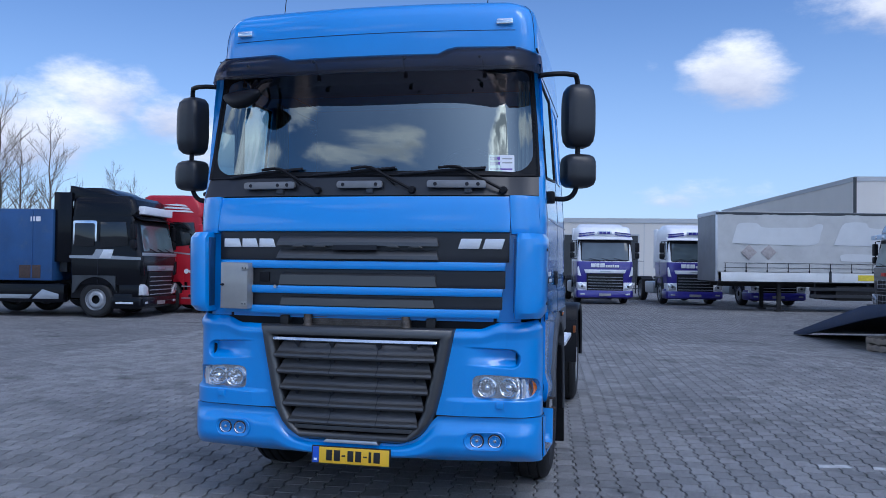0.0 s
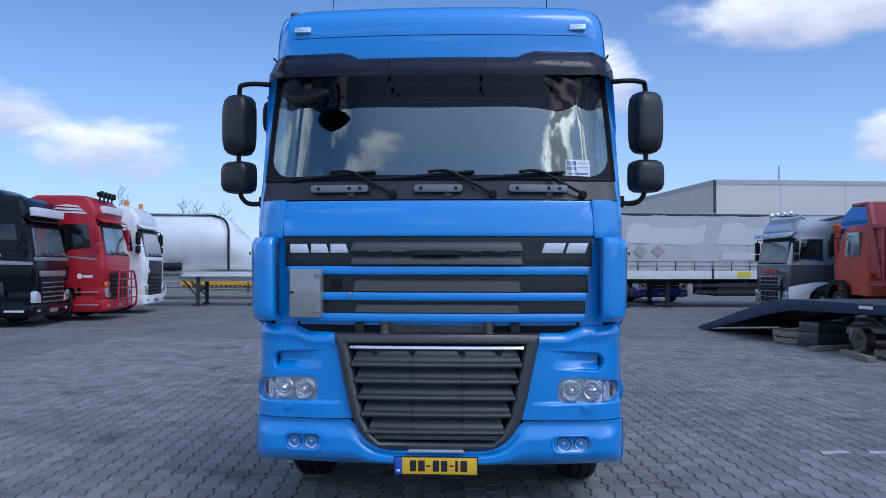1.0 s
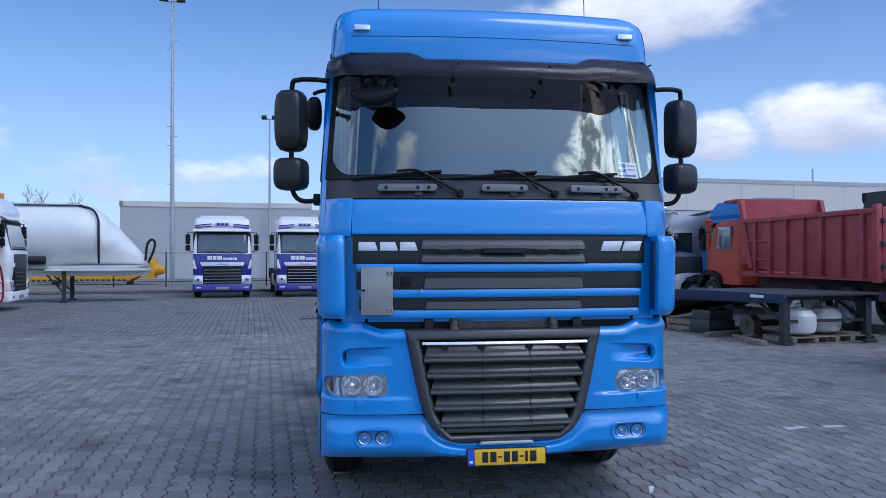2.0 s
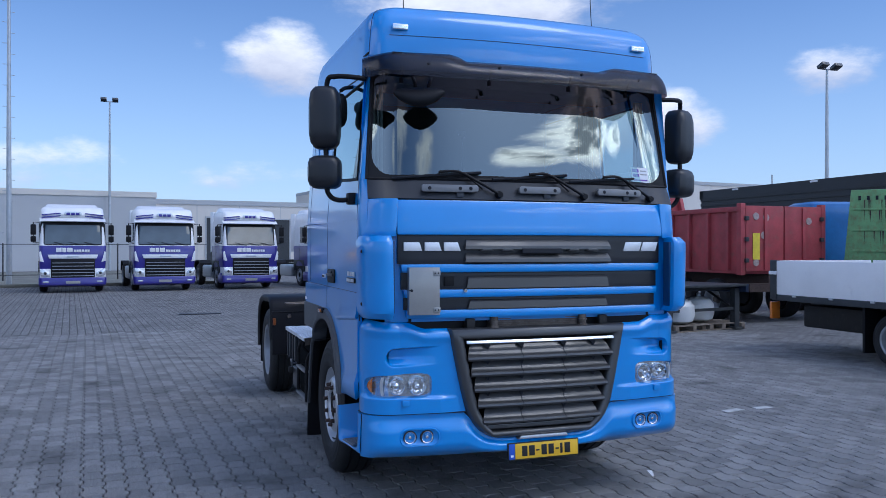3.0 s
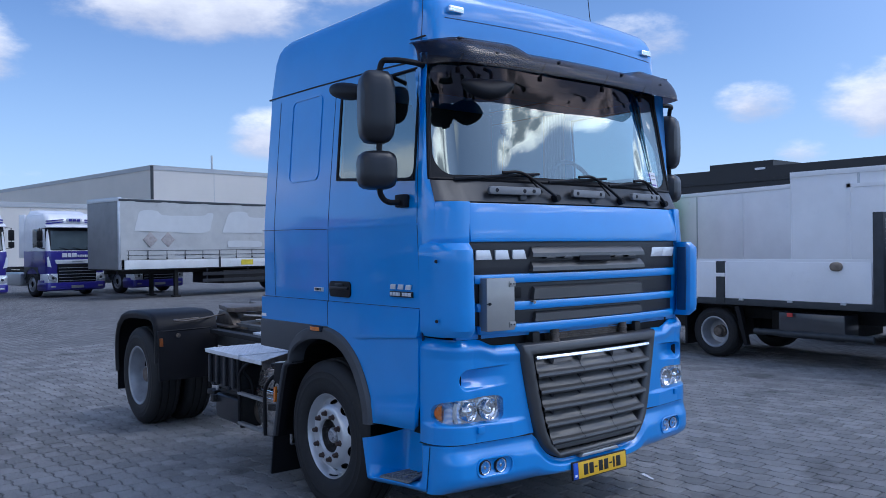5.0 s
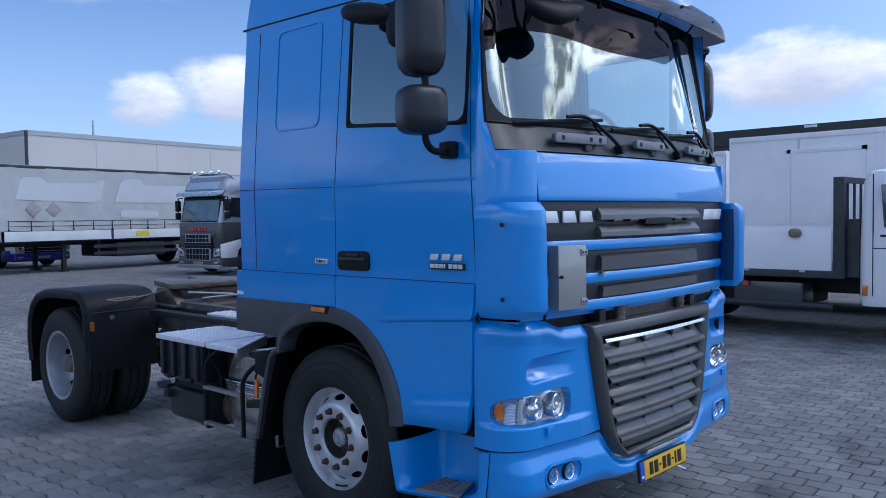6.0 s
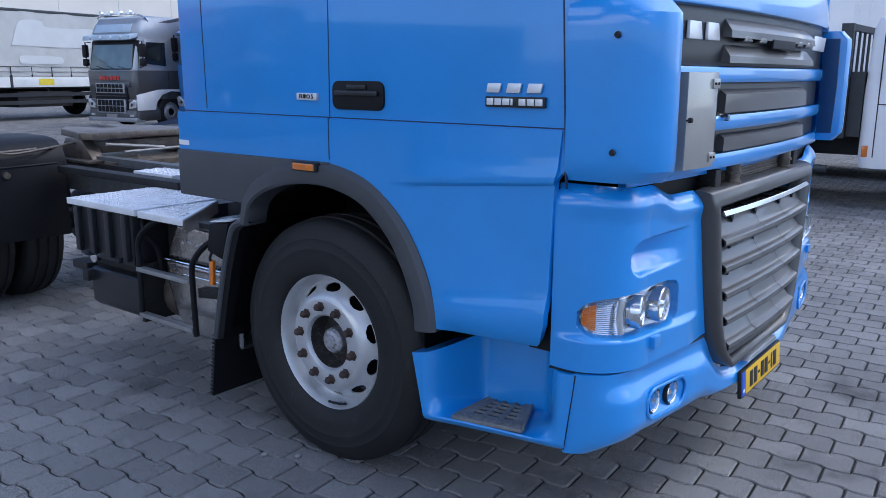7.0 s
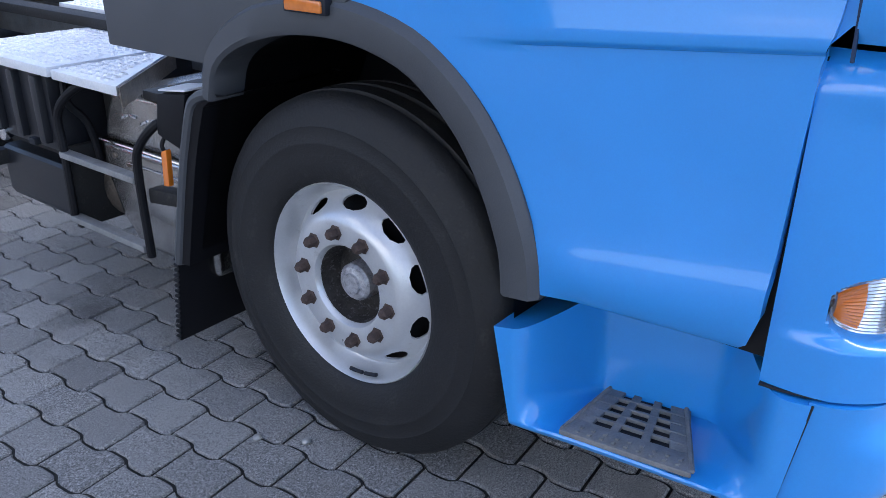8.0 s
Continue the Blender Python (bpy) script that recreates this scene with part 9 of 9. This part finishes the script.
# --- fence along the yard's end ---
fence = thing("fence", "dark steel mesh fence on a low concrete kerb", "fence", "", at_yard(-26, 36.6))
part("kerb_wall", box(0, 34, -0.1, 0.1, 0, 0.14, 0.02), VERGE, fence)
verge = part("ground_verge", prism([(-30, 36.75), (5.5, 36.75), (5.5, 60.0), (-30, 60.0)], "z", -0.01, 0.05), VERGE, None, "dull grey-green verge beyond the fence", kind="structure")
verge.matrix_basis = YARD
for k in range(15):
    part("fence_post", box(2.4 * k - 0.03, 2.4 * k + 0.03, -0.03, 0.03, 0.3, 2.0, 0.006), DARKSTEEL, fence)
for z in (0.55, 1.95):
    part("fence_rail", box(0, 34, -0.012, 0.012, z - 0.015, z + 0.015), DARKSTEEL, fence)


def plough(m):
    t = thing("yellow_machine", "orange-yellow road machine beyond the fence", "machine", "", m)
    part("hull", prism([(-4.6, 0.30), (1.2, 0.30), (1.9, 0.62), (1.9, 1.10), (0.6, 1.12), (0.4, 1.02), (-3.6, 1.02), (-4.6, 0.60)], "y", -0.9, 0.9, 0.04), YELLOWP, t)
    for k in range(18):
        part("bolted_tooth", box(-4.4 + 0.31 * k, -4.22 + 0.31 * k, -0.96, -0.85, 0.28, 0.40), DARKSTEEL, t)
    part("gear_housing", box(1.75, 2.65, -0.6, 0.6, 0.45, 1.72, 0.05), YELLOWP, t)
    part("gear_flange", lathe([(2.6, 0.34), (2.95, 0.34), (2.97, 0.28), (3.2, 0.26), (3.2, 0.001)], "x", (0, -0.2, 0.95), 16), YELLOWP, t)
    part("deck_block", box(-1.6, 0.2, -0.5, 0.5, 1.0, 1.24, 0.03), YELLOWP, t)
    for x in (-3.4, 1.0):
        part("support", box(x, x + 0.2, -0.5, 0.5, 0, 0.34), DARKSTEEL, t)
    return t


plough(Matrix.Translation((-14.7, 47.5, 0)))

# --- bare winter trees ---
def bare_tree(m, H, seed, spread=0.5, label="bare winter tree beyond the yard"):
    """A straight tapered trunk, rising limbs all the way up it, and fine twigs."""
    rnd = random.Random(seed)
    t = thing("tree", label, "tree", "", m)
    crown_v, crown_f = [], []

    def rod(p, q, r0, r1):
        d = (q - p).normalized()
        side = d.orthogonal().normalized()
        up = d.cross(side)
        i = len(crown_v)
        for at, r in ((p, r0), (q, r1)):
            for k in range(3):
                a = 2.0944 * k
                crown_v.append(at + (side * math.cos(a) + up * math.sin(a)) * r)
        for k in range(3):
            crown_f.append((i + k, i + (k + 1) % 3, i + 3 + (k + 1) % 3, i + 3 + k))

    def branch(p, d, L, r, depth):
        n = 4
        for k in range(n):
            d = (d + Vector((rnd.uniform(-1, 1), rnd.uniform(-1, 1), rnd.uniform(-0.2, 0.6))) * 0.16).normalized()
            q = p + d * L / n
            rod(p, q, r * (1 - 0.18 * k), r * (1 - 0.18 * (k + 1)))
            if depth < 3:
                for _ in range(rnd.choice((1, 2, 2)) if depth == 1 else rnd.choice((1, 1, 2))):
                    nd = (d + Vector((rnd.uniform(-1, 1), rnd.uniform(-1, 1), rnd.uniform(-0.2, 0.7))) * 0.85).normalized()
                    branch(q, nd, L * rnd.uniform(0.34, 0.55), max(0.0045, r * 0.5), depth + 1)
            p = q
    line = [Vector((rnd.uniform(-0.06, 0.06) * k * 0.3, rnd.uniform(-0.06, 0.06) * k * 0.3, H * 0.92 * k / 8)) for k in range(9)]
    for k in range(int(3.0 * H)):
        f = 0.22 + 0.76 * (k + rnd.random()) / int(3.0 * H)
        seg = min(7, int(f * 8))
        p = line[seg].lerp(line[seg + 1], f * 8 - seg)
        a = rnd.uniform(0, 2 * math.pi)
        rise = 0.55 + 0.9 * f
        branch(p, Vector((math.cos(a), math.sin(a), rise)).normalized(), H * (0.30 - 0.20 * f) * rnd.uniform(0.7, 1.1), 0.030 * (1.15 - f) + 0.006, 1)
    trunk = bmesh.new()
    rings = [[trunk.verts.new(p + Vector((math.cos(0.8976 * q), math.sin(0.8976 * q), 0)) * (H * 0.0115 * (1.02 - k / 8.4))) for q in range(7)] for k, p in enumerate(line)]
    for a, b in zip(rings, rings[1:]):
        for q in range(7):
            trunk.faces.new((a[q], a[(q + 1) % 7], b[(q + 1) % 7], b[q]))
    part("trunk", trunk, BARK, t)
    me = bpy.data.meshes.new("crown")
    me.from_pydata(crown_v, [], crown_f)
    me.materials.append(BARK)
    crown = new("crown", me)
    crown.parent = t
    tagged(crown, "leafless branches")
    return t


for k, (x, y, H) in enumerate(((-29.5, 31.0, 11.0), (-27.7, 32.5, 9.3), (-29.7, 41.0, 8.0), (-25.0, 50.0, 7.4), (-22.5, 56.0, 7.0), (-20.0, 58.0, 6.6), (-24.5, 64.0, 7.4), (-17.5, 66.0, 6.4), (-34.0, 38.0, 10.0), (-33.5, 49.0, 8.0))):
    bare_tree(Matrix.Translation((x, y, 0)), H, 11 + k, 0.55)


def shrub(m, seed):
    rnd = random.Random(seed)
    t = thing("hedge", "brown leafless hedge behind the blue trailer", "hedge", "", m)
    verts, faces = [], []
    for k in range(1400):
        p = Vector((rnd.uniform(-4, 4), rnd.uniform(-1, 1), 0.2 + 3.6 * rnd.random() ** 0.8))
        d = Vector((rnd.uniform(-1, 1), rnd.uniform(-1, 1), rnd.uniform(0, 1.5))).normalized() * rnd.uniform(0.3, 0.7)
        s = d.orthogonal().normalized() * 0.018
        i = len(verts)
        verts += [p - s, p + s, p + d]
        faces.append((i, i + 1, i + 2))
    me = bpy.data.meshes.new("twigs")
    me.from_pydata(verts, [], faces)
    me.materials.append(SHRUB)
    o = new("twigs", me)
    o.parent = t
    return tagged(t, kind="stuff")


shrub(Matrix.Translation((-25.5, 27.5, 0)) @ pose(0, 0, 0, 0, 0, 40), 5)

# --- small marks on the paving ---
def mark(name, label, pts, z, material):
    o = part(name, prism(pts, "z", 0.0, z), material, None, label)
    return tagged(o, category="marking")


mark("paint_mark", "worn white paint dash on the paving", [(3.35, 2.25), (3.62, 2.30), (3.60, 2.40), (3.36, 2.36)], 0.0045, PAINT_MARK)
mark("paint_mark", "worn white paint dash on the paving", [(3.78, 2.28), (4.02, 2.30), (4.00, 2.40), (3.80, 2.38)], 0.0045, PAINT_MARK)
mark("paper_scrap", "small white scrap lying on the paving", [(1.16, 0.40), (1.19, 0.42), (1.26, 0.56), (1.22, 0.57)], 0.006, PAPER)
drain = part("drain_cover", box(-2.0, -0.9, 17.7, 18.0, 0.0, 0.008), DARKSTEEL, None, "dark slotted drain grating in the paving")
tagged(drain, category="drain")
for x, y in ((-1.25, 1.53), (-1.33, 1.66), (-1.9, 1.2), (-1.4, 0.9)):
    st_ = part("pebble", moved(blob((0, 0, 0.008), 0.016, 0.012, 0.010, None, 2.2), Matrix.Translation((x, y, 0))), LOCKBOX, None, "small grey pebble on the paving")
    tagged(st_, category="stone", group="loose pebbles")

# ---- paving blocks, each with its own edges: wavy flanks, straight ends ----
PITCH_U, PITCH_V, PTURN = 0.156, 0.211, 4.5
WAVE = [(0.0, 0.0), (0.06, 0.75), (0.13, 1.0), (0.37, 1.0), (0.44, 0.75), (0.5, 0.0), (0.56, -0.75), (0.63, -1.0), (0.87, -1.0), (0.94, -0.75), (1.0, 0.0)]


def block_outline(inset):
    right = [(PITCH_U / 2 - 0.0046 + 0.0115 * w - inset, (s - 0.5) * (PITCH_V - 0.0092) * (1 - 2 * inset / PITCH_V)) for s, w in WAVE]
    left = [(-x, y) for x, y in reversed(right)]
    return right + left


LOW, TOP = np.array(block_outline(0.0)), np.array(block_outline(0.0055))
NB = len(LOW)
block_v = np.concatenate([np.c_[LOW, np.full(NB, -0.012)], np.c_[LOW, np.full(NB, -0.0065)], np.c_[TOP, np.zeros(NB)]])
block_f = [(i, (i + 1) % NB, NB + (i + 1) % NB, NB + i) for i in range(NB)] + [(NB + i, NB + (i + 1) % NB, 2 * NB + (i + 1) % NB, 2 * NB + i) for i in range(NB)] + [tuple(range(2 * NB, 3 * NB))]
turn_c, turn_s = math.cos(radians(PTURN)), math.sin(radians(PTURN))
rng = np.random.default_rng(7)
single = bpy.data.meshes.new("paving_block")
single.from_pydata([tuple(v) for v in block_v], [], block_f)
single.materials.append(PAVE_PIECE)
part("joint_bed", sheet([[(-8.0, -3.0, -0.009), (9.1, -3.0, -0.009)], [(-8.0, 13.2, -0.009), (9.1, 13.2, -0.009)]]), JOINT, ground)
all_v, all_f, count, pieces = [], [], 0, 0
for i in range(-70, 76):
    for j in range(-40, 84):
        u, v = i * PITCH_U, (j + 0.5 * (i % 2)) * PITCH_V
        x, y = u * turn_c - v * turn_s, u * turn_s + v * turn_c
        if not (-8.1 < x < 9.2 and -3.1 < y < 13.3):
            continue
        dz, tilt = rng.normal(0, 0.0009), rng.normal(0, 0.25, 2)
        near = -3.05 < x < -1.02 and -0.05 < y < 4.4 and pieces < 298
        if near:
            ob = new("paving_block", single)
            ob.parent = ground
            ob.matrix_basis = pose(x, y, dz, tilt[0], tilt[1], PTURN)
            pieces += 1
        else:
            w = block_v.copy()
            w[:, 2] += dz + np.radians(tilt[0]) * w[:, 1] + np.radians(tilt[1]) * w[:, 0]
            all_v.append(np.c_[w[:, 0] * turn_c - w[:, 1] * turn_s + x, w[:, 0] * turn_s + w[:, 1] * turn_c + y, w[:, 2]])
            all_f.append(count)
            count += 3 * NB
me = bpy.data.meshes.new("paving_blocks")
me.from_pydata(np.concatenate(all_v), [], [tuple(k + b for k in f) for b in all_f for f in block_f])
me.materials.append(PAVE_ISLAND)
rest = new("paving_blocks", me)
rest.parent = ground
tagged(rest, kind="stuff")
